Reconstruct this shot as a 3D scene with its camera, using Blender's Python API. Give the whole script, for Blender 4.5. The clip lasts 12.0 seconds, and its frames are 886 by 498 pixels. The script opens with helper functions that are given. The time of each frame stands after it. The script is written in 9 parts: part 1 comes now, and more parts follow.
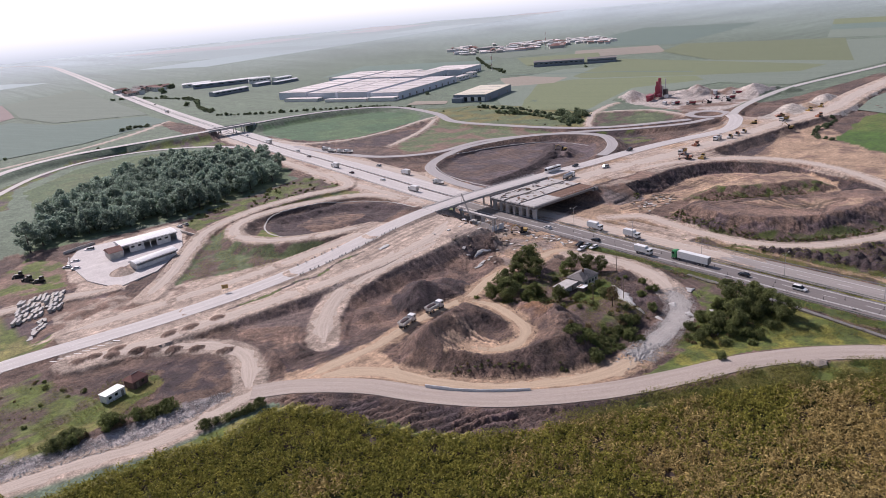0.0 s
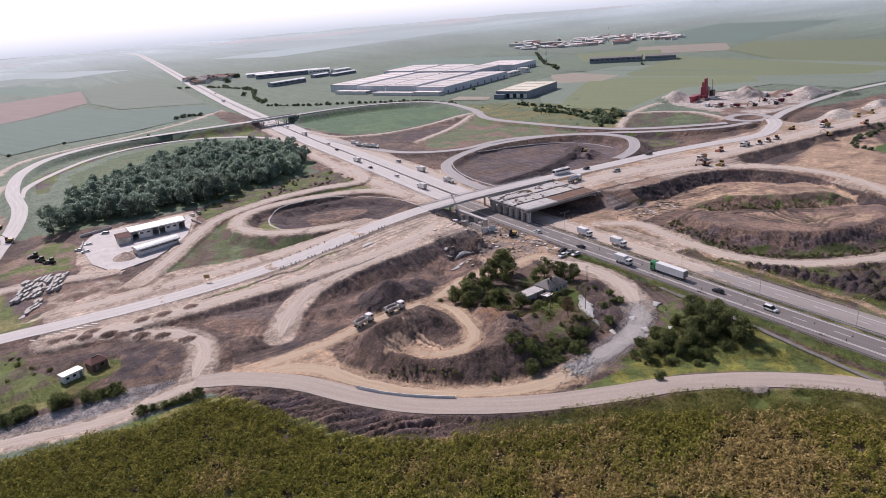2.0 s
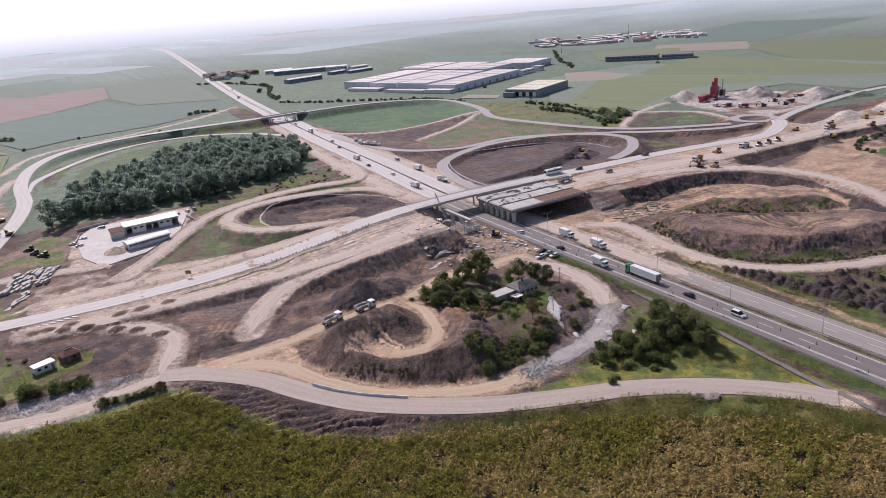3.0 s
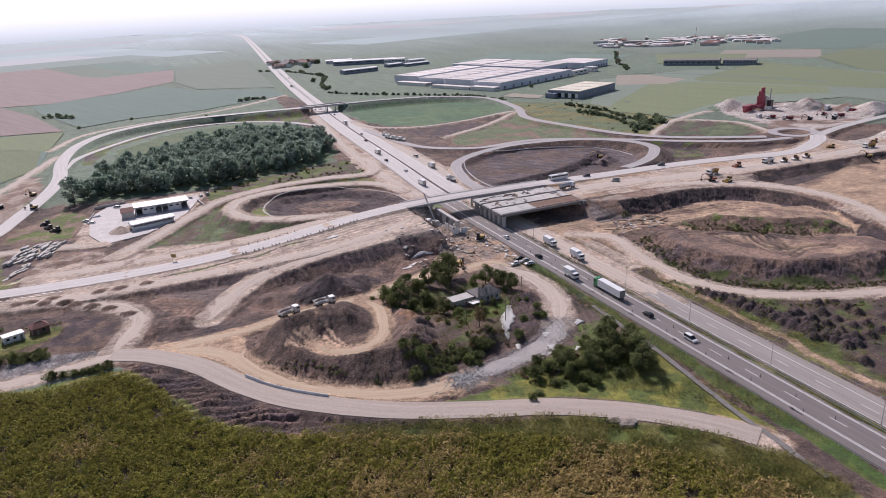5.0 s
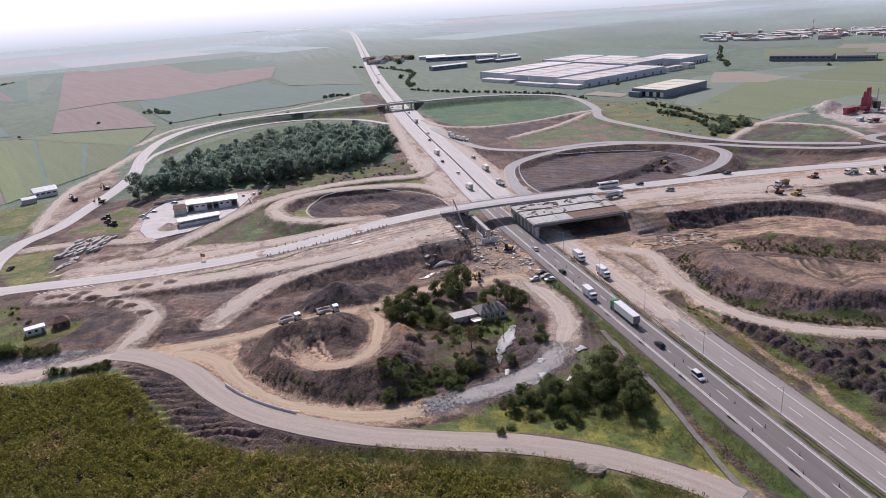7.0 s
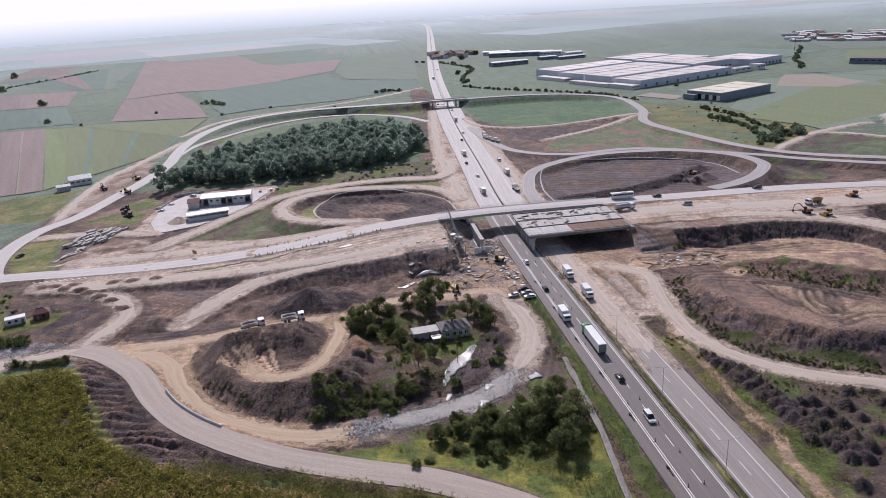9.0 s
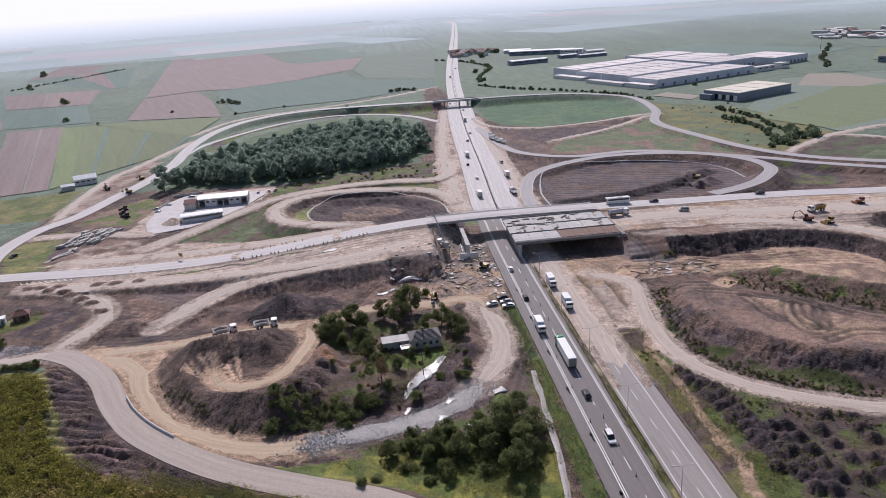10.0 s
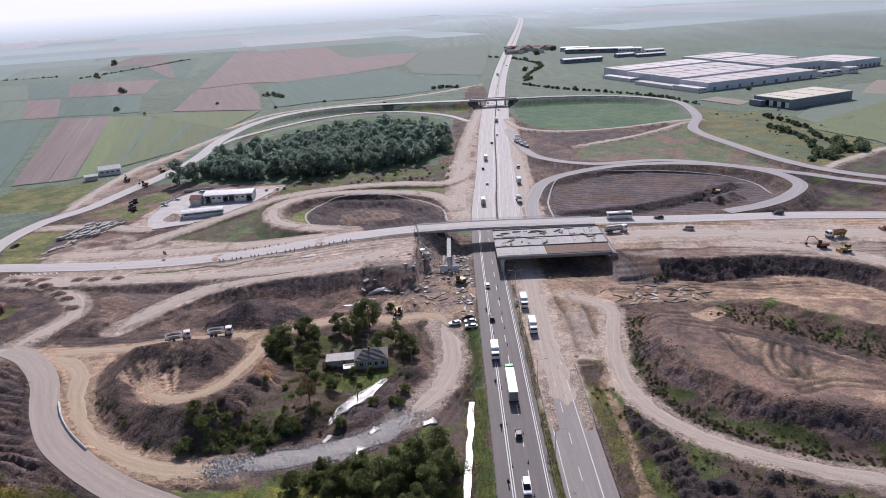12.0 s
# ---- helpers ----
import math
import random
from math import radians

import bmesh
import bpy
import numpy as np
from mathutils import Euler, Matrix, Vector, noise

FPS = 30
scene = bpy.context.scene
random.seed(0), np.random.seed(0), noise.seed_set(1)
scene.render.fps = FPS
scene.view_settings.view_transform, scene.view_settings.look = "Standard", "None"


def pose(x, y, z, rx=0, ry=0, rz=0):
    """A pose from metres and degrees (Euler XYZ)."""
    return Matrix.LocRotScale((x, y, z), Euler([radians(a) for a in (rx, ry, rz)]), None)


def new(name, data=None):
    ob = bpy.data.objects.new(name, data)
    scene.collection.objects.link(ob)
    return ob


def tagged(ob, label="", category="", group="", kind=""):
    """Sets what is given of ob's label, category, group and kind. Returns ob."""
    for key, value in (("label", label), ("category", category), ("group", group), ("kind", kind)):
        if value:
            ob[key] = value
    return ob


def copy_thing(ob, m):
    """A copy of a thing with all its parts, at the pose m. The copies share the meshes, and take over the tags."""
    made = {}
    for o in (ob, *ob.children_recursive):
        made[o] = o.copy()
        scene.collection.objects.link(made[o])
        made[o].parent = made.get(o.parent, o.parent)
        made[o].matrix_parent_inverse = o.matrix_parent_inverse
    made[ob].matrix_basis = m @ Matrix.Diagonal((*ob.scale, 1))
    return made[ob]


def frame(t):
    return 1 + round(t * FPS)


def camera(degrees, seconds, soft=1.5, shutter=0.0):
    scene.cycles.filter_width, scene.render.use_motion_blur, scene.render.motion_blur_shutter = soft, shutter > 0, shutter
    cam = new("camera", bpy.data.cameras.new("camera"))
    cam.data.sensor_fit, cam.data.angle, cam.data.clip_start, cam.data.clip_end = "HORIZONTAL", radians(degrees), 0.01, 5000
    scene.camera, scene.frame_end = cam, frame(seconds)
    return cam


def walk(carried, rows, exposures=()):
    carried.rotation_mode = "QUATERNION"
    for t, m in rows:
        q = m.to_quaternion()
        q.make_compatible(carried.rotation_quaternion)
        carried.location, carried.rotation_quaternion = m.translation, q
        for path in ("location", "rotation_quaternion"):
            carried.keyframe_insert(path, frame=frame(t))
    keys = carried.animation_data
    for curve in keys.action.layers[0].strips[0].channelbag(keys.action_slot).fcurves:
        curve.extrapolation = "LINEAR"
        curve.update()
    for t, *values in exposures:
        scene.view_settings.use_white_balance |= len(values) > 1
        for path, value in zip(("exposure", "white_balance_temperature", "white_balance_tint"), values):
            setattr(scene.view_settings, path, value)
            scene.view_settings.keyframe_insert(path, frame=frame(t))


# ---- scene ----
cam = camera(65.0, 12.0, soft=0.5)
METRES, EYE, TILT, LEAN, TURN = 236.1, 106.25, 0.0, 0.0, -37.0
ROWS = [
    (0.0, 0.0, 0.0, 0.0, -1.74, -19.6, 4.9),
    (0.5, 0.0432, 0.0018, 0.0001, 0.08, -19.61, 4.82),
    (1.0, 0.0856, 0.0047, -0.0002, 1.57, -19.65, 4.8),
    (1.5, 0.1265, 0.0074, -0.0005, 1.95, -19.76, 4.7),
    (2.0, 0.1682, 0.0098, -0.0004, 4.66, -19.67, 4.5),
    (2.5, 0.2115, 0.0129, -0.0007, 5.8, -19.72, 4.47),
    (3.0, 0.2533, 0.0166, -0.0015, 6.9, -19.75, 4.45),
    (5.0, 0.4148, 0.0529, -0.0016, 13.36, -19.79, 2.81),
    (5.5, 0.4486, 0.0734, -0.0004, 15.65, -19.82, 2.41),
    (6.0, 0.4809, 0.0978, 0.0002, 17.85, -19.83, 2.88),
    (6.5, 0.5137, 0.1245, 0.0008, 20.15, -19.8, 3.32),
    (7.0, 0.5445, 0.1499, 0.0013, 22.23, -19.77, 3.7),
    (9.0, 0.6659, 0.266, 0.001, 28.9, -19.85, 3.33),
    (9.5, 0.6934, 0.2972, 0.0011, 29.97, -19.9, 3.55),
    (10.0, 0.7213, 0.3301, 0.0017, 31.3, -19.91, 3.59),
    (10.5, 0.7476, 0.3626, 0.0023, 32.56, -19.92, 3.8),
    (11.0, 0.7721, 0.3948, 0.0024, 33.9, -19.93, 4.09),
    (11.5, 0.7964, 0.4291, 0.0026, 35.64, -19.97, 3.77),
    (12.0, 0.8132, 0.4661, 0.0032, 37.22, -20.03, 3.03),
]
walk(cam, [(t, pose(0, 0, EYE, TILT, LEAN, TURN) @ pose(METRES * x, METRES * y, METRES * z, 90 + pitch, roll, yaw)) for t, x, y, z, yaw, pitch, roll in ROWS],
     exposures=[(0.0, 0.11, 6330, 23), (6.0, 0.05, 6200, 22), (12.0, -0.04, 6010, 20)])

# ---- light: hazy late-summer sun ahead of the camera, pale sky ----
SUN_ELEVATION, SUN_AZIMUTH = 39.5, -3.0   # azimuth in degrees clockwise from +y
world = bpy.data.worlds.new("sky")
scene.world = world
world.use_nodes = True
wn, wl = world.node_tree.nodes, world.node_tree.links
sky = wn.new("ShaderNodeTexSky")
sky.sky_type = "NISHITA"
sky.sun_disc = False
sky.sun_elevation = radians(SUN_ELEVATION)
sky.sun_rotation = radians(SUN_AZIMUTH)
sky.altitude, sky.air_density, sky.dust_density, sky.ozone_density = 100, 1.0, 2.0, 1.0
wn["Background"].inputs["Strength"].default_value = 0.08
wl.new(sky.outputs["Color"], wn["Background"].inputs["Color"])
sun = new("sun", bpy.data.lights.new("sun", "SUN"))
sun.data.energy, sun.data.angle, sun.data.color = 4.2, radians(0.8), (1.0, 0.95, 0.89)
_az, _el = radians(SUN_AZIMUTH), radians(SUN_ELEVATION)
SUN_DIR = Vector((math.sin(_az) * math.cos(_el), math.cos(_az) * math.cos(_el), math.sin(_el)))
sun.rotation_euler = (-SUN_DIR).to_track_quat("-Z", "Y").to_euler()

# ---- materials ----
def surface(name, dark, light, scale=0.4, fine=4.0, rough=0.9, bump=0.3, sheen=0.0, metal=0.0, spread=0.25, stretch=None, attr=None, vary=0.0, bump_size=0.05, grain=0.25):
    """Principled surface: two noise scales between two colours, random value per object, fine relief."""
    m = bpy.data.materials.new(name)
    m.use_nodes = True
    n, l = m.node_tree.nodes, m.node_tree.links
    p = n["Principled BSDF"]
    p.inputs["Roughness"].default_value = rough
    p.inputs["Metallic"].default_value = metal
    p.inputs["Sheen Weight"].default_value = sheen
    p.inputs["Sheen Roughness"].default_value = 0.5
    co = n.new("ShaderNodeNewGeometry").outputs["Position"]
    if stretch:
        mp = n.new("ShaderNodeMapping")
        if stretch == "uv":
            l.new(n.new("ShaderNodeUVMap").outputs["UV"], mp.inputs["Vector"])
            mp.inputs["Scale"].default_value = (0.75, 0.03, 1.0)
        else:
            l.new(co, mp.inputs["Vector"])
            mp.vector_type = "TEXTURE"
            mp.inputs["Scale"].default_value = tuple(1 / k for k in stretch[:3])
            mp.inputs["Rotation"].default_value = (0, 0, radians(stretch[3]))
        co2 = mp.outputs["Vector"]
    else:
        co2 = co
    big = n.new("ShaderNodeTexNoise")
    big.inputs["Scale"].default_value, big.inputs["Detail"].default_value, big.inputs["Roughness"].default_value = scale, 6, 0.65
    l.new(co2, big.inputs["Vector"])
    small = n.new("ShaderNodeTexNoise")
    small.inputs["Scale"].default_value, small.inputs["Detail"].default_value, small.inputs["Roughness"].default_value = fine, 5, 0.7
    l.new(co, small.inputs["Vector"])
    ramp = n.new("ShaderNodeMapRange")
    ramp.inputs["From Min"].default_value, ramp.inputs["From Max"].default_value = 0.5 - spread, 0.5 + spread
    l.new(big.outputs["Fac"], ramp.inputs["Value"])
    mix = n.new("ShaderNodeMix")
    mix.data_type = "RGBA"
    mix.inputs["A"].default_value, mix.inputs["B"].default_value = (*dark, 1), (*light, 1)
    l.new(ramp.outputs["Result"], mix.inputs["Factor"])
    col = mix.outputs["Result"]
    if attr:
        at = n.new("ShaderNodeAttribute")
        at.attribute_name = attr
        mul = n.new("ShaderNodeMix")
        mul.data_type, mul.blend_type = "RGBA", "MULTIPLY"
        mul.inputs["Factor"].default_value = 1
        l.new(at.outputs["Color"], mul.inputs["A"])
        l.new(col, mul.inputs["B"])
        col = mul.outputs["Result"]
    hs = n.new("ShaderNodeHueSaturation")
    l.new(col, hs.inputs["Color"])
    val = n.new("ShaderNodeMapRange")
    val.inputs["From Min"].default_value, val.inputs["From Max"].default_value = 0.3, 0.7
    val.inputs["To Min"].default_value, val.inputs["To Max"].default_value = 1 - grain, 1 + grain
    l.new(small.outputs["Fac"], val.inputs["Value"])
    if vary:
        info = n.new("ShaderNodeObjectInfo")
        rr = n.new("ShaderNodeMapRange")
        rr.inputs["To Min"].default_value, rr.inputs["To Max"].default_value = 1 - vary, 1 + vary
        l.new(info.outputs["Random"], rr.inputs["Value"])
        times = n.new("ShaderNodeMath")
        times.operation = "MULTIPLY"
        l.new(val.outputs["Result"], times.inputs[0])
        l.new(rr.outputs["Result"], times.inputs[1])
        l.new(times.outputs["Value"], hs.inputs["Value"])
    else:
        l.new(val.outputs["Result"], hs.inputs["Value"])
    l.new(hs.outputs["Color"], p.inputs["Base Color"])
    if bump:
        b = n.new("ShaderNodeBump")
        b.inputs["Strength"].default_value, b.inputs["Distance"].default_value = bump, bump_size
        l.new(small.outputs["Fac"], b.inputs["Height"])
        l.new(b.outputs["Normal"], p.inputs["Normal"])
    return m


def leaf_material(name, dark, light, scale=0.25, vary=0.2, fine=2.5, grain=0.25, through_=0.45):
    """Foliage: colour by leaf and by tree, a little light let through."""
    m = surface(name, dark, light, scale=scale, fine=fine, rough=0.75, bump=0, spread=0.2, vary=vary, grain=grain)
    n, l = m.node_tree.nodes, m.node_tree.links
    p = n["Principled BSDF"]
    p.inputs["Specular IOR Level"].default_value = 0.12
    hs = p.inputs["Base Color"].links[0].from_node
    geo = n.new("ShaderNodeNewGeometry")
    isl = n.new("ShaderNodeMapRange")
    isl.inputs["To Min"].default_value, isl.inputs["To Max"].default_value = 0.65, 1.35
    l.new(geo.outputs["Random Per Island"], isl.inputs["Value"])
    old = hs.inputs["Value"].links[0].from_socket
    mul = n.new("ShaderNodeMath")
    mul.operation = "MULTIPLY"
    l.new(old, mul.inputs[0])
    l.new(isl.outputs["Result"], mul.inputs[1])
    l.new(mul.outputs["Value"], hs.inputs["Value"])
    tr = n.new("ShaderNodeBsdfTranslucent")
    l.new(hs.outputs["Color"], tr.inputs["Color"])
    add = n.new("ShaderNodeMixShader")
    add.inputs["Fac"].default_value = through_
    l.new(p.outputs["BSDF"], add.inputs[1])
    l.new(tr.outputs["BSDF"], add.inputs[2])
    l.new(add.outputs["Shader"], n["Material Output"].inputs["Surface"])
    return m


def ground_surface():
    """Soil and turf by the ground cover laid on the sheet, with clods, stains and pebbles at four sizes."""
    m = bpy.data.materials.new("mixed_ground")
    m.use_nodes = True
    n, l = m.node_tree.nodes, m.node_tree.links
    p = n["Principled BSDF"]
    p.inputs["Roughness"].default_value, p.inputs["Sheen Weight"].default_value = 0.95, 0.05
    co = n.new("ShaderNodeNewGeometry").outputs["Position"]
    cover, bare_ = n.new("ShaderNodeAttribute"), n.new("ShaderNodeAttribute")
    cover.attribute_name, bare_.attribute_name = "soil", "bare"
    value = None
    outs = []
    for size, lo, hi, rough in ((0.09, 0.78, 1.2, 0.6), (0.45, 0.66, 1.34, 0.65), (1.7, 0.56, 1.44, 0.7), (6.0, 0.7, 1.3, 0.7)):
        t = n.new("ShaderNodeTexNoise")
        t.inputs["Scale"].default_value, t.inputs["Detail"].default_value, t.inputs["Roughness"].default_value = size, 5, rough
        l.new(co, t.inputs["Vector"])
        r = n.new("ShaderNodeMapRange")
        r.inputs["From Min"].default_value, r.inputs["From Max"].default_value = 0.32, 0.68
        r.inputs["To Min"].default_value, r.inputs["To Max"].default_value = lo, hi
        l.new(t.outputs["Fac"], r.inputs["Value"])
        outs.append(t.outputs["Fac"])
        if value is None:
            value = r.outputs["Result"]
        else:
            k = n.new("ShaderNodeMath")
            k.operation = "MULTIPLY"
            l.new(value, k.inputs[0])
            l.new(r.outputs["Result"], k.inputs[1])
            value = k.outputs["Value"]
    hs = n.new("ShaderNodeHueSaturation")
    l.new(cover.outputs["Color"], hs.inputs["Color"])
    hs.inputs["Saturation"].default_value = 1.22
    l.new(value, hs.inputs["Value"])
    l.new(hs.outputs["Color"], p.inputs["Base Color"])
    add = n.new("ShaderNodeMath")
    add.operation = "ADD"
    l.new(outs[2], add.inputs[0])
    l.new(outs[1], add.inputs[1])
    amount = n.new("ShaderNodeMapRange")
    amount.inputs["To Min"].default_value, amount.inputs["To Max"].default_value = 0.0, 0.75
    l.new(bare_.outputs["Fac"], amount.inputs["Value"])
    b = n.new("ShaderNodeBump")
    b.inputs["Distance"].default_value = 1.3
    l.new(amount.outputs["Result"], b.inputs["Strength"])
    l.new(add.outputs["Value"], b.inputs["Height"])
    l.new(b.outputs["Normal"], p.inputs["Normal"])
    return m


ground_mat = ground_surface()
asphalt_dark = surface("worn_asphalt", (0.112, 0.096, 0.090), (0.178, 0.153, 0.142), stretch="uv", scale=1.0, fine=6, rough=0.8, bump=0.1, sheen=0.15)
asphalt_pale = surface("dusty_asphalt", (0.38, 0.345, 0.325), (0.58, 0.535, 0.505), stretch="uv", scale=1.0, fine=5, rough=0.85, bump=0.1, sheen=0.2)
dust_road = surface("packed_dust", (0.335, 0.27, 0.22), (0.56, 0.465, 0.385), stretch="uv", scale=1.2, fine=2.5, rough=0.95, bump=0.4, sheen=0.2)
sand_road = surface("yellow_sand", (0.35, 0.26, 0.175), (0.545, 0.41, 0.28), stretch="uv", scale=1.2, fine=2.5, rough=0.95, bump=0.4, sheen=0.15)
grey_road = surface("grey_dusty_asphalt", (0.27, 0.245, 0.24), (0.40, 0.37, 0.36), stretch="uv", scale=1.0, fine=5, rough=0.85, bump=0.1, sheen=0.15)
worn_concrete = surface("worn_concrete_road", (0.205, 0.180, 0.165), (0.325, 0.288, 0.265), stretch="uv", scale=1.0, fine=5, rough=0.85, bump=0.1, sheen=0.15)
grey_gravel = surface("white_crushed_stone", (0.29, 0.265, 0.245), (0.45, 0.42, 0.39), scale=0.35, fine=5, rough=0.9, bump=0.5, grain=0.4)
stone_mat = surface("crushed_stone_piece", (0.34, 0.32, 0.30), (0.60, 0.575, 0.545), scale=3, fine=12, rough=0.9, bump=0.3)
concrete = surface("raw_concrete", (0.36, 0.34, 0.325), (0.52, 0.495, 0.47), scale=0.5, fine=5, rough=0.85, bump=0.15, vary=0.06)
concrete_dark = surface("stained_concrete", (0.16, 0.15, 0.145), (0.27, 0.255, 0.245), scale=0.6, fine=5, rough=0.9, bump=0.15)
rust = surface("rusty_steel_formwork", (0.10, 0.055, 0.035), (0.21, 0.115, 0.075), scale=0.6, fine=4, rough=0.8, bump=0.2)
steel = surface("galvanised_steel", (0.38, 0.38, 0.39), (0.52, 0.52, 0.53), scale=0.8, fine=8, rough=0.45, bump=0.03, metal=0.8)
dark_metal = surface("dark_painted_steel", (0.03, 0.03, 0.032), (0.06, 0.058, 0.06), scale=2, fine=9, rough=0.5, bump=0.05)
line_paint = surface("road_line_paint", (0.52, 0.51, 0.49), (0.74, 0.73, 0.71), scale=0.8, fine=9, rough=0.7, bump=0)
white_paint = surface("white_vehicle_paint", (0.66, 0.66, 0.65), (0.80, 0.80, 0.79), scale=1.2, fine=5, rough=0.35, bump=0.0)
white_sheet = surface("grey_plastic_sheet", (0.36, 0.35, 0.33), (0.58, 0.565, 0.54), scale=0.5, fine=2, rough=0.3, bump=0.5)
wet_mud = surface("wet_ditch_bed", (0.15, 0.135, 0.12), (0.24, 0.22, 0.20), scale=0.4, fine=2, rough=0.3, bump=0.25)
rubber = surface("black_rubber", (0.015, 0.015, 0.016), (0.035, 0.033, 0.032), scale=3, fine=12, rough=0.9, bump=0.1)
glass_dark = surface("dark_window_glass", (0.012, 0.015, 0.018), (0.03, 0.035, 0.04), scale=1, fine=3, rough=0.08, bump=0)
green_paint = surface("green_cab_paint", (0.03, 0.22, 0.08), (0.05, 0.30, 0.11), scale=1.5, fine=6, rough=0.35, bump=0)
yellow_paint = surface("yellow_machine_paint", (0.34, 0.22, 0.06), (0.48, 0.33, 0.11), scale=1.2, fine=5, rough=0.5, bump=0.05)
orange_paint = surface("orange_machine_paint", (0.30, 0.11, 0.06), (0.40, 0.17, 0.10), scale=1.2, fine=5, rough=0.5, bump=0.05)
black_car = surface("black_car_paint", (0.012, 0.012, 0.014), (0.03, 0.03, 0.032), scale=1.5, fine=6, rough=0.2, bump=0)
grey_car = surface("silver_car_paint", (0.30, 0.31, 0.32), (0.42, 0.43, 0.44), scale=1.5, fine=6, rough=0.3, bump=0)
red_paint = surface("red_plant_paint", (0.25, 0.035, 0.06), (0.38, 0.07, 0.10), scale=0.4, fine=3, rough=0.5, bump=0.05)
plaster = surface("weathered_plaster", (0.38, 0.35, 0.31), (0.58, 0.55, 0.50), scale=0.7, fine=4, rough=0.9, bump=0.15)
white_wall = surface("white_render", (0.58, 0.57, 0.55), (0.78, 0.77, 0.75), scale=0.4, fine=3, rough=0.85, bump=0.08, vary=0.05)
roof_white = surface("pale_roof_membrane", (0.52, 0.46, 0.435), (0.74, 0.675, 0.645), scale=0.05, fine=0.8, rough=0.8, bump=0.05, sheen=0.2, vary=0.13)
roof_sheet = surface("pale_metal_roof", (0.62, 0.62, 0.61), (0.80, 0.80, 0.79), scale=0.4, fine=3, rough=0.45, bump=0.05)
# both hall claddings lifted towards pale blue, distance haze put into the colour
blue_wall = surface("slate_blue_cladding", (0.15, 0.18, 0.225), (0.21, 0.245, 0.295), scale=0.1, fine=1.5, rough=0.6, bump=0.05, vary=0.1)
grey_wall = surface("hazed_grey_cladding", (0.50, 0.53, 0.59), (0.62, 0.65, 0.71), scale=0.08, fine=1.2, rough=0.65, bump=0.05, vary=0.1)
tile_roof = surface("brown_roof_tiles", (0.13, 0.12, 0.115), (0.24, 0.22, 0.21), scale=1.5, fine=8, rough=0.85, bump=0.4)
red_tiles = surface("dark_red_roof_tiles", (0.13, 0.055, 0.045), (0.22, 0.10, 0.08), scale=1.2, fine=7, rough=0.85, bump=0.4, vary=0.15)
wood_plank = surface("weathered_timber", (0.16, 0.12, 0.085), (0.30, 0.24, 0.18), scale=1.5, fine=7, rough=0.85, bump=0.2)
bark = surface("bark", (0.055, 0.042, 0.032), (0.12, 0.095, 0.075), scale=3, fine=10, rough=0.95, bump=0.5)
leaves = leaf_material("tree_leaves", (0.085, 0.105, 0.045), (0.215, 0.235, 0.095), fine=0.9, grain=0.4)
# leaves of the wood: paler and bluer, distance haze put into their colour
leaves_wood_hazed = leaf_material("hazed_woodland_leaves", (0.21, 0.28, 0.225), (0.34, 0.415, 0.335), fine=0.45, grain=0.25, through_=0.6)
hedge_leaves = leaf_material("hedge_leaves", (0.11, 0.145, 0.085), (0.22, 0.26, 0.155))
leaves_bright = leaf_material("shrub_leaves", (0.10, 0.13, 0.05), (0.24, 0.265, 0.10), fine=0.9, grain=0.4)
leaves_dry = leaf_material("dry_leaves", (0.12, 0.09, 0.05), (0.24, 0.18, 0.10))
crop_leaves = leaf_material("crop_leaves", (0.10, 0.115, 0.018), (0.42, 0.375, 0.085), scale=0.5, vary=0, fine=1.1, grain=0.6)
crop_dry = leaf_material("ripe_crop_leaves", (0.24, 0.18, 0.06), (0.58, 0.45, 0.20), scale=0.5, vary=0, fine=1.0, grain=0.45)
grass_blades = leaf_material("grass_blades", (0.10, 0.115, 0.03), (0.30, 0.275, 0.085), scale=0.12, vary=0, fine=0.8, grain=0.4)
soil_clod = surface("dark_soil_clods", (0.06, 0.043, 0.046), (0.135, 0.10, 0.097), scale=0.8, fine=4, rough=0.95, bump=0.6, bump_size=0.1)
gravel_pile = surface("tipped_aggregate", (0.21, 0.178, 0.15), (0.31, 0.265, 0.225), scale=0.4, fine=5, rough=0.95, bump=0.5, grain=0.3)


# ---- mesh helpers ----
def mesh_object(name, verts, faces, material=None, parent=None, smooth=False):
    me = bpy.data.meshes.new(name)
    me.from_pydata([tuple(v) for v in verts], [], [tuple(f) for f in faces])
    me.update()
    ob = new(name, me)
    if material:
        me.materials.append(material)
    if parent:
        ob.parent = parent
    if smooth:
        me.polygons.foreach_set("use_smooth", [True] * len(me.polygons))
    return ob


def big_mesh(name, verts, quads, material, smooth=False, tris=False):
    """A large mesh straight from arrays."""
    me = bpy.data.meshes.new(name)
    k = 3 if tris else 4
    me.vertices.add(len(verts))
    me.vertices.foreach_set("co", np.asarray(verts, dtype=np.float32).ravel())
    me.loops.add(len(quads) * k)
    me.loops.foreach_set("vertex_index", np.asarray(quads, dtype=np.int32).ravel())
    me.polygons.add(len(quads))
    me.polygons.foreach_set("loop_start", np.arange(0, len(quads) * k, k, dtype=np.int32))
    me.polygons.foreach_set("loop_total", np.full(len(quads), k, dtype=np.int32))
    me.polygons.foreach_set("use_smooth", np.full(len(quads), smooth, dtype=bool))
    me.update(calc_edges=True)
    me.materials.append(material)
    return new(name, me)


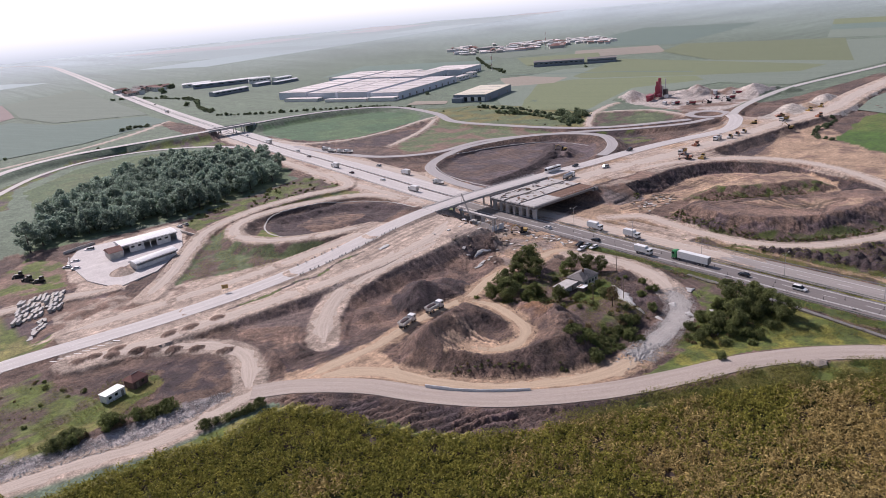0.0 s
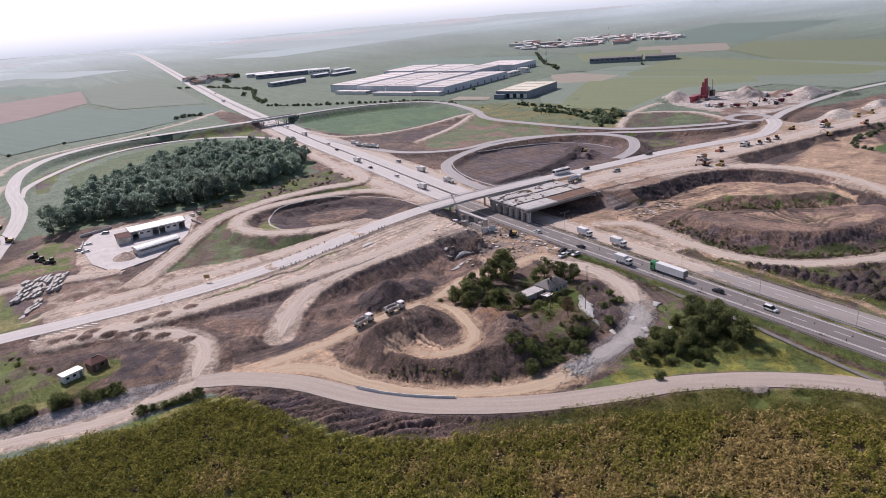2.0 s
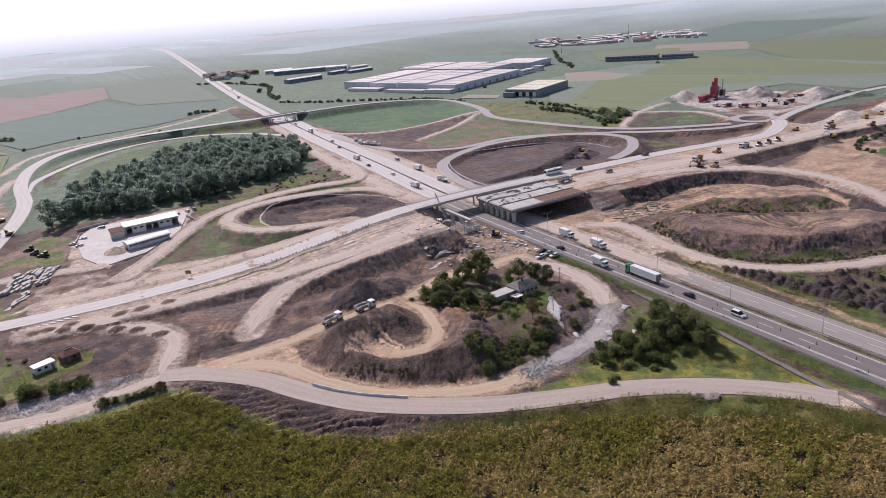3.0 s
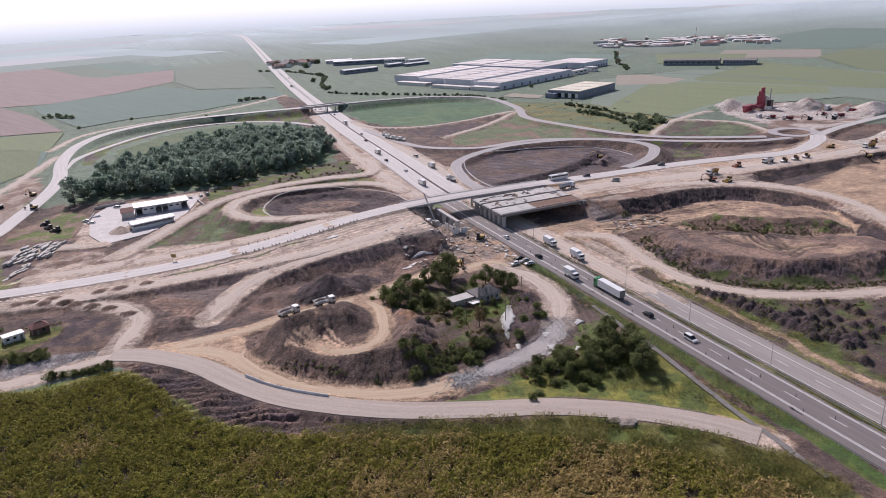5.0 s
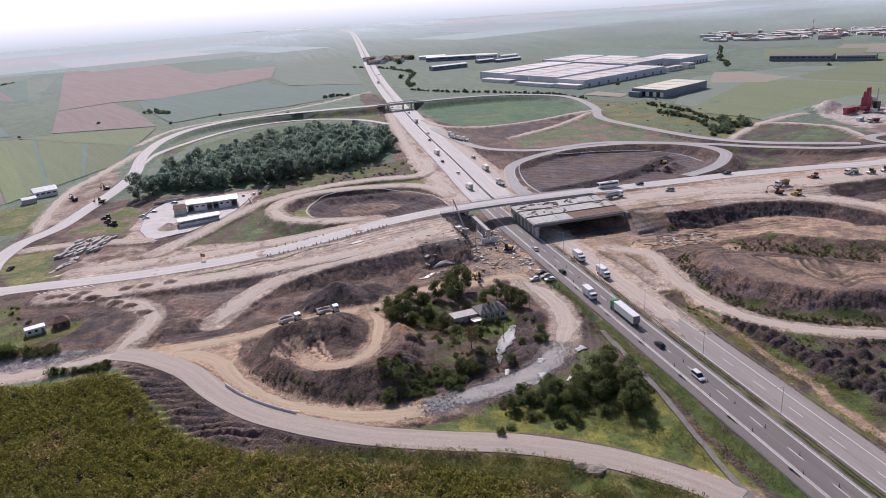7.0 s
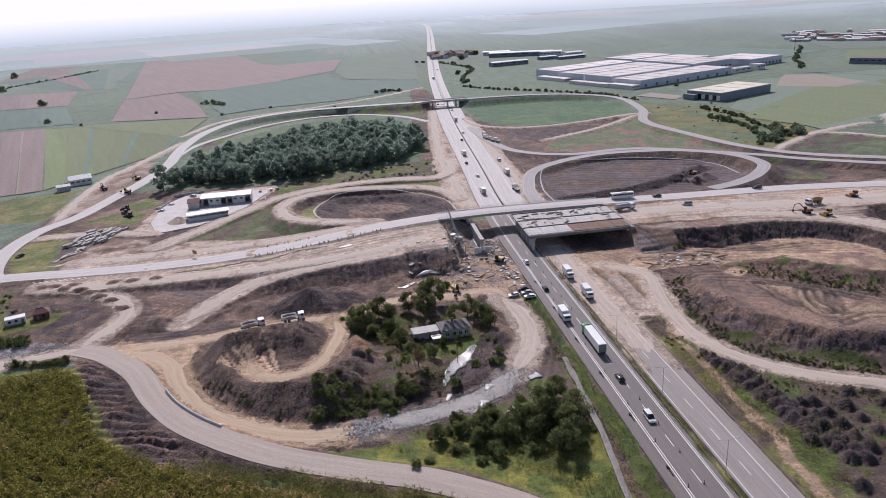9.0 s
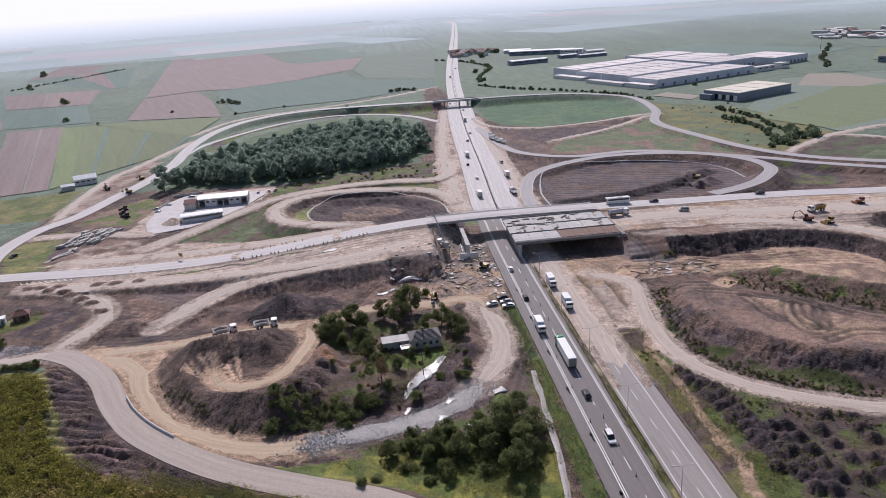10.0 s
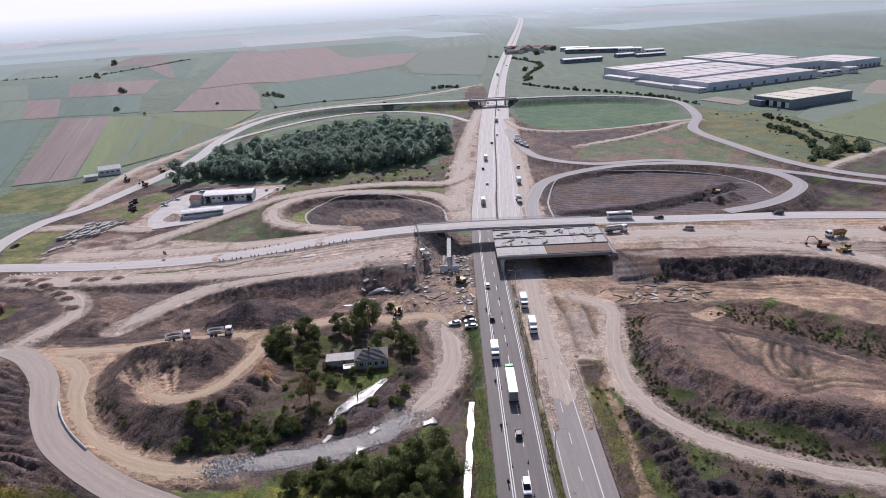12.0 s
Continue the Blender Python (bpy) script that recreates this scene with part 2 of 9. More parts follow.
def part(name, bm, material, parent, label=""):
    """One mesh object from a bmesh, under a thing or a part."""
    me = bpy.data.meshes.new(name)
    bm.to_mesh(me)
    bm.free()
    me.materials.append(material)
    ob = new(name, me)
    ob.parent = parent
    if label:
        ob["label"] = label
    return ob


def box_bm(cx, cy, cz, sx, sy, sz, bevel=0.0, bm=None, taper=1.0, rz=0.0):
    bm = bm or bmesh.new()
    g = bmesh.ops.create_cube(bm, size=1.0)
    vs = g["verts"]
    for v in vs:
        k = taper if v.co.z > 0 else 1.0
        v.co = Vector((v.co.x * sx * k, v.co.y * sy * k, v.co.z * sz))
    if rz:
        bmesh.ops.rotate(bm, verts=vs, matrix=Matrix.Rotation(radians(rz), 3, "Z"))
    bmesh.ops.translate(bm, verts=vs, vec=(cx, cy, cz))
    if bevel:
        es = {e for v in vs for e in v.link_edges}
        bmesh.ops.bevel(bm, geom=list(es), offset=bevel, segments=2, affect="EDGES", profile=0.6)
    return bm


def tube_bm(p, q, r0, r1=None, n=8, bm=None, caps=True):
    """A straight tapered tube from p to q."""
    bm = bm or bmesh.new()
    p, q = Vector(p), Vector(q)
    r1 = r0 if r1 is None else r1
    m = Matrix.Translation((p + q) / 2) @ (q - p).to_track_quat("Z", "Y").to_matrix().to_4x4()
    bmesh.ops.create_cone(bm, cap_ends=caps, segments=n, radius1=r0, radius2=max(r1, 1e-4), depth=(q - p).length, matrix=m)
    return bm


def prism_bm(profile, y0, y1, bm=None):
    """A profile in x, z drawn from y0 to y1."""
    bm = bm or bmesh.new()
    a = [bm.verts.new((x, y0, z)) for x, z in profile]
    b = [bm.verts.new((x, y1, z)) for x, z in profile]
    k = len(profile)
    bm.faces.new(a[::-1] if y1 > y0 else a)
    bm.faces.new(b if y1 > y0 else b[::-1])
    for i in range(k):
        bm.faces.new((a[i], a[(i + 1) % k], b[(i + 1) % k], b[i]))
    bmesh.ops.recalc_face_normals(bm, faces=bm.faces[:])
    return bm


def empty(name, m, label, category, group="", kind=""):
    ob = new(name)
    ob.empty_display_size = 0.5
    ob.matrix_basis = m
    return tagged(ob, label, category, group, kind)


# ---- smooth value noise on arrays ----
_lattice = np.random.RandomState(5).rand(256, 256)


def vnoise(x, y, size):
    x, y = np.asarray(x) / size, np.asarray(y) / size
    xi, yi = np.floor(x).astype(int), np.floor(y).astype(int)
    fx, fy = x - xi, y - yi
    fx, fy = fx * fx * (3 - 2 * fx), fy * fy * (3 - 2 * fy)
    g = lambda a, b: _lattice[a % 256, b % 256]
    return (g(xi, yi) * (1 - fx) + g(xi + 1, yi) * fx) * (1 - fy) + (g(xi, yi + 1) * (1 - fx) + g(xi + 1, yi + 1) * fx) * fy


def fbm(x, y, size, octaves=4):
    s, a, w = 0, 1.0, 0
    for i in range(octaves):
        s = s + a * vnoise(np.asarray(x) + 37 * i, np.asarray(y) - 91 * i, size / 2 ** i)
        w += a
        a *= 0.5
    return s / w


def inside(x, y, poly):
    r = np.zeros(np.shape(x), bool)
    k = len(poly)
    for i in range(k):
        (x0, y0), (x1, y1) = poly[i], poly[(i + 1) % k]
        if y0 == y1:
            continue
        c = ((y0 > y) != (y1 > y)) & (x < (x1 - x0) * (y - y0) / (y1 - y0) + x0)
        r ^= c
    return r


def edge_distance(x, y, poly):
    d = np.full(np.shape(x), 1e9)
    k = len(poly)
    for i in range(k):
        (x0, y0), (x1, y1) = poly[i], poly[(i + 1) % k]
        ux, uy = x1 - x0, y1 - y0
        t = np.clip(((x - x0) * ux + (y - y0) * uy) / max(ux * ux + uy * uy, 1e-9), 0, 1)
        d = np.minimum(d, np.hypot(x - x0 - t * ux, y - y0 - t * uy))
    return d


def spline(points, step=1.5):
    """Catmull-Rom through the control points, at even steps."""
    p = np.array(points, float)
    if p.shape[1] == 2:
        p = np.c_[p, np.zeros(len(p))]
    q = np.vstack([2 * p[0] - p[1], p, 2 * p[-1] - p[-2]])
    out = []
    for i in range(1, len(q) - 2):
        a, b, c, d = q[i - 1:i + 3]
        k = max(2, int(np.linalg.norm(c - b) / step))
        for t in np.arange(k) / k:
            out.append(0.5 * ((2 * b) + (c - a) * t + (2 * a - 5 * b + 4 * c - d) * t * t + (3 * b - a - 3 * c + d) * t ** 3))
    out.append(p[-1])
    return np.array(out)


def smooth01(t):
    t = np.clip(t, 0, 1)
    return t * t * (3 - 2 * t)

U = 1.25   # metres in one unit of the plan

# ---- the plan of the roads: name, control points (x, y, z), width, material, look ----
ROADS = [
    ("slip_road_north_west", [(184, 345, 0), (181, 325, 0.3), (172, 305, 0.8), (147, 306, 1.2), (120, 303, 1.2), (95, 292, 1), (79, 272, 0.8), (64, 250, 0.7), (50, 233, 0.6)], 7, dust_road, "pale dusty unpaved slip road of packed earth"),
    ("loop_road_north_west", [(176, 262, 0.3), (168, 280, 1), (150, 288.5, 1.6), (124, 291, 2), (105, 284, 2.2), (97, 267, 2.6), (102, 248, 3.2), (116, 235, 4), (136, 226.5, 4.8)], 6.5, dust_road, "pale dusty curved loop road of packed earth"),
    ("loop_road_north_east", [(206, 238, 0.6), (209, 268, 1), (222, 299, 1.6), (258, 315, 2.4), (296, 307, 3), (317, 286, 3.4), (320, 262, 3.8), (307, 244, 4), (292, 233, 4.3), (276, 226, 4.7)], 5.4, grey_road, "new pale paved loop road with kerbs"),
    ("slip_road_north_east", [(212, 440, 0), (215, 385, 0.5), (222, 347, 1.2), (245, 323, 2), (284, 319, 2.6), (328, 285, 2.6), (345, 268, 2.4), (375, 246, 2.2), (400, 240, 2)], 5.2, grey_road, "pale paved slip road along the loop"),
    ("ring_road_far_east", [(226, 542, 5.6), (262, 543, 5.2), (300, 538, 4.4), (330, 522, 3.4), (344, 495, 2.6), (338, 442, 2), (322, 399, 1.6), (328, 351, 1.4), (338, 308, 1.4), (356, 278, 1.6), (392, 250, 2)], 6.2, grey_road, "pale grey road round the green circular field"),
    ("track_far_east", [(214, 476, 0.2), (221, 440, 0.4), (247, 420, 0.6), (283, 421, 0.8), (319, 432, 1.2), (336, 430, 1.8)], 3.6, dust_road, "narrow pale unpaved track"),
    ("track_far_east_branch", [(326, 427, 1.2), (304, 408, 0.8), (283, 393, 0.5), (246, 374, 0.3)], 3.6, dust_road, "narrow pale unpaved track"),
    ("ramp_far_west", [(2, 209, 0.3), (-6, 226, 0.3), (-10, 248, 0.3), (-7.5, 272, 0.4), (2.5, 291, 0.5), (9, 319, 0.6), (16.8, 357, 0.8), (20.2, 395, 1), (18.5, 446, 1.6), (26, 498, 2.6), (48, 536, 3.6), (90, 554, 4.6), (150, 549, 5.3), (192, 543, 5.6)], 7.5, asphalt_pale, "long pale paved ramp that climbs to the far bridge"),
    ("ramp_far_west_inner", [(21, 420, 1.2), (25, 448, 0.9), (39, 480, 0.5), (66, 519, 0.3), (100, 540, 0.3), (137, 537, 0.3), (170, 511, 0.2), (188, 478, 0)], 4.5, asphalt_pale, "pale paved inner lane below the far embankment"),
    ("field_road_west", [(6, 500, 0.2), (32, 566, 0.2), (101, 602, 0.2), (161, 642, 0.2), (208, 692, 0.2)], 4.5, dust_road, "pale field road beside the far ramp"),
    ("slip_strip_west", [(178, 245, 0), (178, 299, 0), (180, 360, 0), (188, 445, 0), (198, 530, 0)], 7, dust_road, "pale dusty strip beside the motorway"),
    ("slip_strip_east", [(205, 240, 0), (206, 262, 0), (209, 327, 0), (212, 400, 0), (215, 482, 0)], 9, dust_road, "pale dusty building strip beside the motorway"),
    ("cross_road_north_lane", [(24, 224.5, 0.4), (47, 222.5, 0.9), (67, 220.5, 1.6), (86, 218.8, 2.6), (108, 218.4, 3.9), (137, 220.5, 5.3)], 7, dust_road, "broad pale earth lane beside the cross road"),
    ("cross_road_south_lane", [(20, 201, 0.8), (39, 195.6, 1), (68, 193.2, 1.9), (93, 190.6, 2.9), (118, 190.5, 4), (138, 193, 4.8), (150, 198.5, 5.1), (157, 204, 5.2)], 7, dust_road, "broad pale earth road on the embankment"),
    ("cross_road_west", [(-120, 196, 0), (-40, 216, 0.2), (6, 214.5, 0.4), (30, 211.5, 0.7), (54, 208.6, 1.3), (77, 207, 2.3), (95, 207.6, 3.3), (110, 209.4, 4.2), (125, 212.6, 5.1), (137, 215.3, 5.7), (153, 218.5, 6), (162, 219.6, 6.1)], 8, asphalt_pale, "pale worn paved cross road with white lines"),
    ("cross_road_east", [(224, 219.5, 6), (256, 219, 5.2), (299, 220, 4), (331, 217, 3.4), (368, 212, 2.8), (400, 224, 2.2), (416, 236, 2)], 8, asphalt_pale, "pale worn paved cross road on an embankment"),
    ("cross_road_new_lane", [(226, 204, 5.3), (255, 204, 4.9), (292, 199, 4.3), (340, 197, 3.6), (400, 196, 2.8), (450, 192, 2.4), (520, 204, 1.6), (620, 214, 0.8), (760, 225, 0.3)], 15, dust_road, "broad sandy unpaved carriageway under construction"),
    ("embankment_ramp", [(140, 189, 4.7), (125, 187.5, 4.1), (110, 186, 3.1), (98, 183, 1.9), (89, 177, 0.9), (81, 168, 0.1), (76, 159, -0.3)], 7.5, dust_road, "tan earth ramp curving down the embankment"),
    ("haul_road_loop", [(20, 199, 0.8), (34, 195.6, 0.6), (45, 188.5, 0.3), (53, 180.5, 0.1), (57, 171, 0), (55, 161, 0), (50, 150, 0)], 6.5, dust_road, "rutted tan haul road with small heaps beside it"),
    ("haul_road_west", [(-60, 158, 0), (-28, 154, 0), (-3, 151, 0), (12, 148.5, 0), (25, 144.5, 0), (38, 145, 0), (50, 147.5, 0), (64, 142, 0), (72, 138, 0)], 6, dust_road, "dusty pale haul road along the field"),
    ("haul_road_middle", [(58, 145, 0), (72, 145.5, 0), (86, 146, 0.1), (98, 149, 0.2), (111, 151, 0.2), (122, 151, 0), (131, 155, 0), (142, 158, 0), (156, 157, 0), (168, 158, 0), (173, 150, 0)], 4.6, sand_road, "dusty haul road past the spoil mound"),
    ("pit_track", [(120, 149, 0.2), (121.8, 140, 0.6), (120, 130, 1.0), (116, 121, 1.2), (109, 117, 1.3), (102.5, 119, 1.4), (99, 124, 1.9)], 4.2, sand_road, "sandy track down into the pit"),
    ("loop_road_south_west_inner", [(60, 143, 0), (70, 140, 0), (77.5, 133.5, 0), (82.5, 121, 0), (89.5, 109.7, 0), (99, 100.2, 0), (111, 94, 0), (121, 92, 0), (129, 92.5, 0)], 7.2, sand_road, "yellow sandy track along the mound"),
    ("stone_road", [(125, 92, 0), (134, 93.6, 0), (145, 95.8, 0), (156, 100.5, 0), (162, 106.5, 0), (166, 112, 0)], 7.8, grey_gravel, "road bed of loose white crushed stone"),
    ("stone_road_upper", [(162, 106.5, 0), (166.5, 113, 0), (171, 122, 0), (173, 132, 0), (172.2, 143, 0), (170, 152, 0)], 7, dust_road, "rolled grey-beige gravel end of the stone road"),
    ("loop_road_south_west", [(50, 148.5, 0.05), (58, 143.5, 0.2), (66, 135.5, 0.4), (72, 127.5, 0.6), (79.4, 114.2, 0.6), (89.5, 101.3, 0.6), (106, 88.3, 0.6), (122.6, 79.5, 0.6), (138.9, 72.2, 0.6), (153, 62.7, 0.5), (163.5, 52.5, 0.4), (169.2, 44.5, 0.2)], 6.5, surface("fresh_road_base", (0.305, 0.248, 0.208), (0.445, 0.372, 0.318), stretch="uv", scale=1.0, fine=3, rough=0.92, bump=0.2, sheen=0.15), "new broad loop road with a smooth beige base"),
    ("loop_road_south_east", [(208, 168, 0), (217.5, 158, 0), (216, 146, 0), (213.4, 132, 0), (213, 115, 0), (217.6, 102.6, 0), (225.8, 93.2, 0), (237, 86.3, 0), (250, 81, 0), (275, 73, 0), (320, 64, 0), (380, 60, 0)], 5.2, dust_road, "tan dirt road round the sand mound"),
    ("loop_road_upper_east", [(262, 194, 4.6), (278, 189.5, 4.4), (292, 183, 4.2), (304.5, 170.5, 4.0), (312, 156, 3.8), (313, 139, 3.6), (305, 116, 3.2), (292, 97, 2.4), (280, 79, 1)], 6, dust_road, "pale earth ramp round the mound"),
    ("country_road_east", [(416, 236, 2), (450, 248, 1.2), (500, 258, 0.6), (560, 262, 0.3), (690, 250, 0.2), (1000, 226, 0.2), (2000, 150, 0.2)], 5.5, concrete, "straight grey country road between fields"),
    ("roundabout", [(417 + 11.5 * math.cos(a * 0.5236), 253 + 11.5 * math.sin(a * 0.5236), 1.2) for a in range(13)], 5.5, grey_road, "small pale roundabout with a grass island"),
    ("plant_road", [(409, 264, 1), (417, 282, 0.7), (420, 300, 0.5), (410, 319, 0.4), (396, 330, 0.4)], 3.6, dust_road, "pale unpaved road to the asphalt plant"),
    ("link_road_north", [(347, 292, 1.3), (357, 303, 1), (373, 315, 0.6), (393, 329, 0.4), (426, 342, 0.3), (440, 345, 0.3)], 3.8, dust_road, "pale unpaved road to the gravel yard"),
    ("yard_road", [(-2, 262, 0.4), (14, 262, 0.4), (30, 258, 0.4), (44, 254, 0.3)], 6, dust_road, "dusty track into the yard"),
    ("lane_west", [(-6, 286, 0.3), (-7.5, 306, 0.2), (-9.5, 335, 0.2), (-9, 372, 0.2), (-2, 400, 0.3), (5, 432, 0.6), (14, 468, 1.2)], 4.5, dust_road, "pale country lane by the farm"),
    ("motorway_west_carriageway", [(186, -500, 0), (186, 40, 0), (186, 190, 0), (186.6, 236, 0)], 10.6, asphalt_dark, "dark asphalt carriageway with white lines"),
    ("motorway_west_carriageway_far", [(186.6, 236, 0), (187.4, 262, 0), (192, 330, 0), (198.5, 441, 0), (206.5, 545, 0)], 10, asphalt_pale, "pale dusty motorway carriageway beyond the bridge"),
    ("motorway_east_carriageway", [(197.6, -500, 0), (197.6, 40, 0), (197.5, 134, 0)], 9.4, worn_concrete, "closed pale concrete carriageway"),
    ("motorway_east_dirt_lane", [(197.6, 104, 0.02), (197.5, 130, 0.02), (197.3, 160, 0.02), (197, 240, 0.02)], 9.2, dust_road, "closed carriageway buried under tan dirt"),
    ("motorway_east_carriageway_far", [(197, 236, 0), (198, 262, 0), (202.5, 330, 0), (209, 441, 0), (217, 545, 0)], 9.5, asphalt_pale, "pale dusty motorway carriageway beyond the bridge"),
    ("motorway_west_distant", [(207.2, 545, 0), (209, 568, 0), (244, 917, 0), (365, 1940, 0), (420, 2500, 0), (395, 2800, 0), (300, 3050, 0)], 7, asphalt_pale, "pale dusty motorway carriageway to the horizon"),
    ("motorway_east_distant", [(215.2, 545, 0), (217, 568, 0), (252, 915, 0), (373, 1936, 0), (428, 2500, 0), (403, 2806, 0), (308, 3056, 0)], 6.6, asphalt_pale, "pale dusty motorway carriageway to the horizon"),
]

# ---- ground sheet: fine where the camera passes, coarse to the horizon ----
def axis(lo, hi, step, near, outer):
    a = list(np.arange(lo, hi + 0.01, step))
    s, v = step, hi
    while v < near[1]:
        s = min(s * 1.15, 3.0)
        v += s
        a.append(v)
    while v < outer[1]:
        s *= 1.22
        v += s
        a.append(v)
    s, v, b = step, lo, []
    while v > near[0]:
        s = min(s * 1.15, 3.0)
        v -= s
        b.append(v)
    while v > outer[0]:
        s *= 1.3
        v -= s
        b.append(v)
    return np.array(b[::-1] + a)


GX = axis(20.0, 320.0, 0.66, (-110.0, 540.0), (-3400.0, 3400.0))
GY = axis(44.0, 312.0, 0.66, (20.0, 620.0), (-700.0, 3400.0))
PX, PY = np.meshgrid(GX, GY)
warp_x = PX + 5.0 * (fbm(PX, PY, 9, 4) - 0.5)
warp_y = PY + 5.0 * (fbm(PX + 200, PY + 90, 9, 4) - 0.5)
near_w = smooth01((900 - np.hypot(PX - 180, PY - 220)) / 400)
H = (fbm(PX, PY, 60, 3) - 0.5) * 0.6 * near_w - 0.25

SITE = [(-30, 158), (20, 146), (52, 141), (64, 112), (76, 92), (102, 78), (125, 68), (150, 51), (168, 30), (172, -40), (206, -40), (230, 50), (300, 50), (420, 120), (470, 165), (640, 195), (640, 235),
        (500, 240), (432, 262), (400, 330), (345, 330), (335, 420), (222, 480), (205, 700), (196, 700), (172, 430), (166, 348), (110, 322), (60, 325), (24, 335), (2, 330), (-12, 290), (-18, 225)]
site = inside(warp_x, warp_y, SITE)

# spoil mound with the pit (south-west loop)
r = np.hypot((PX - 107) / 27, (PY - 121.5) / 25.5) * (1 + 0.26 * (fbm(PX, PY, 11, 3) - 0.5))
angle = np.arctan2(PY - 121.5, PX - 107)
rim = 5.4 * smooth01((1.02 - r) / 0.36) * (1 + 0.16 * np.cos(angle - 2.3))
rp_ = np.hypot((PX - 109) / 15.5, (PY - 119.5) / np.where(PY > 119.5, 20.0, 9.5))
pit = smooth01((1.08 - rp_ * (1 + 0.3 * (fbm(PX + 5, PY, 9, 2) - 0.5))) / 0.72)
gully = (vnoise(angle * 7.5 + 1.2 * fbm(PX, PY, 7, 2), r * 1.5, 1.0) + 0.6 * vnoise(angle * 17, r * 2.2, 1.0) - 0.8) * smooth01((r - 0.5) / 0.2) * smooth01((1.04 - r) / 0.2)
rim = np.maximum(rim * 1.06 + 2.0 * gully, -0.3)
mound5 = rim * (1 - pit) + 1.1 * pit
H = np.maximum(H, np.where(r < 1.05, mound5, -9))
# low overgrown rise beside it
r2 = np.hypot((PX - 136) / 16, (PY - 113) / 13)
H = np.maximum(H, 2.4 * smooth01((1 - r2) / 0.6) - 0.3)
# sand plateau of the south-east loop, with a second tier
PLATEAU = [(217, 149), (215.6, 140), (215.4, 127), (217.5, 117), (222, 108), (228, 101), (234, 95.5), (240, 91.5), (252, 88), (270, 84), (284, 92), (284, 108), (270, 116), (262, 123), (252, 132), (243, 140), (236, 147), (226, 150)]
inp = inside(PX, PY, PLATEAU)
dp = edge_distance(PX, PY, PLATEAU)
lobes = 3.0 * (fbm(PX, PY, 6, 3) - 0.5)
climb = np.clip((dp - 0.6 + lobes * np.clip(dp / 4, 0, 1)) / np.where((PX - 217) * 0.74 + (PY - 149) * 0.67 > 2, 4.0, 8.6), 0, 1)
H = np.where(inp, np.maximum(H, -0.2 + 5.0 * (0.7 * climb + 0.3 * smooth01(climb))), H)
INNER = [(243, 158), (252, 149), (262, 137.5), (275, 127), (292, 118), (304, 132), (303, 148), (284, 157), (262, 160)]
ini = inside(PX, PY, INNER)
di = edge_distance(PX, PY, INNER)
H = np.where(ini, np.maximum(H, 0.3 + 2.7 * smooth01((di + lobes * 0.7) / 8.5)), H)
# dark spoil heaps: x, y, radius, height
for hx, hy, hr, hh in [(113, 162, 12.5, 6.4), (122, 163.5, 9, 3.4), (61, 160, 7, 2.2), (68, 160, 6, 2), (95, 165, 6, 1.4), (148, 170, 5, 1.4), (160, 180, 5, 1.6), (140, 176, 6, 1.3), (52, 268.5, 5.5, 2.8), (56, 272, 4, 1.8), (40, 240, 6, 1.6), (31, 238, 5, 1.4),
                       (460, 345, 14, 8), (466, 334, 8, 5), (498, 312, 15, 8), (511, 292, 12, 5), (514, 272, 20, 9), (530, 262, 14, 7), (488, 318, 12, 5), (492, 209, 18, 7), (454, 217, 12, 5), (470, 214, 9, 3),
                       (286, 258, 5, 3), (292, 262, 6, 3), (280, 262, 5, 2.4), (245, 196, 8, 1), (134, 93, 4, 2.0), (160, 116, 6, 1.6), (154, 108, 6, 1.4), (150, 104, 5, 1.2), (72, 112, 5, 1.0), (78, 97, 6, 0.8), (60, 128, 5, 1.6), (57, 134, 5, 1.8), (165, 126, 7, 1.8)]:
    q = np.hypot(PX - hx, PY - hy) / hr * (1 + 0.5 * (fbm(PX, PY, 5, 3) - 0.5))
    H = np.maximum(H, np.where(q < 1.1, hh * (1 - q) ** 1.0 - 0.2, -9))
# rows of dumped loads beside the south-east loop
HEAPS = []
for i in range(34):
    HEAPS.append((210.5 + (i % 2) * 3.0 + i * 0.18 + random.uniform(-0.5, 0.5), 106 - i * 1.35 + random.uniform(-0.5, 0.5), random.uniform(1.5, 2.0)))
for i in range(12):
    for j in range(8):
        if fbm(np.array(214 + 4.4 * i), np.array(50 + 4.6 * j), 9, 2) > 0.56:
            continue
        HEAPS.append((214 + 4.4 * i + random.uniform(-1, 1), 50 + 4.6 * j + random.uniform(-1, 1), random.uniform(1.6, 2.3)))
heap_mask = np.zeros(PX.shape)
for hx, hy, hr in HEAPS:
    i0, i1 = np.searchsorted(GX, [hx - hr, hx + hr])
    j0, j1 = np.searchsorted(GY, [hy - hr, hy + hr])
    q = np.hypot(PX[j0:j1, i0:i1] - hx, PY[j0:j1, i0:i1] - hy) / hr * (1 + 0.35 * (fbm(PX[j0:j1, i0:i1], PY[j0:j1, i0:i1], 2, 2) - 0.5))
    if hy > 92 - 1.05 * (hx - 216) + 12:
        continue
    H[j0:j1, i0:i1] = np.maximum(H[j0:j1, i0:i1], np.where(q < 1, 1.9 * (1 - q ** 1.4) - 0.3, -9))
    heap_mask[j0:j1, i0:i1] = np.maximum(heap_mask[j0:j1, i0:i1], np.clip(1.3 - q, 0, 1))
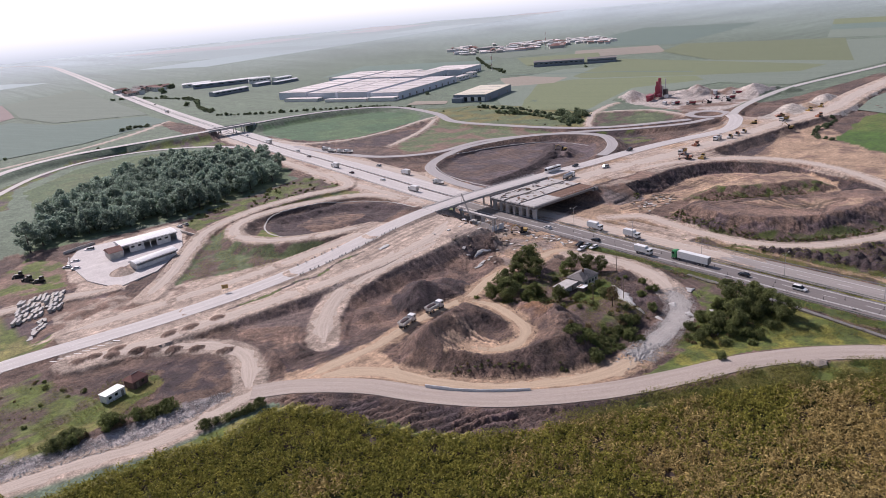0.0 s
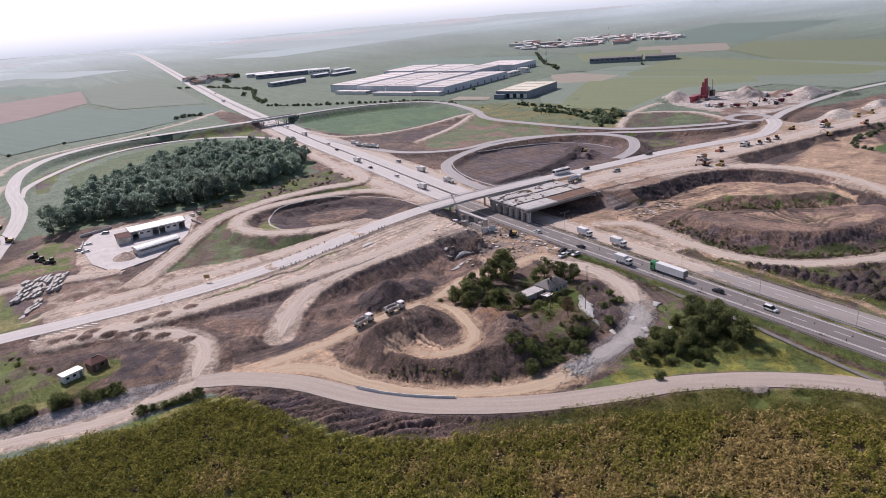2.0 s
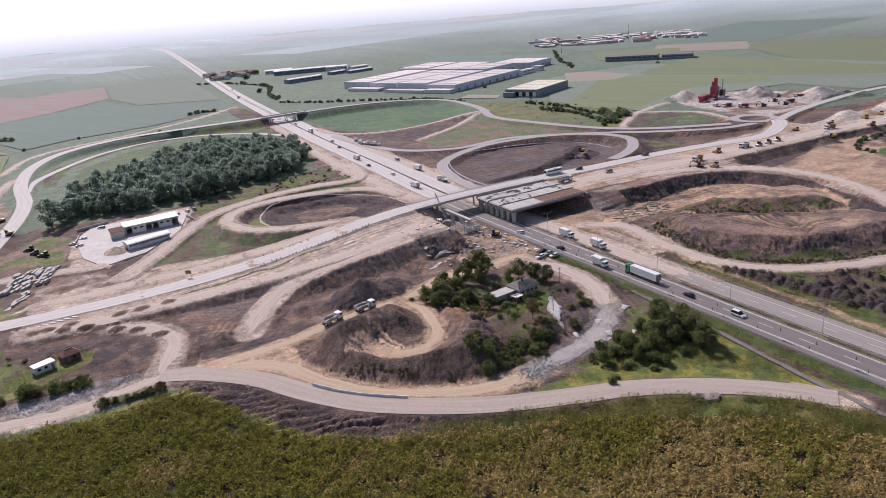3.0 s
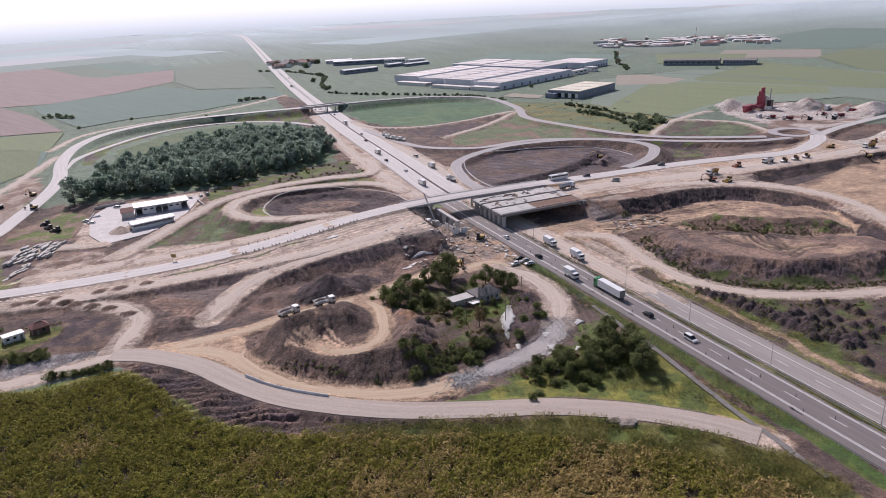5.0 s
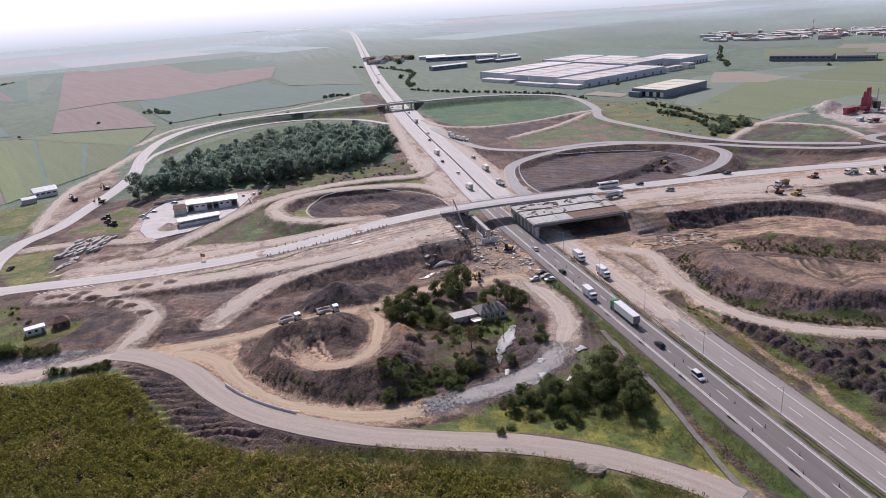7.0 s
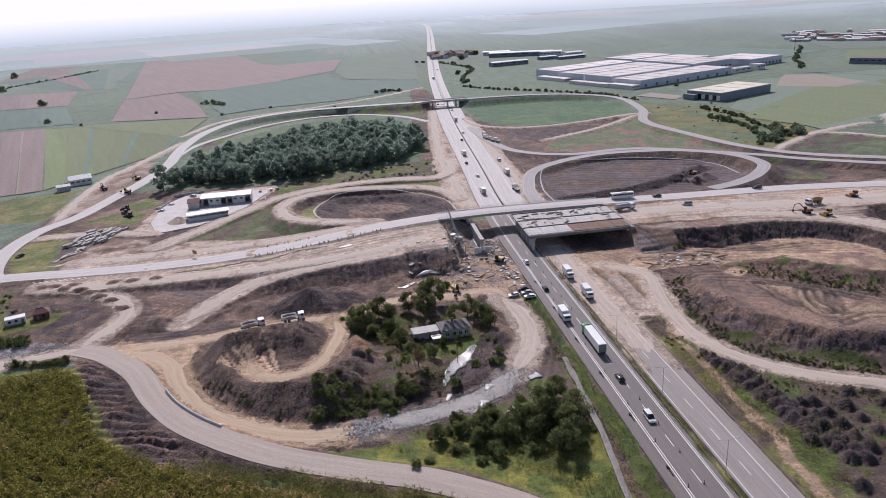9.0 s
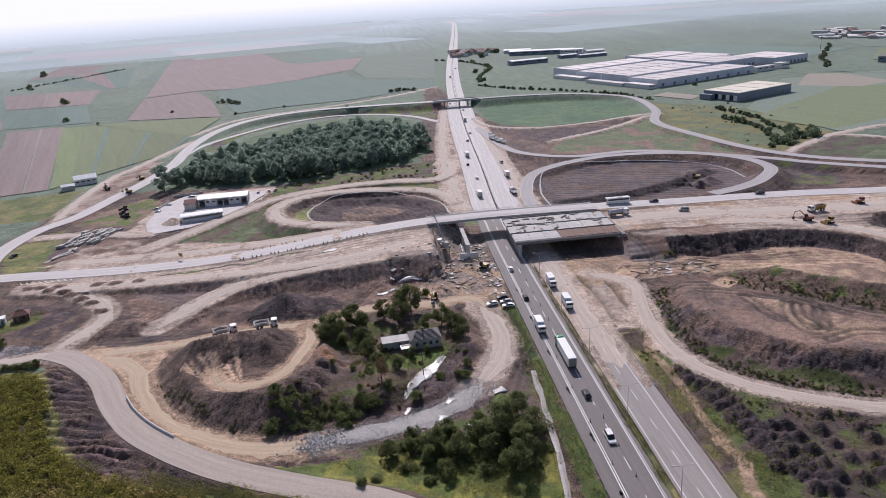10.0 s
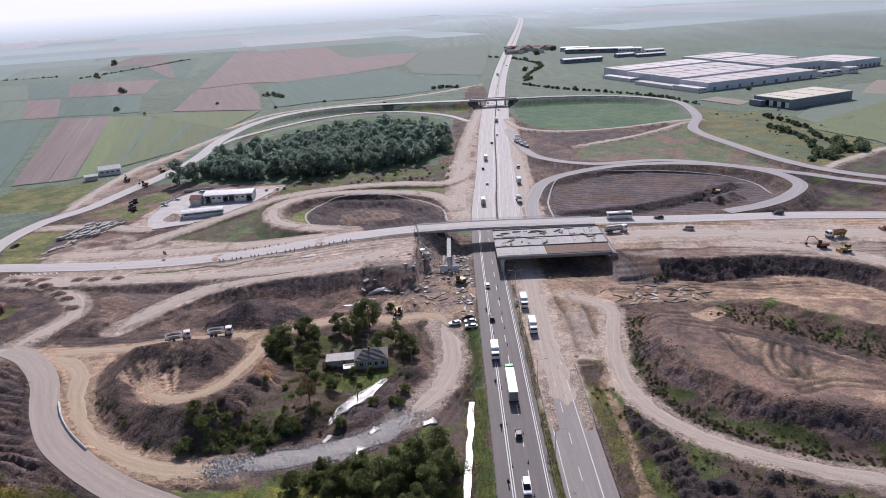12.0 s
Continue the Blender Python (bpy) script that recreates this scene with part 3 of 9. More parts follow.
# sunk bowls inside the northern loops and the cut below the embankment
BOWL1 = [(118, 250), (112, 268), (120, 283), (148, 281), (164, 268), (170, 248), (150, 240), (130, 242)]
d1 = edge_distance(PX, PY, BOWL1)
H = np.where(inside(PX, PY, BOWL1), H - 1.8 * smooth01(d1 / 6) + 1.0 * smooth01((d1 - 9) / 5), H)
BOWL2 = [(214, 240), (217, 284), (228, 302), (262, 309), (292, 300), (308, 284), (310, 262), (296, 244), (262, 236)]
d2 = edge_distance(PX, PY, BOWL2)
H = np.where(inside(PX, PY, BOWL2), H - 0.8 * smooth01(d2 / 8), H)
CUT = [(82, 157), (95, 175), (112, 181), (150, 184), (158, 200), (160, 214), (180, 214), (180, 160), (150, 160), (120, 158)]
H = np.where(inside(PX, PY, CUT), H - 0.5, H)

# fill between the lanes of the cross road
FILL_W = [(20, 196), (60, 191.5), (100, 187), (140, 186), (160, 186), (161, 222), (140, 224.5), (100, 223), (46, 226), (20, 228)]
zw = np.interp(PX, [20, 57, 79, 95, 110, 125, 137, 153, 162], [0.4, 1.2, 2.2, 3.1, 4.0, 4.7, 5.1, 5.3, 5.3]) - 0.25
dw = np.where(inside(PX, PY, FILL_W), 0, edge_distance(PX, PY, FILL_W))
H = np.where((dw < 14) & (PX < 162.5), np.maximum(H, zw - 0.6 * dw), H)
BENCH = [(227, 188), (240, 182), (254, 180.8), (272, 181.8), (289, 177.6), (300, 167.5), (306.5, 151), (306.5, 141), (297, 112), (284, 88), (296, 86), (312, 112), (319, 138), (318, 160), (309, 178), (318, 190)]
FILL_E = BENCH + [(345, 190), (410, 190), (416, 236), (380, 224), (330, 222), (256, 224), (226, 225)]
ze = np.interp(PX, [226, 256, 299, 340, 400, 416], [5.2, 4.8, 4.0, 3.4, 2.4, 1.9]) - 0.25 - 0.035 * np.clip(165 - PY, 0, 60)
de = np.where(inside(PX, PY, FILL_E), 0, edge_distance(PX, PY, FILL_E))
H = np.where((de < 14) & (PX > 224), np.maximum(H, ze - np.where(PX < 238, 0.5, 0.72) * de), H)


def soil(rgb):
    return np.array(rgb, float)

GRASS, DRY, DARK, MID, SAND, PALE = soil((0.105, 0.13, 0.04)), soil((0.20, 0.185, 0.08)), soil((0.073, 0.054, 0.055)), soil((0.180, 0.126, 0.101)), soil((0.365, 0.27, 0.20)), soil((0.42, 0.345, 0.29))
LUSH, BROWN, FARMS = soil((0.075, 0.118, 0.036)), soil((0.108, 0.077, 0.067)), soil((0.122, 0.155, 0.112))
HAZY_GRASS = soil((0.105, 0.130, 0.068))   # grass round the loops, dulled by distance haze put into its colour
col = np.empty(PX.shape + (3,))
t1 = fbm(PX, PY, 160, 3)[..., None]
# far ground fades to pale blue-grey: distance haze put into its colour
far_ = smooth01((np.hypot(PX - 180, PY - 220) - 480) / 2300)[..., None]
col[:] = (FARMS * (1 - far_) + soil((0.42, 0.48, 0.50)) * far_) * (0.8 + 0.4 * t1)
bare = np.zeros(PX.shape)
mix = smooth01((fbm(PX, PY, 18, 4) - 0.40) / 0.2)[..., None]
col[site] = (MID * mix + BROWN * (1 - mix))[site]
bare[site] = 1


def paint(poly, colour, other=None, size=8.0, cut=0.5, rough=None, only=None):
    """Lay a ground cover over a stretch of the plan, mixed with a second one in patches."""
    m = inside(warp_x, warp_y, poly)
    if only is not None:
        m &= only
    c = np.broadcast_to(colour, col.shape)
    if other is not None:
        f = smooth01((fbm(PX + 13, PY + 57, size, 4) - cut + 0.08) / 0.16)[..., None]
        c = colour * (1 - f) + other * f
    col[m] = c[m]
    if rough is not None:
        bare[m] = rough


paint([(4, 214), (24, 226), (16, 236), (10, 262), (4, 274), (-4, 266), (-6, 240)], DRY * 0.9, GRASS * 0.9, 6, 0.5, rough=0.2)
paint([(-40, 166), (10, 158), (24, 166), (16, 186), (12, 202), (-40, 203)], BROWN * 0.9, GRASS, 5, 0.5, 0.3)
paint([(-30, 163), (8, 159), (20, 162), (27, 166), (35, 170), (36, 177), (30, 178), (16, 169), (-30, 170)], GRASS * 1.0, DRY * 0.9, 4, 0.5, 0)
paint([(26, 186), (44, 181), (52, 168), (44, 158), (30, 164), (38, 172), (34, 180), (24, 182)], DARK, MID, 6, 0.55, 1)
paint([(62, 150), (62, 172), (76, 178), (84, 178), (74, 158), (84, 152)], BROWN, MID * 1.2, 6, 0.5, 1)
paint([(62, 182), (64, 190), (90, 185), (100, 182), (92, 178), (80, 174), (66, 172)], BROWN * 1.1, MID * 1.2, 6, 0.5, 0.9)
paint([(60, 147), (62, 156), (80, 158), (92, 152), (84, 147)], BROWN * 0.8, DARK, 6, 0.5, 0.6)
paint([(78, 158), (90, 172), (104, 181), (140, 184), (158, 186), (150, 166), (120, 156), (96, 152)], BROWN * 1.15, MID * 1.15, 7, 0.5, 1)
paint([(101, 160), (104, 169), (113, 174), (124, 171), (130, 165), (128, 157), (116, 153), (106, 154)], DARK * 0.85, DARK, 5, 0.5, 1)
paint([(128, 160), (150, 166), (160, 182), (180, 186), (180, 156), (160, 154), (140, 156)], soil((0.235, 0.19, 0.165)), SAND * 0.95, 5, 0.5, 0.6)
paint([(160, 184), (160, 218), (180, 218), (180, 184)], soil((0.20, 0.165, 0.145)), PALE * 0.75, 4, 0.5, 0.8)
paint([(84, 139), (95, 147), (112, 148), (122, 143), (131, 128), (127, 106), (116, 99), (97, 105), (84, 122)], BROWN * 1.1, MID * 0.88, 4, 0.5, 1)
paint([(97, 124), (104, 121), (112, 121), (117, 125), (119, 124), (117, 117), (109, 113), (101, 115.5)], SAND * 1.0, SAND * 0.7, 4, 0.55, 0.3)
fan_r, fan_a = np.hypot(PX - 109, PY - 112), np.arctan2(PY - 112, PX - 109)
fan = (fan_r > 6) & (fan_r < 22 + 5 * (fbm(PX, PY, 3, 2) - 0.5)) & (np.abs(fan_a - 2.15) < 0.36) & (vnoise(fan_a * 34, fan_r * 0.14 + 3, 1.0) + 0.5 * vnoise(fan_a * 80, fan_r * 0.2, 1.0) > 0.66 + 0.012 * fan_r)
col[fan] = SAND * 1.55
bare[fan] = 0.15
paint([(120, 138), (130, 136), (133, 122), (126, 112), (121, 122)], soil((0.235, 0.145, 0.095)), BROWN * 1.3, 5, 0.5, 0.8)
paint([(122, 140), (134, 150), (158, 142), (164, 128), (158, 122), (150, 118), (146, 106), (130, 100), (122, 104), (130, 116), (134, 124)], BROWN * 1.15, GRASS * 0.75, 4, 0.6, 0.6)
paint([(142, 126), (160, 131), (158, 124), (150, 119), (143, 120)], LUSH, GRASS, 3, 0.5, 0)
paint([(136, 102), (150, 104), (162, 114), (166, 126), (160, 130), (152, 116)], DARK, BROWN, 4, 0.5, 1)
paint([(162, 97), (170, 104), (177, 118), (179, 130), (178, 146), (175, 146), (173, 118), (166, 108)], BROWN, MID, 3, 0.5, 0.9)
paint([(128, 90), (140, 90), (152, 92), (164, 100), (172, 110), (176, 124), (176, 100), (170, 84), (166, 76), (140, 82)], GRASS * 0.8, BROWN, 4, 0.55, 0)
paint([(120, 86), (122, 83.6), (140, 76), (156, 66), (166, 55), (171, 45), (174.5, 45), (174.5, 84), (150, 86)], soil((0.17, 0.165, 0.052)), GRASS * 0.8, 4, 0.5, 0)
paint([(174, -60), (181, -60), (181, 154), (176, 152), (178, 120)], GRASS * 0.72, LUSH * 0.72, 4, 0.5, 0)
paint([(203, -60), (212, -60), (213, 110), (209, 134), (203, 132)], DRY * 0.68, BROWN * 0.9, 4, 0.5, 0)
paint([(190.6, -60), (193.2, -60), (193, 180), (191.6, 180)], GRASS * 0.8, DRY, 3, 0.5, 0)
paint([(206, 110), (214, 118), (212, 100), (222, 94), (240, 82), (275, 68), (380, 54), (420, 40), (420, -20), (212, -20), (208, 80)], BROWN * 0.72, GRASS * 0.75, 6, 0.54, 0.6)
paint([(206, -60), (208.2, -60), (208.4, 60), (208.6, 92), (209.4, 112), (212, 131), (209.8, 131), (207.2, 112), (206.4, 92), (206, 60)], SAND * 1.0, SAND * 0.75, 3, 0.5, 0)
hm = heap_mask > 0.05
col[hm] = (DARK * 0.75 + 0 * col)[hm]
bare[hm] = 1
paint([(192, 120), (204, 126), (212, 132), (214, 150), (222, 165), (226, 182), (192, 184)], SAND * 0.98, SAND * 0.78, 7, 0.55, 0.2)
paint([(203.6, 160), (210.6, 157), (209.8, 128), (201.4, 128.5)], PALE * 0.98, PALE * 0.82, 5, 0.5, 0.1)
paint([(214, 160), (222, 160), (240, 160), (290, 142), (300, 160), (288, 172), (262, 181), (240, 179), (224, 184)], SAND * 1.05, MID * 1.4, 5, 0.58, 0.5)
paint(BENCH, MID * 1.25, PALE * 0.7, 9, 0.5, 0.35)
paint([(220, 190), (238, 184), (241, 179), (236, 172), (224, 174)], soil((0.21, 0.175, 0.16)), MID * 1.1, 6, 0.55, 0.25)
bank_e = (de > 0.2) & (de < 6.6 + 2.5 * (fbm(PX, PY, 6, 3) - 0.5)) & (PX > 238) & (PX < 312) & (PY < 184) & (PY > 100) & ~inp
col[bank_e] = (DARK * 0.72 + (DARK * 1.25 - DARK * 0.72) * smooth01((fbm(PX, PY, 2.5, 3) - 0.5) / 0.15)[..., None])[bank_e]
bare[bank_e] = 1
paint(INNER, SAND * 1.05, MID * 1.2, 5, 0.55, 0.4)
paint([(236, 147), (246, 143), (256, 134), (266, 126), (276, 118), (286, 112), (284, 106), (270, 116), (258, 126), (248, 135), (238, 143)], SAND * 1.0, MID * 1.5, 4, 0.55, 0.15)
paint([(226, 152), (240, 152), (257, 160), (282, 158.5), (300, 151), (304, 136), (297, 121), (287, 115), (282, 117), (292, 124), (297, 136), (294, 146), (280, 152), (258, 153), (240, 147)], SAND * 1.2, SAND * 0.9, 5, 0.6, 0.1)
inner_face = ini & (di < 8 + 4 * (fbm(PX, PY, 4, 2) - 0.5)) & ((PX - 262) * 0.7 + (PY - 150) * 0.7 < 3)
col[inner_face] = (MID * 0.9 + (GRASS * 0.8 - MID * 0.9) * smooth01((fbm(PX, PY, 3, 3) - 0.50) / 0.16)[..., None])[inner_face]
bare[inner_face] = 1
paint(PLATEAU, MID * 1.2, BROWN * 1.4, 6, 0.52, 0.35)
paint([(238, 131), (244, 128), (252, 119), (262, 112), (268, 98), (258, 98), (250, 104), (244, 110), (241, 120)], SAND * 1.05, MID * 1.5, 5, 0.56, 0.2)
south_face = inp & (climb < 0.98) & ((PX - 217) * 0.74 + (PY - 149) * 0.67 < 2)
col[south_face] = (DARK * 1.3 + (MID * 1.05 - DARK * 1.3) * smooth01((fbm(PX, PY, 3, 3) + 0.25 * climb - 0.52) / 0.2)[..., None])[south_face]
bare[south_face] = 1
paint([(218, 160), (217, 140), (216, 120), (222, 106), (236, 92), (252, 84), (275, 78), (276, 84), (256, 90.5), (240, 95.5), (229, 103.5), (222, 113), (218.5, 126), (218, 142), (219, 154)], GRASS * 0.55, BROWN * 1.0, 4, 0.5, 0.3)
paint([(116, 250), (110, 268), (119, 285), (149, 283), (166, 270), (172, 248), (150, 239), (130, 241)], DARK, BROWN * 0.9, 5, 0.55, 1)
paint([(126, 256), (124, 270), (136, 277), (150, 272), (154, 258), (142, 251)], MID * 1.1, BROWN, 5, 0.5, 0.4)
paint([(70, 238), (62, 240), (76, 262), (92, 284), (100, 284), (93, 266), (98, 246), (108, 236), (118, 228), (100, 222), (86, 222)], HAZY_GRASS, BROWN * 1.2, 5, 0.56, 0.2)
paint([(104, 250), (110, 240), (122, 236), (122, 242), (112, 256), (112, 274), (106, 268)], GRASS, DRY, 4, 0.5, 0)
paint([(148, 302), (168, 300), (177, 285), (178, 262), (184, 250), (184, 228), (176, 228), (174, 262), (164, 286), (150, 293), (128, 296), (130, 301)], HAZY_GRASS, DRY * 0.8, 5, 0.5, 0)
paint([(92, 296), (120, 308), (150, 311), (172, 312), (178, 330), (176, 350), (160, 340), (120, 332), (92, 322)], BROWN * 0.95, GRASS, 6, 0.5, 0.7)
paint([(212, 238), (215, 284), (227, 304), (262, 311), (293, 302), (310, 286), (312, 262), (297, 242), (262, 234)], soil((0.10, 0.079, 0.082)), BROWN, 10, 0.55, 0.5)
paint([(322, 300), (334, 286), (352, 262), (340, 240), (322, 240), (325, 262), (322, 284)], DARK, GRASS, 6, 0.58, 0.8)
paint([(216, 352), (236, 336), (244, 372), (226, 400), (216, 400)], MID, BROWN, 7, 0.5, 0.5)
paint([(224, 440), (230, 424), (248, 414), (290, 414), (300, 400), (284, 392), (250, 378), (240, 384), (226, 404)], DARK, BROWN, 9, 0.6, 0.7)
paint([(250, 372), (290, 392), (320, 418), (330, 426), (322, 400), (326, 352), (330, 300), (300, 322), (262, 330), (240, 346)], HAZY_GRASS, MID, 9, 0.54, 0.2)
CIRCLE = [(224, 522), (234, 534), (270, 536), (310, 526), (332, 508), (338, 484), (334, 458), (318, 440), (284, 428), (250, 427), (232, 440), (224, 466)]
paint(CIRCLE, soil((0.07, 0.122, 0.066)), soil((0.088, 0.137, 0.072)), 30, 0.5, 0)
paint([(340, 300), (352, 300), (400, 330), (400, 430), (372, 470), (345, 500), (340, 440), (326, 400), (332, 350)], HAZY_GRASS, DRY * 0.75, 9, 0.52, 0)
paint([(352, 290), (366, 268), (403, 266), (416, 282), (420, 298), (408, 320), (394, 328), (372, 314)], BROWN * 0.9, HAZY_GRASS * 0.8, 6, 0.5, 0.6)
paint([(362, 274), (402, 270), (416, 292), (410, 300), (380, 284)], HAZY_GRASS, HAZY_GRASS * 0.7, 5, 0.5, 0)
paint([(420, 252), (440, 330), (458, 358), (500, 352), (530, 300), (548, 270), (500, 262)], soil((0.42, 0.38, 0.35)), MID, 12, 0.6, 0.4)
paint([(404, 190), (450, 180), (520, 194), (640, 205), (640, 222), (520, 214), (450, 222), (410, 222)], soil((0.44, 0.40, 0.36)), SAND, 10, 0.5, 0.2)
paint([(310, 186), (345, 189), (372, 186), (352, 150), (318, 150), (312, 166)], DARK * 0.95, BROWN, 9, 0.55, 0.8)
paint([(316, 170), (380, 186), (420, 180), (380, 150), (350, 110), (310, 100), (306, 118), (314, 140)], SAND * 1.0, MID, 8, 0.58, 0.4)
paint([(380, 158), (450, 170), (560, 150), (520, 60), (420, 60), (352, 112)], soil((0.06, 0.11, 0.025)), GRASS, 25, 0.6, 0)
paint([(36, 250), (44, 248), (80, 284), (92, 312), (90, 320), (46, 318), (36, 296)], PALE * 1.1, MID, 8, 0.62, 0.1)
paint([(10, 250), (14, 226), (34, 236), (48, 246), (44, 256), (30, 270), (12, 270)], MID * 1.05, DARK * 1.3, 4, 0.5, 0.7)
paint([(20, 228), (50, 232), (46, 246), (34, 250), (22, 242)], PALE * 0.8, MID, 5, 0.5, 0.3)
paint([(6, 278), (34, 272), (38, 300), (30, 322), (12, 298)], MID * 1.1, GRASS, 4, 0.5, 0.5)
paint([(-10, 300), (2, 298), (8, 330), (14, 372), (10, 410), (2, 412), (-4, 380), (-8, 340)], MID * 1.15, PALE * 0.8, 5, 0.5, 0.5)
paint([(-40, 292), (-10, 292), (-14, 330), (-14, 350), (-30, 345), (-60, 340), (-60, 300)], GRASS * 0.85, DRY * 0.8, 7, 0.5, 0.1)
paint([(14, 225), (52, 224), (90, 224), (112, 226), (62, 240), (40, 236)], PALE * 0.95, MID, 8, 0.55, 0.2)
paint([(20, 223), (60, 219), (100, 222), (128, 222), (150, 214), (160, 212), (160, 184), (138, 184), (120, 192), (100, 199), (60, 199), (20, 203)], PALE * 0.85, MID * 1.4, 8, 0.6, 0.2)
paint([(20, 196), (60, 191.5), (100, 185), (140, 183.5), (160, 184.5), (160, 221), (140, 223), (100, 220), (44, 219.5), (20, 221)], PALE * 0.97, PALE * 0.8, 9, 0.6, 0.1)
paint([(22, 199.2), (60, 196.6), (92, 198.0), (118, 202.2), (118, 203.2), (92, 199.4), (60, 198.4), (22, 201)], DARK * 1.1, GRASS * 0.7, 3, 0.5, 0)
paint([(226, 191), (258, 190), (300, 191), (345, 191), (410, 191), (416, 234), (380, 222), (330, 220), (256, 222), (226, 223)], PALE * 0.95, SAND * 0.95, 9, 0.56, 0.2)
paint([(28, 330), (34, 345), (46, 400), (50, 470), (88, 518), (130, 528), (164, 502), (176, 470), (172, 430), (176, 380), (160, 345), (96, 326), (60, 330)], soil((0.09, 0.125, 0.065)), HAZY_GRASS, 15, 0.55, 0)
paint([(30, 480), (44, 505), (91, 545), (150, 543), (190, 536), (188, 500), (166, 518), (131, 541), (86, 532), (46, 486), (36, 430), (30, 430)], DARK * 1.2, GRASS, 9, 0.5, 0.3)
FIELD = [(-60, 150), (0, 141), (37, 133), (51, 136), (61, 120), (70, 98), (80, 88), (104, 80), (127, 68), (150, 50), (161, 38), (165, 10), (160, -60), (-160, -60), (-160, 150)]
paint([(-60, 152), (25, 140), (52, 138.5), (62, 124), (70, 106), (80, 92), (102, 80), (125, 69), (150, 52), (166, 36), (166, -60), (-160, -60), (-160, 152)], GRASS * 0.9, DRY, 5, 0.45, 0)
paint(FIELD, BROWN * 0.5, GRASS * 0.35, 5, 0.5, 0)
paint([(56, 136), (62, 139), (70, 124), (80, 108), (90, 97), (104, 85), (122, 75), (122, 73), (101, 82), (84, 91), (71, 104), (62, 121)], BROWN * 1.05, DARK, 5, 0.5, 1)
paint([(100, 84), (122, 75.5), (139, 68), (153, 58.5), (163, 48.5), (169, 38), (171, 22), (166, 20), (164, 34), (150, 51), (126, 67), (103, 79)], GRASS * 0.8, DRY * 0.75, 5, 0.5, 0)
paint([(163, 52), (167, 41), (170, 37.5), (173.5, 39.5), (173.5, 46), (169, 53)], PALE * 0.95, SAND * 0.9, 3, 0.55, 0.5)
paint([(54, 146), (60, 150), (72, 147), (84, 144), (84, 134), (78, 128), (72, 134), (62, 140)], SAND * 1.05, SAND * 0.8, 5, 0.5, 0.1)
paint([(171, 245), (184, 245), (190, 330), (204, 540), (196, 540), (184, 430), (172, 330)], PALE, MID * 1.3, 8, 0.6, 0.1)
paint([(200, 245), (212, 245), (214, 330), (220, 470), (212, 470), (206, 400)], PALE, MID * 1.3, 8, 0.6, 0.1)
paint([(-60, 160), (-4, 153), (20, 149), (34, 148), (47, 150), (45, 154.5), (30, 157.5), (16, 156.5), (-6, 164), (-60, 174)], soil((0.33, 0.30, 0.29)), soil((0.17, 0.15, 0.145)), 3, 0.5, 0.9)

# furrows left by blades in the flat loop and on the plateau
def furrows(poly, ax_, ay_, pitch, depth, shade):
    m = inside(PX, PY, poly)
    ph = (PX * ax_ + PY * ay_) / pitch + 1.4 * fbm(PX, PY, 22, 3)
    wv = np.sin(2 * np.pi * ph) * (0.4 + 0.9 * fbm(PX + 7, PY, 9, 3))
    H[m] += (depth * wv)[m]
    # furrow shade put into the colour: troughs darker, crests lighter
    col[m] *= (1 + shade * wv)[m][:, None]


furrows([(50, 140), (62, 141), (70, 127), (80, 111), (90, 99), (84, 89), (70, 98), (58, 118)], 0.3, 0.95, 2.7, 0.5, 0.5)
furrows([(80, 108), (90, 97), (104, 85), (122, 76), (122, 70), (100, 78), (82, 87), (74, 100)], 0.35, 0.94, 2.1, 0.3, 0.4)
furrows([(162, 97), (172, 104), (179, 118), (181, 146), (175, 146), (174, 118), (166, 107)], 0.9, -0.4, 2.0, 0.15, 0.3)
furrows(BOWL2, 0.35, 0.94, 3.4, 0.10, 0.22)
furrows(BOWL1, 0.9, 0.43, 2.6, 0.12, 0.2)
furrows([(222, 162), (240, 162), (290, 146), (300, 160), (262, 181), (226, 184)], 0.25, 0.97, 2.4, 0.10, 0.25)
furrows([(60, 147), (62, 157), (80, 158), (94, 152), (84, 147)], 0.05, 1.0, 1.9, 0.10, 0.2)
furrows([(62, 160), (62, 190), (98, 183), (84, 168)], 0.5, 0.86, 2.1, 0.10, 0.22)
# curved machine tracks on the plateau and in the pit
for tx, ty, tr in ((256, 116, 9), (262, 113, 7), (250, 121, 10), (268, 117, 8), (244, 128, 14), (270, 126, 16), (240, 136, 12), (232, 120, 16), (108, 124, 7), (104, 128, 9), (112, 127, 5), (112, 119, 12), (280, 108, 12), (200, 168, 14), (212, 176, 18), (168, 170, 10), (164, 162, 14), (150, 160, 16)):
    rr0 = np.hypot(PX - tx, PY - ty)
    for g in (0.0, 1.7):
        tw = np.exp(-((rr0 - tr - g - 1.5 * (fbm(PX, PY, 12, 2) - 0.5)) / 0.45) ** 2) * (np.cos(np.arctan2(PY - ty, PX - tx) - tr) > -0.1)
        H -= 0.16 * tw
        # shade of the sunk tracks put into the colour
        col *= (1 - 0.38 * tw)[..., None]

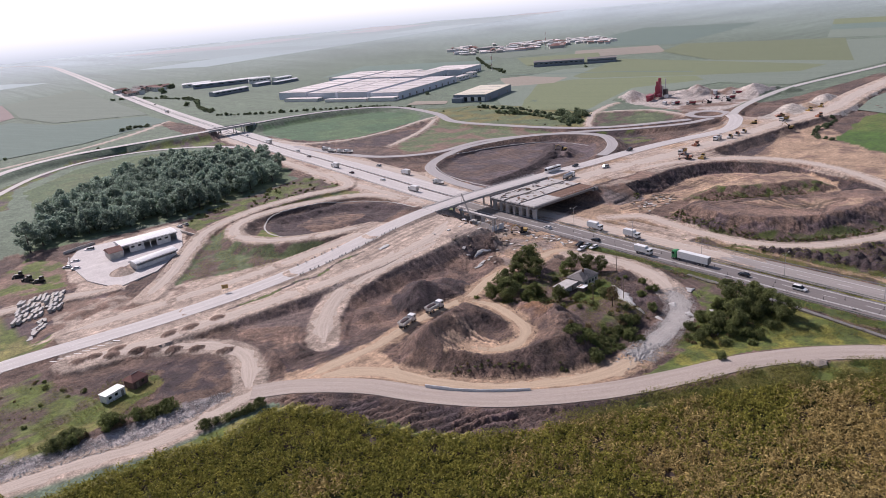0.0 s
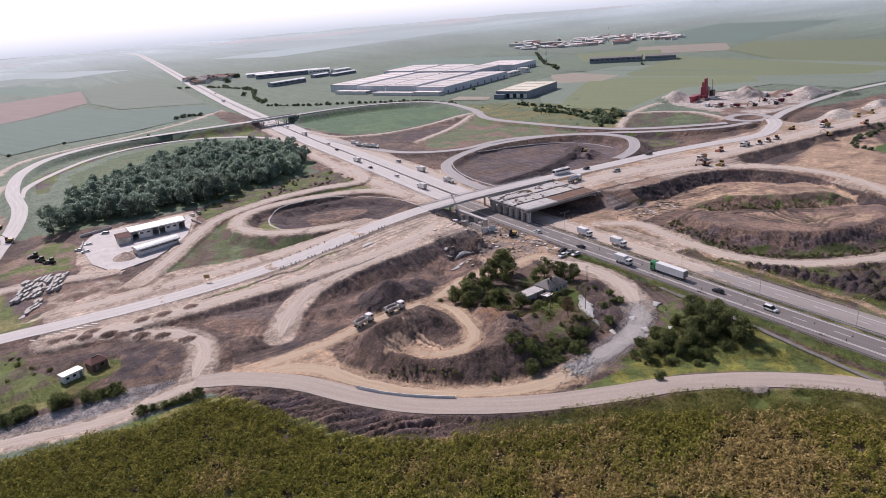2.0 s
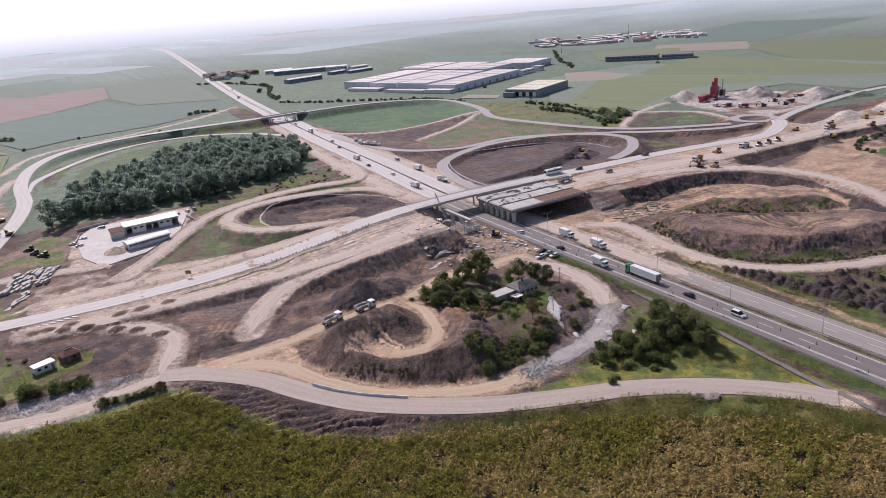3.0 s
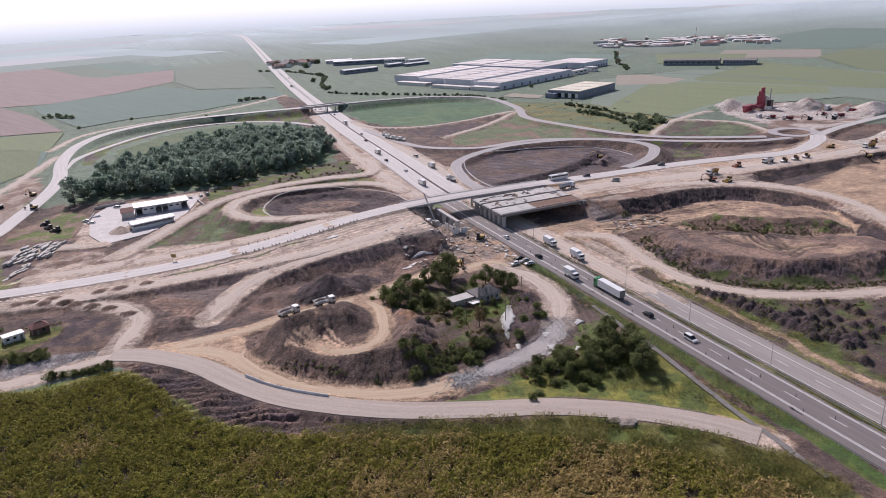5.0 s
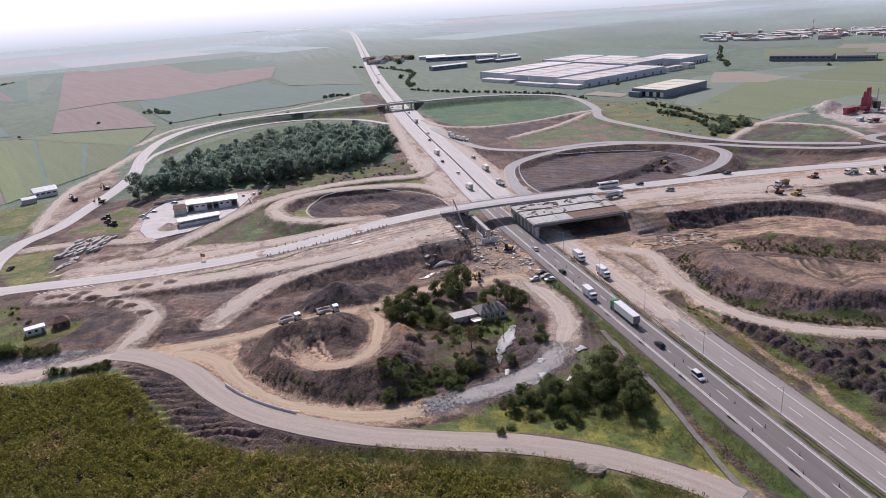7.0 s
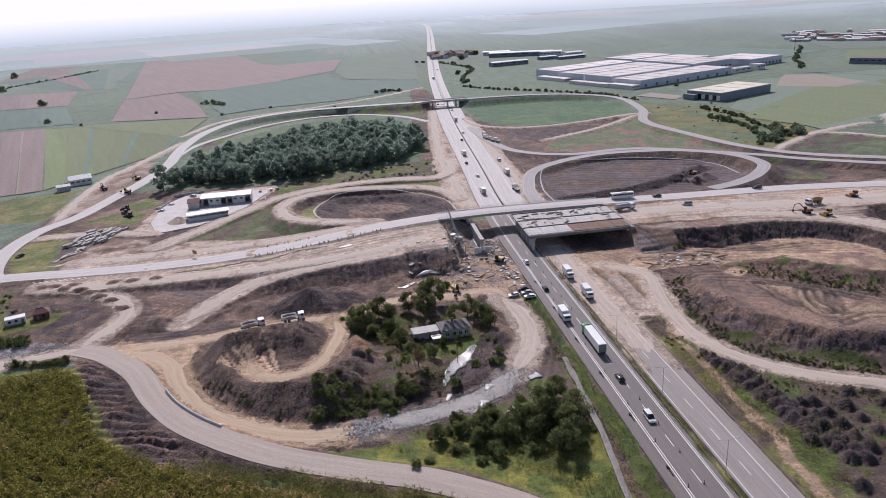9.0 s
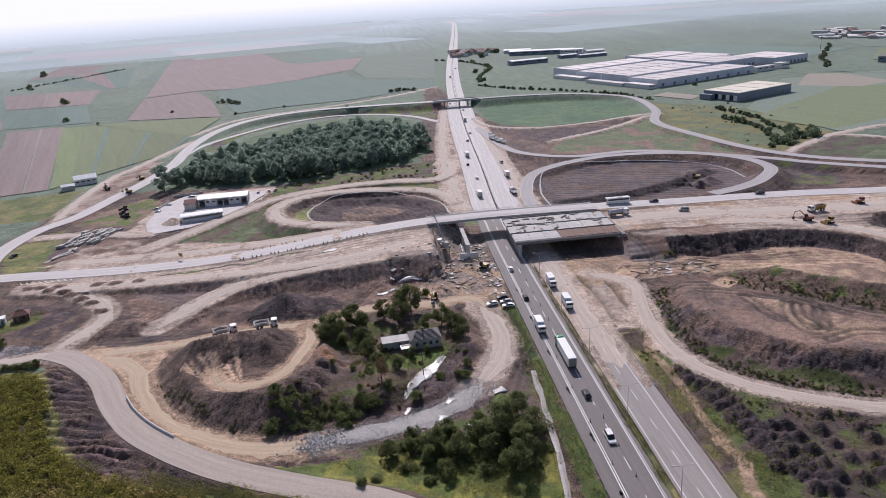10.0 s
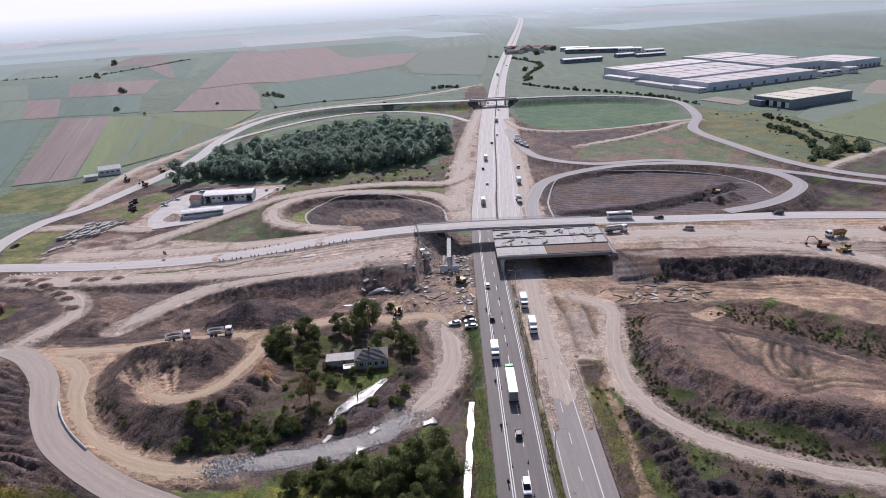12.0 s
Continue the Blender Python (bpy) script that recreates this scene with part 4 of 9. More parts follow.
# ditches and double wheel ruts along a line of the plan
def groove(pts, wide, depth, shade, twin=0.0):
    line = spline([(x, y, 0) for x, y in pts], 0.6)
    reach = wide + twin + 2
    i0, i1 = np.searchsorted(GX, [line[:, 0].min() - reach, line[:, 0].max() + reach])
    j0, j1 = np.searchsorted(GY, [line[:, 1].min() - reach, line[:, 1].max() + reach])
    bx, by = PX[j0:j1, i0:i1], PY[j0:j1, i0:i1]
    d = np.hypot(bx[..., None] - line[:, 0], by[..., None] - line[:, 1]).min(-1) + 0.5 * (fbm(bx, by, 3, 2) - 0.5)
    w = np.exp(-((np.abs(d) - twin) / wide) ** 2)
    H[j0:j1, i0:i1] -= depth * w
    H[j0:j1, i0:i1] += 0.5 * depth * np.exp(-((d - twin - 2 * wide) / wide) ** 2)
    # hollow of the ditch or rut darkened in the colour as shade
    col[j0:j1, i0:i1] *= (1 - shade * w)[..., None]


for pts in ([(206.5, 167), (209, 164.5), (211, 160), (211, 145), (211, 133)], [(203.6, 166), (205.2, 150), (204.8, 136)], [(202, 128), (206.5, 127.6)]):
    groove(pts, 0.7, 0.7, 0.6)
for pts in ([(247, 124), (244, 117), (243.2, 110), (246, 108), (250, 112), (252.5, 118), (254, 123)], [(249, 123), (246.5, 116), (247, 110.5)], [(253, 120), (250, 115), (249.5, 109)], [(239, 131), (240, 122), (241, 116)], [(226, 143), (236, 140), (246, 131), (256, 122), (264, 113)],
            [(230, 138), (240, 133), (250, 125), (258, 116)], [(246, 104), (254, 106), (262, 104)], [(222, 170), (236, 168), (250, 172), (270, 172)], [(226, 176), (244, 174), (262, 168), (280, 168)], [(165, 155), (166, 140), (172, 128), (176, 112)], [(160, 168), (166, 150), (174, 142)], [(175, 158), (177, 140), (178, 120)]):
    groove(pts, 0.6, 0.3, 0.62, 1.15)

# the graded faces under the cross road are smooth, with blade marks running down
FACE = [(60, 190), (66, 184), (76, 172), (84, 166), (92, 174), (106, 179), (124, 180), (150, 178), (162, 184), (162, 190), (140, 190), (100, 190)]
face = inside(warp_x, warp_y, FACE)
bare[face] = 0.3
# relief of the bare soil: clods, ruts and rills
H = H + bare * (1.0 * (fbm(PX, PY, 7, 4) - 0.5) + 0.55 * (fbm(PX + 50, PY, 2.6, 2) - 0.5))
H = H + (1 - bare) * 0.3 * (fbm(PX, PY, 5, 3) - 0.5) * near_w
dusty = (smooth01((fbm(PX + 80, PY + 40, 4.5, 5) - 0.53) / 0.1) * bare)[..., None] * 0.4
col = col * (1 - dusty) + (0.55 * col + 0.55 * MID * 1.5) * dusty
# wheel tracks that run along the unpaved lanes of the cross road
for lane, poly in (("cross_road_west", FILL_W), ("cross_road_new_lane", FILL_E)):
    ln = spline([r_[1] for r_ in ROADS if r_[0] == lane][0], 2.0)
    m = inside(PX, PY, poly)
    bx, by = PX[m], PY[m]
    d = np.hypot(bx[:, None] - ln[:, 0], by[:, None] - ln[:, 1]).min(1) + 1.2 * (fbm(bx, by, 18, 2) - 0.5)
    col[m] *= (1 + (0.26 * np.sin(d * 2.3) + 0.18 * np.sin(d * 5.1 + 1)) * smooth01((fbm(bx + 5, by, 14, 3) - 0.36) / 0.12))[:, None]
tone = (0.5 + 1.0 * fbm(PX + 31, PY + 7, 5, 4))[..., None]
col = col * (1 + (tone - 1) * (0.4 + 0.6 * bare[..., None]))

bowl = inside(warp_x, warp_y, BOWL1) & ~inside(warp_x, warp_y, [(126, 256), (124, 270), (136, 277), (150, 272), (154, 258), (142, 251)])
col[bowl] = (0.25 * col + 0.75 * DARK * (0.75 + 0.5 * fbm(PX, PY, 4, 3))[..., None])[bowl]
bare[bowl] = 0.6
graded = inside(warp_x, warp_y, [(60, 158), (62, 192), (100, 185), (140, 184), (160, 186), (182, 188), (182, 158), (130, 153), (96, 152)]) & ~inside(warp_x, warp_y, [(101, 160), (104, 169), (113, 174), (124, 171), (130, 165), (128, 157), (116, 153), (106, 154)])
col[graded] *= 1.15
col[face] = 0.45 * col[face] + 0.55 * soil((0.125, 0.10, 0.095))
# the roads cut into or rise above the ground with banks on both sides
PATHS = {}
for rname, pts, width, rmat, rlabel in ROADS:
    line = spline(pts, 1.5 if abs(pts[0][1]) < 480 and pts[-1][1] < 900 and pts[-1][0] < 900 else 4.0)
    PATHS[rname] = line
    sel_line = line[(line[:, 1] > -80) & (line[:, 1] < 1500) & (line[:, 0] < 1500)]
    reach = width / 2 + 16
    for k in range(0, len(sel_line), 24):
        seg = sel_line[max(0, k - 2):k + 26]
        i0, i1 = np.searchsorted(GX, [seg[:, 0].min() - reach, seg[:, 0].max() + reach])
        j0, j1 = np.searchsorted(GY, [seg[:, 1].min() - reach, seg[:, 1].max() + reach])
        if i1 <= i0 or j1 <= j0:
            continue
        bx, by = PX[j0:j1, i0:i1], PY[j0:j1, i0:i1]
        dd = np.hypot(bx[..., None] - seg[:, 0], by[..., None] - seg[:, 1])
        a = dd.argmin(-1)
        d = dd.min(-1)
        zr = seg[a, 2] - (0.07 if rmat in (dust_road, sand_road) else 0.2)
        out = np.maximum(0, d - width / 2 - 0.9)
        free = np.where(d < reach, out * 0.62, 99) + 0.12 * np.clip(out, 0, 1)
        H[j0:j1, i0:i1] = np.clip(H[j0:j1, i0:i1], zr - free, zr + free)
        beside = np.clip((out - 0.3) / 0.8, 0, 1) * np.clip((9 - out) / 4, 0, 1) * bare[j0:j1, i0:i1] * (k % 24 == 0)
        ruts = np.sin(2 * np.pi * (d + 1.6 * (fbm(bx, by, 16, 2) - 0.5)) / 2.1) * smooth01((fbm(bx + 70, by, 20, 2) - 0.42) / 0.12)
        col[j0:j1, i0:i1] *= (1 + 0.16 * ruts * beside)[..., None]
        if rmat in (dust_road, sand_road):
            wob = d + 2.2 * (fbm(bx, by, 3, 3) - 0.5)
            f = smooth01((width / 2 + 1.6 - wob) / 1.2)[..., None]
            tint = (PALE * 1.02 if rmat is dust_road else SAND * 1.1)
            col[j0:j1, i0:i1] = col[j0:j1, i0:i1] * (1 - f) + tint * f
for rname, pts, width, rmat, rlabel in ROADS:
    line = PATHS[rname]
    sel_line = line[(line[:, 1] > -80) & (line[:, 1] < 900) & (line[:, 0] < 900)]
    for k in range(0, len(sel_line), 24):
        seg = sel_line[max(0, k - 2):k + 26]
        reach = width / 2 + 2.5
        i0, i1 = np.searchsorted(GX, [seg[:, 0].min() - reach, seg[:, 0].max() + reach])
        j0, j1 = np.searchsorted(GY, [seg[:, 1].min() - reach, seg[:, 1].max() + reach])
        if i1 <= i0 or j1 <= j0:
            continue
        dd = np.hypot(PX[j0:j1, i0:i1, None] - seg[:, 0], PY[j0:j1, i0:i1, None] - seg[:, 1])
        a, d = dd.argmin(-1), dd.min(-1)
        out = np.maximum(0, d - width / 2)
        H[j0:j1, i0:i1] = np.where(out < 1.6, np.maximum(H[j0:j1, i0:i1], seg[a, 2] - 0.12 - out * 0.62), H[j0:j1, i0:i1])
# ridge of stripped soil inside the north-east loop
ridge = spline([(222, 249, 0), (242, 250.5, 0), (262, 257, 0), (282, 267, 0), (298, 279, 0)], 1.0)
rd_ = np.full(PX.shape, 99.0)
near_r = (PX > 205) & (PX < 320) & (PY > 232) & (PY < 300)
rd_[near_r] = np.hypot(PX[near_r][:, None] - ridge[:, 0], PY[near_r][:, None] - ridge[:, 1]).min(1)
H += 2.2 * np.clip(1 - rd_ / (4.5 + 3 * (fbm(PX, PY, 6, 3) - 0.5)), 0, 1)
on_r = rd_ < 5.5 + 3 * (fbm(PX, PY, 5, 3) - 0.5)
col[on_r] = (DARK * 0.8 + 0 * col)[on_r]
bare[on_r] = 1
# small tipped heaps in a row on the haul road
for hx, hy in ((22, 199.5), (26, 199.2), (30, 196.2), (32, 199), (36, 193.4), (39, 190.6), (44, 186.8), (49, 182.6), (54, 175.4), (46, 196.5), (52, 195.6), (60, 195)):
    q = np.hypot((PX - hx) * 0.7 + (PY - hy) * 0.45, (PY - hy) * 0.9 - (PX - hx) * 0.3) / 1.9 * (1 + 0.5 * (fbm(PX, PY, 2, 2) - 0.5))
    H = np.where(q < 1, np.maximum(H, H + 0.75 * (1 - q * q) + 0.12), H)
    col[q < 1] = (MID * 0.95 + 0 * col)[q < 1]
# rills and blade marks that run down the bare banks
gy_, gx_ = np.gradient(H, GY, GX)
steep = np.hypot(gx_, gy_)
soft_x, soft_y = gx_ / (steep + 0.05), gy_ / (steep + 0.05)
along = PX * -soft_y + PY * soft_x
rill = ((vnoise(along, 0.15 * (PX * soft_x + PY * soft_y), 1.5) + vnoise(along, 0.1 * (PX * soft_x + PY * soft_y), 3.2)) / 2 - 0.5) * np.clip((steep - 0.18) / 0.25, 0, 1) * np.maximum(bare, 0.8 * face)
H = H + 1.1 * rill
# rill shade put into the colour: hollows darker, ridges lighter
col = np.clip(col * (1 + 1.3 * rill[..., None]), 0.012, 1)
H[(np.abs(PX) > 1500) | (PY > 1400)] = -0.25


def height(x, y):
    """Ground height in metres at a place in metres."""
    x, y = x / U, y / U
    i = int(np.clip(np.searchsorted(GX, x) - 1, 0, len(GX) - 2))
    j = int(np.clip(np.searchsorted(GY, y) - 1, 0, len(GY) - 2))
    fx, fy = (x - GX[i]) / (GX[i + 1] - GX[i]), (y - GY[j]) / (GY[j + 1] - GY[j])
    return U * float((H[j, i] * (1 - fx) + H[j, i + 1] * fx) * (1 - fy) + (H[j + 1, i] * (1 - fx) + H[j + 1, i + 1] * fx) * fy)


def heights(x, y):
    x, y = np.asarray(x) / U, np.asarray(y) / U
    i = np.clip(np.searchsorted(GX, x) - 1, 0, len(GX) - 2)
    j = np.clip(np.searchsorted(GY, y) - 1, 0, len(GY) - 2)
    fx, fy = (x - GX[i]) / (GX[i + 1] - GX[i]), (y - GY[j]) / (GY[j + 1] - GY[j])
    return U * ((H[j, i] * (1 - fx) + H[j, i + 1] * fx) * (1 - fy) + (H[j + 1, i] * (1 - fx) + H[j + 1, i + 1] * fx) * fy)


far_edge = np.hypot(PX - 80, PY - 48)
pull = np.minimum(1, 3270 / np.maximum(far_edge, 1))
PX, PY = 80 + (PX - 80) * pull, 48 + (PY - 48) * pull
nx, ny = len(GX), len(GY)
idx = np.arange(nx * ny).reshape(ny, nx)
quads = np.stack([idx[:-1, :-1], idx[:-1, 1:], idx[1:, 1:], idx[1:, :-1]], -1).reshape(-1, 4)
quads = quads[(pull.ravel()[quads] > 0.9999).any(1)]
ground = big_mesh("ground", U * np.stack([PX, PY, H], -1).reshape(-1, 3), quads, ground_mat, smooth=True)
far_face = (np.hypot(PX - 80, PY - 48).ravel()[quads] > 1500).any(1)
ground.data.polygons.foreach_set("use_smooth", ~far_face)
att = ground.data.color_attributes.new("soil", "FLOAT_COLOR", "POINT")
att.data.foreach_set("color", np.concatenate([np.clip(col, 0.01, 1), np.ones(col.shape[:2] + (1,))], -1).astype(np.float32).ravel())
ba = ground.data.attributes.new("bare", "FLOAT", "POINT")
ba.data.foreach_set("value", bare.astype(np.float32).ravel())
tagged(ground, "bare earth, spoil and grass of a road building site between fields", "ground", kind="structure")


# ---- road strips ----
def strip(name, line, width, material, label, ragged=0.0, lift=0.0, thick=0.3, kind="structure", category="road"):
    d = np.gradient(line[:, :2], axis=0)
    d /= np.linalg.norm(d, axis=1)[:, None] + 1e-9
    nrm = np.c_[-d[:, 1], d[:, 0]]
    cols = 13 if ragged > 0.5 else 7
    s = np.r_[0, np.cumsum(np.linalg.norm(np.diff(line[:, :2], axis=0), axis=1))]
    vs, uv = [], []
    for c in range(cols):
        u = -1 + 2 * c / (cols - 1)
        w = np.full(len(line), width / 2 * u)
        if ragged and c in (0, cols - 1):
            w = w + u * ragged * (fbm(s, s * 0 + 50 * c, 5, 3) - 0.5) * 2
        xy = line[:, :2] + nrm * w[:, None]
        z = line[:, 2] + lift - 0.02 * abs(u) * width / 2 + (ragged * 0.12 * (fbm(xy[:, 0], xy[:, 1], 2.5, 2) - 0.5) if ragged else 0)
        if ragged > 0.5:
            k_ = max(0.0, abs(u) - 0.55) / 0.45
            z = z - 0.2 * k_ + 0.75 * k_ * (fbm(xy[:, 0] + 31, xy[:, 1], 4.5, 3) - 0.5)
        vs.append(np.c_[xy, z])
        uv.append(np.c_[w, s])
    skirt_l, skirt_r = vs[0] - [0, 0, thick], vs[-1] - [0, 0, thick]
    if ragged > 0.5:
        for k_ in range(min(6, len(line) // 3)):
            f_ = (k_ + 0.6) / 6.5
            for e_ in (k_, len(line) - 1 - k_):
                for v_ in vs + [skirt_l, skirt_r]:
                    v_[e_, :2] = line[e_, :2] + (v_[e_, :2] - line[e_, :2]) * (0.35 + 0.65 * f_)
                    v_[e_, 2] -= 0.12 * (1 - f_)
    allv = np.stack([skirt_l] + vs + [skirt_r], 1)
    alluv = np.stack([uv[0]] + uv + [uv[-1]], 1)
    n, k = allv.shape[:2]
    ix = np.arange(n * k).reshape(n, k)
    q = np.stack([ix[:-1, :-1], ix[:-1, 1:], ix[1:, 1:], ix[1:, :-1]], -1).reshape(-1, 4)[:, ::-1]
    ob = big_mesh(name, allv.reshape(-1, 3), q, material, smooth=False)
    layer = ob.data.uv_layers.new(name="UVMap")
    layer.data.foreach_set("uv", alluv.reshape(-1, 2)[q.ravel()].astype(np.float32).ravel())
    return tagged(ob, label, category, kind=kind)


for k, (rname, pts, width, rmat, rlabel) in enumerate(ROADS):
    soft = rmat in (dust_road, sand_road, grey_gravel)
    strip("road_" + rname, U * PATHS[rname], U * width, rmat, rlabel, ragged=1.3 if soft else 0.15, lift=0.004 * (k % 9))

# ---- distance: pale sky behind the last fields ----
def backdrop():
    m = bpy.data.materials.new("hazy_horizon_sky")
    m.use_nodes = True
    n, l = m.node_tree.nodes, m.node_tree.links
    e = n.new("ShaderNodeEmission")
    sep = n.new("ShaderNodeSeparateXYZ")
    l.new(n.new("ShaderNodeNewGeometry").outputs["Position"], sep.inputs["Vector"])
    mr = n.new("ShaderNodeMapRange")
    mr.inputs["From Min"].default_value, mr.inputs["From Max"].default_value = -14, 112
    l.new(sep.outputs["Z"], mr.inputs["Value"])
    ramp = n.new("ShaderNodeValToRGB")
    ramp.color_ramp.elements[0].color, ramp.color_ramp.elements[1].color = (0.60, 0.66, 0.71, 1), (1.0, 1.0, 1.0, 1)
    mid = ramp.color_ramp.elements.new(0.5)
    mid.color = (0.80, 0.845, 0.885, 1)
    l.new(mr.outputs["Result"], ramp.inputs["Fac"])
    l.new(ramp.outputs["Color"], e.inputs["Color"])
    l.new(e.outputs["Emission"], n["Material Output"].inputs["Surface"])
    vs, fs = [], []
    k = 96
    for i in range(k):
        a = 2 * math.pi * i / k
        for z in (-400, 60, 200, 430):
            vs.append((100 + 4700 * math.cos(a), 60 + 4700 * math.sin(a), z))
    for i in range(k):
        for j in range(3):
            fs.append((4 * i + j, 4 * ((i + 1) % k) + j, 4 * ((i + 1) % k) + j + 1, 4 * i + j + 1))
    ob = mesh_object("backdrop_sky", vs, fs, m)
    tagged(ob, "pale hazy white sky over the far horizon", "sky", kind="structure")


backdrop()

# ---- farmland parcels to the horizon: long strips laid side by side ----
def crop(name, dark, light, sheen_, stretch_=(1.0, 0.04, 1, 21), scale_=0.16):
    return surface(name, dark, light, scale=scale_, fine=0.4, rough=0.95, bump=0.3, sheen=sheen_, stretch=stretch_, vary=0.12, bump_size=0.5)


CROPS = {
    "green_crop": crop("green_crop", (0.078, 0.132, 0.10), (0.125, 0.187, 0.145), 0.12),
    "young_crop": crop("young_crop", (0.125, 0.165, 0.062), (0.175, 0.215, 0.088), 0.08),
    "grass_field": crop("grass_field", (0.112, 0.140, 0.056), (0.152, 0.18, 0.078), 0.1),
    "ploughed_red_soil": crop("ploughed_red_soil", (0.175, 0.122, 0.108), (0.258, 0.188, 0.17), 0.12),
    "stubble": crop("stubble", (0.225, 0.185, 0.135), (0.30, 0.255, 0.195), 0.15),
    "meadow": crop("meadow", (0.112, 0.150, 0.105), (0.165, 0.205, 0.15), 0.12),
    # distance haze put into the colour: two tiers, paler and bluer, more sheen
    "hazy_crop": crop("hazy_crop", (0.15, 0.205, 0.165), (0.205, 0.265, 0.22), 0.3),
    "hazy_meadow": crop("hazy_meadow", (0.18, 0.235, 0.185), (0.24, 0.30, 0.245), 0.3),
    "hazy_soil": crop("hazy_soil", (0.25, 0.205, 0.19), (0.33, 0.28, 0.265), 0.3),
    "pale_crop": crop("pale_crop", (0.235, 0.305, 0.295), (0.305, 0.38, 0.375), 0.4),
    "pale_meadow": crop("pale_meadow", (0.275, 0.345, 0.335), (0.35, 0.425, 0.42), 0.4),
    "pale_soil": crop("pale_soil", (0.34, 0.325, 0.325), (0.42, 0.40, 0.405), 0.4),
}
FIELD_LABELS = {"green_crop": "broad field of dark green crop", "young_crop": "strip field of bright yellow-green crop", "ploughed_red_soil": "ploughed field of bare reddish soil", "stubble": "harvested pale stubble field", "meadow": "flat grey-green meadow", "grass_field": "flat field of short yellowish grass",
                "hazy_crop": "far field of crop, greyed by painted haze", "hazy_meadow": "far flat meadow, greyed by painted haze", "hazy_soil": "far field of bare soil, paled by painted haze",
                "pale_crop": "far field of crop, pale blue with painted haze", "pale_meadow": "far meadow, pale grey with painted haze", "pale_soil": "far field of bare soil, whitened by painted haze"}


def field(sown, corners, lift=0.0):
    """A flat parcel, corners in plan units, with low uneven edges."""
    pts = []
    k = len(corners)
    for i in range(k):
        (x0, y0), (x1, y1) = corners[i], corners[(i + 1) % k]
        for t in (0, 0.25, 0.5, 0.75):
            pts.append((x0 + (x1 - x0) * t + random.uniform(-0.4, 0.4), y0 + (y1 - y0) * t + random.uniform(-0.4, 0.4)))
    n = len(pts)
    reach = min(math.hypot(x - 180, y - 220) for x, y in pts)
    top = -0.22 + 0.25 * min(1.0, max(0.0, (900 - reach) / 400)) + lift
    vs = [(U * x, U * y, top) for x, y in pts]
    ob = mesh_object("field", vs, [tuple(range(n))], CROPS[sown])
    return tagged(ob, FIELD_LABELS[sown], "field", group="fields", kind="structure")


G, Y, R, M, S, P = "green_crop", "young_crop", "ploughed_red_soil", "meadow", "stubble", "grass_field"
NAMED = [
    (M, [(404, 338), (398, 430), (500, 560), (620, 560), (690, 440), (640, 360), (560, 330), (470, 350)]), (M, [(560, 270), (700, 258), (1000, 240), (900, 430), (700, 440), (560, 385)]),
    (P, [(386, 396), (424, 429), (508, 494), (545, 481), (594, 375), (570, 352), (512, 384), (460, 366), (406, 345)]), (S, [(486, 514), (533, 576), (556, 562), (557, 500), (520, 484)]),
    (P, [(600, 372), (556, 478), (566, 500), (720, 560), (706, 430), (690, 300), (640, 300)]), (G, [(553, 597), (582, 537), (607, 470), (618, 394), (624, 394), (612, 472), (587, 541), (558, 600)]),
    (S, [(728, 642), (813, 711), (883, 619), (795, 544)]), (G, [(864, 740), (1090, 862), (1244, 902), (1284, 684), (900, 600)]), (P, [(801, 556), (900, 590), (950, 394), (720, 289), (714, 429)]),
    (S, [(366, 520), (384, 486), (398, 500), (384, 532)]), (G, [(480, 880), (600, 700), (700, 760), (600, 960)]), (M, [(470, 190), (600, 196), (560, 60), (430, 70)]),
    (P, [(640, 640), (700, 570), (790, 650), (720, 740)]), (M, [(720, 760), (800, 720), (860, 760), (760, 900)]),
    (R, [(-111, 776), (-64, 818), (-27, 724), (9, 592), (-77, 612)]), (G, [(-36, 804), (48, 863), (101, 902), (130, 810), (206, 760), (208, 690), (118, 636), (54, 624), (20, 602), (-18, 722)]),
    (R, [(-240, 1375), (-138, 1343), (-70, 1296), (26, 1124), (128, 1169), (114, 956), (48, 866), (-20, 816), (-64, 824), (-113, 788)]), (G, [(-189, 1141), (-103, 1061), (-139, 1030), (-200, 1015)]),
    (M, [(-76, 1250), (-60, 1270), (18, 1122), (6, 1104)]), (M, [(-10, 960), (-4, 968), (96, 1040), (104, 1028)]),
    (M, [(130, 1166), (251, 1278), (228, 964), (212, 772), (133, 829), (117, 936)]), (G, [(140, 1010), (216, 1060), (214, 960), (150, 930)]), (P, [(-100, 600), (-20, 592), (10, 586), (6, 500), (-60, 560)]),
]
for i, (sown, corners) in enumerate(NAMED):
    field(sown, corners, lift=0.008 * i)


def strips(corners, sown, shares, base):
    """Long narrow fields side by side: corners near left, far left, far right, near right, split by shares."""
    a, b, c, d = [Vector(p) for p in corners]
    total, t = sum(shares), 0.0
    for i, (w, kind) in enumerate(zip(shares, sown)):
        t0, t1 = t / total, (t + w) / total
        t += w
        field(kind, [tuple(a.lerp(d, t0)), tuple(b.lerp(c, t0)), tuple(b.lerp(c, t1)), tuple(a.lerp(d, t1))], lift=base + 0.008 * (i % 3))


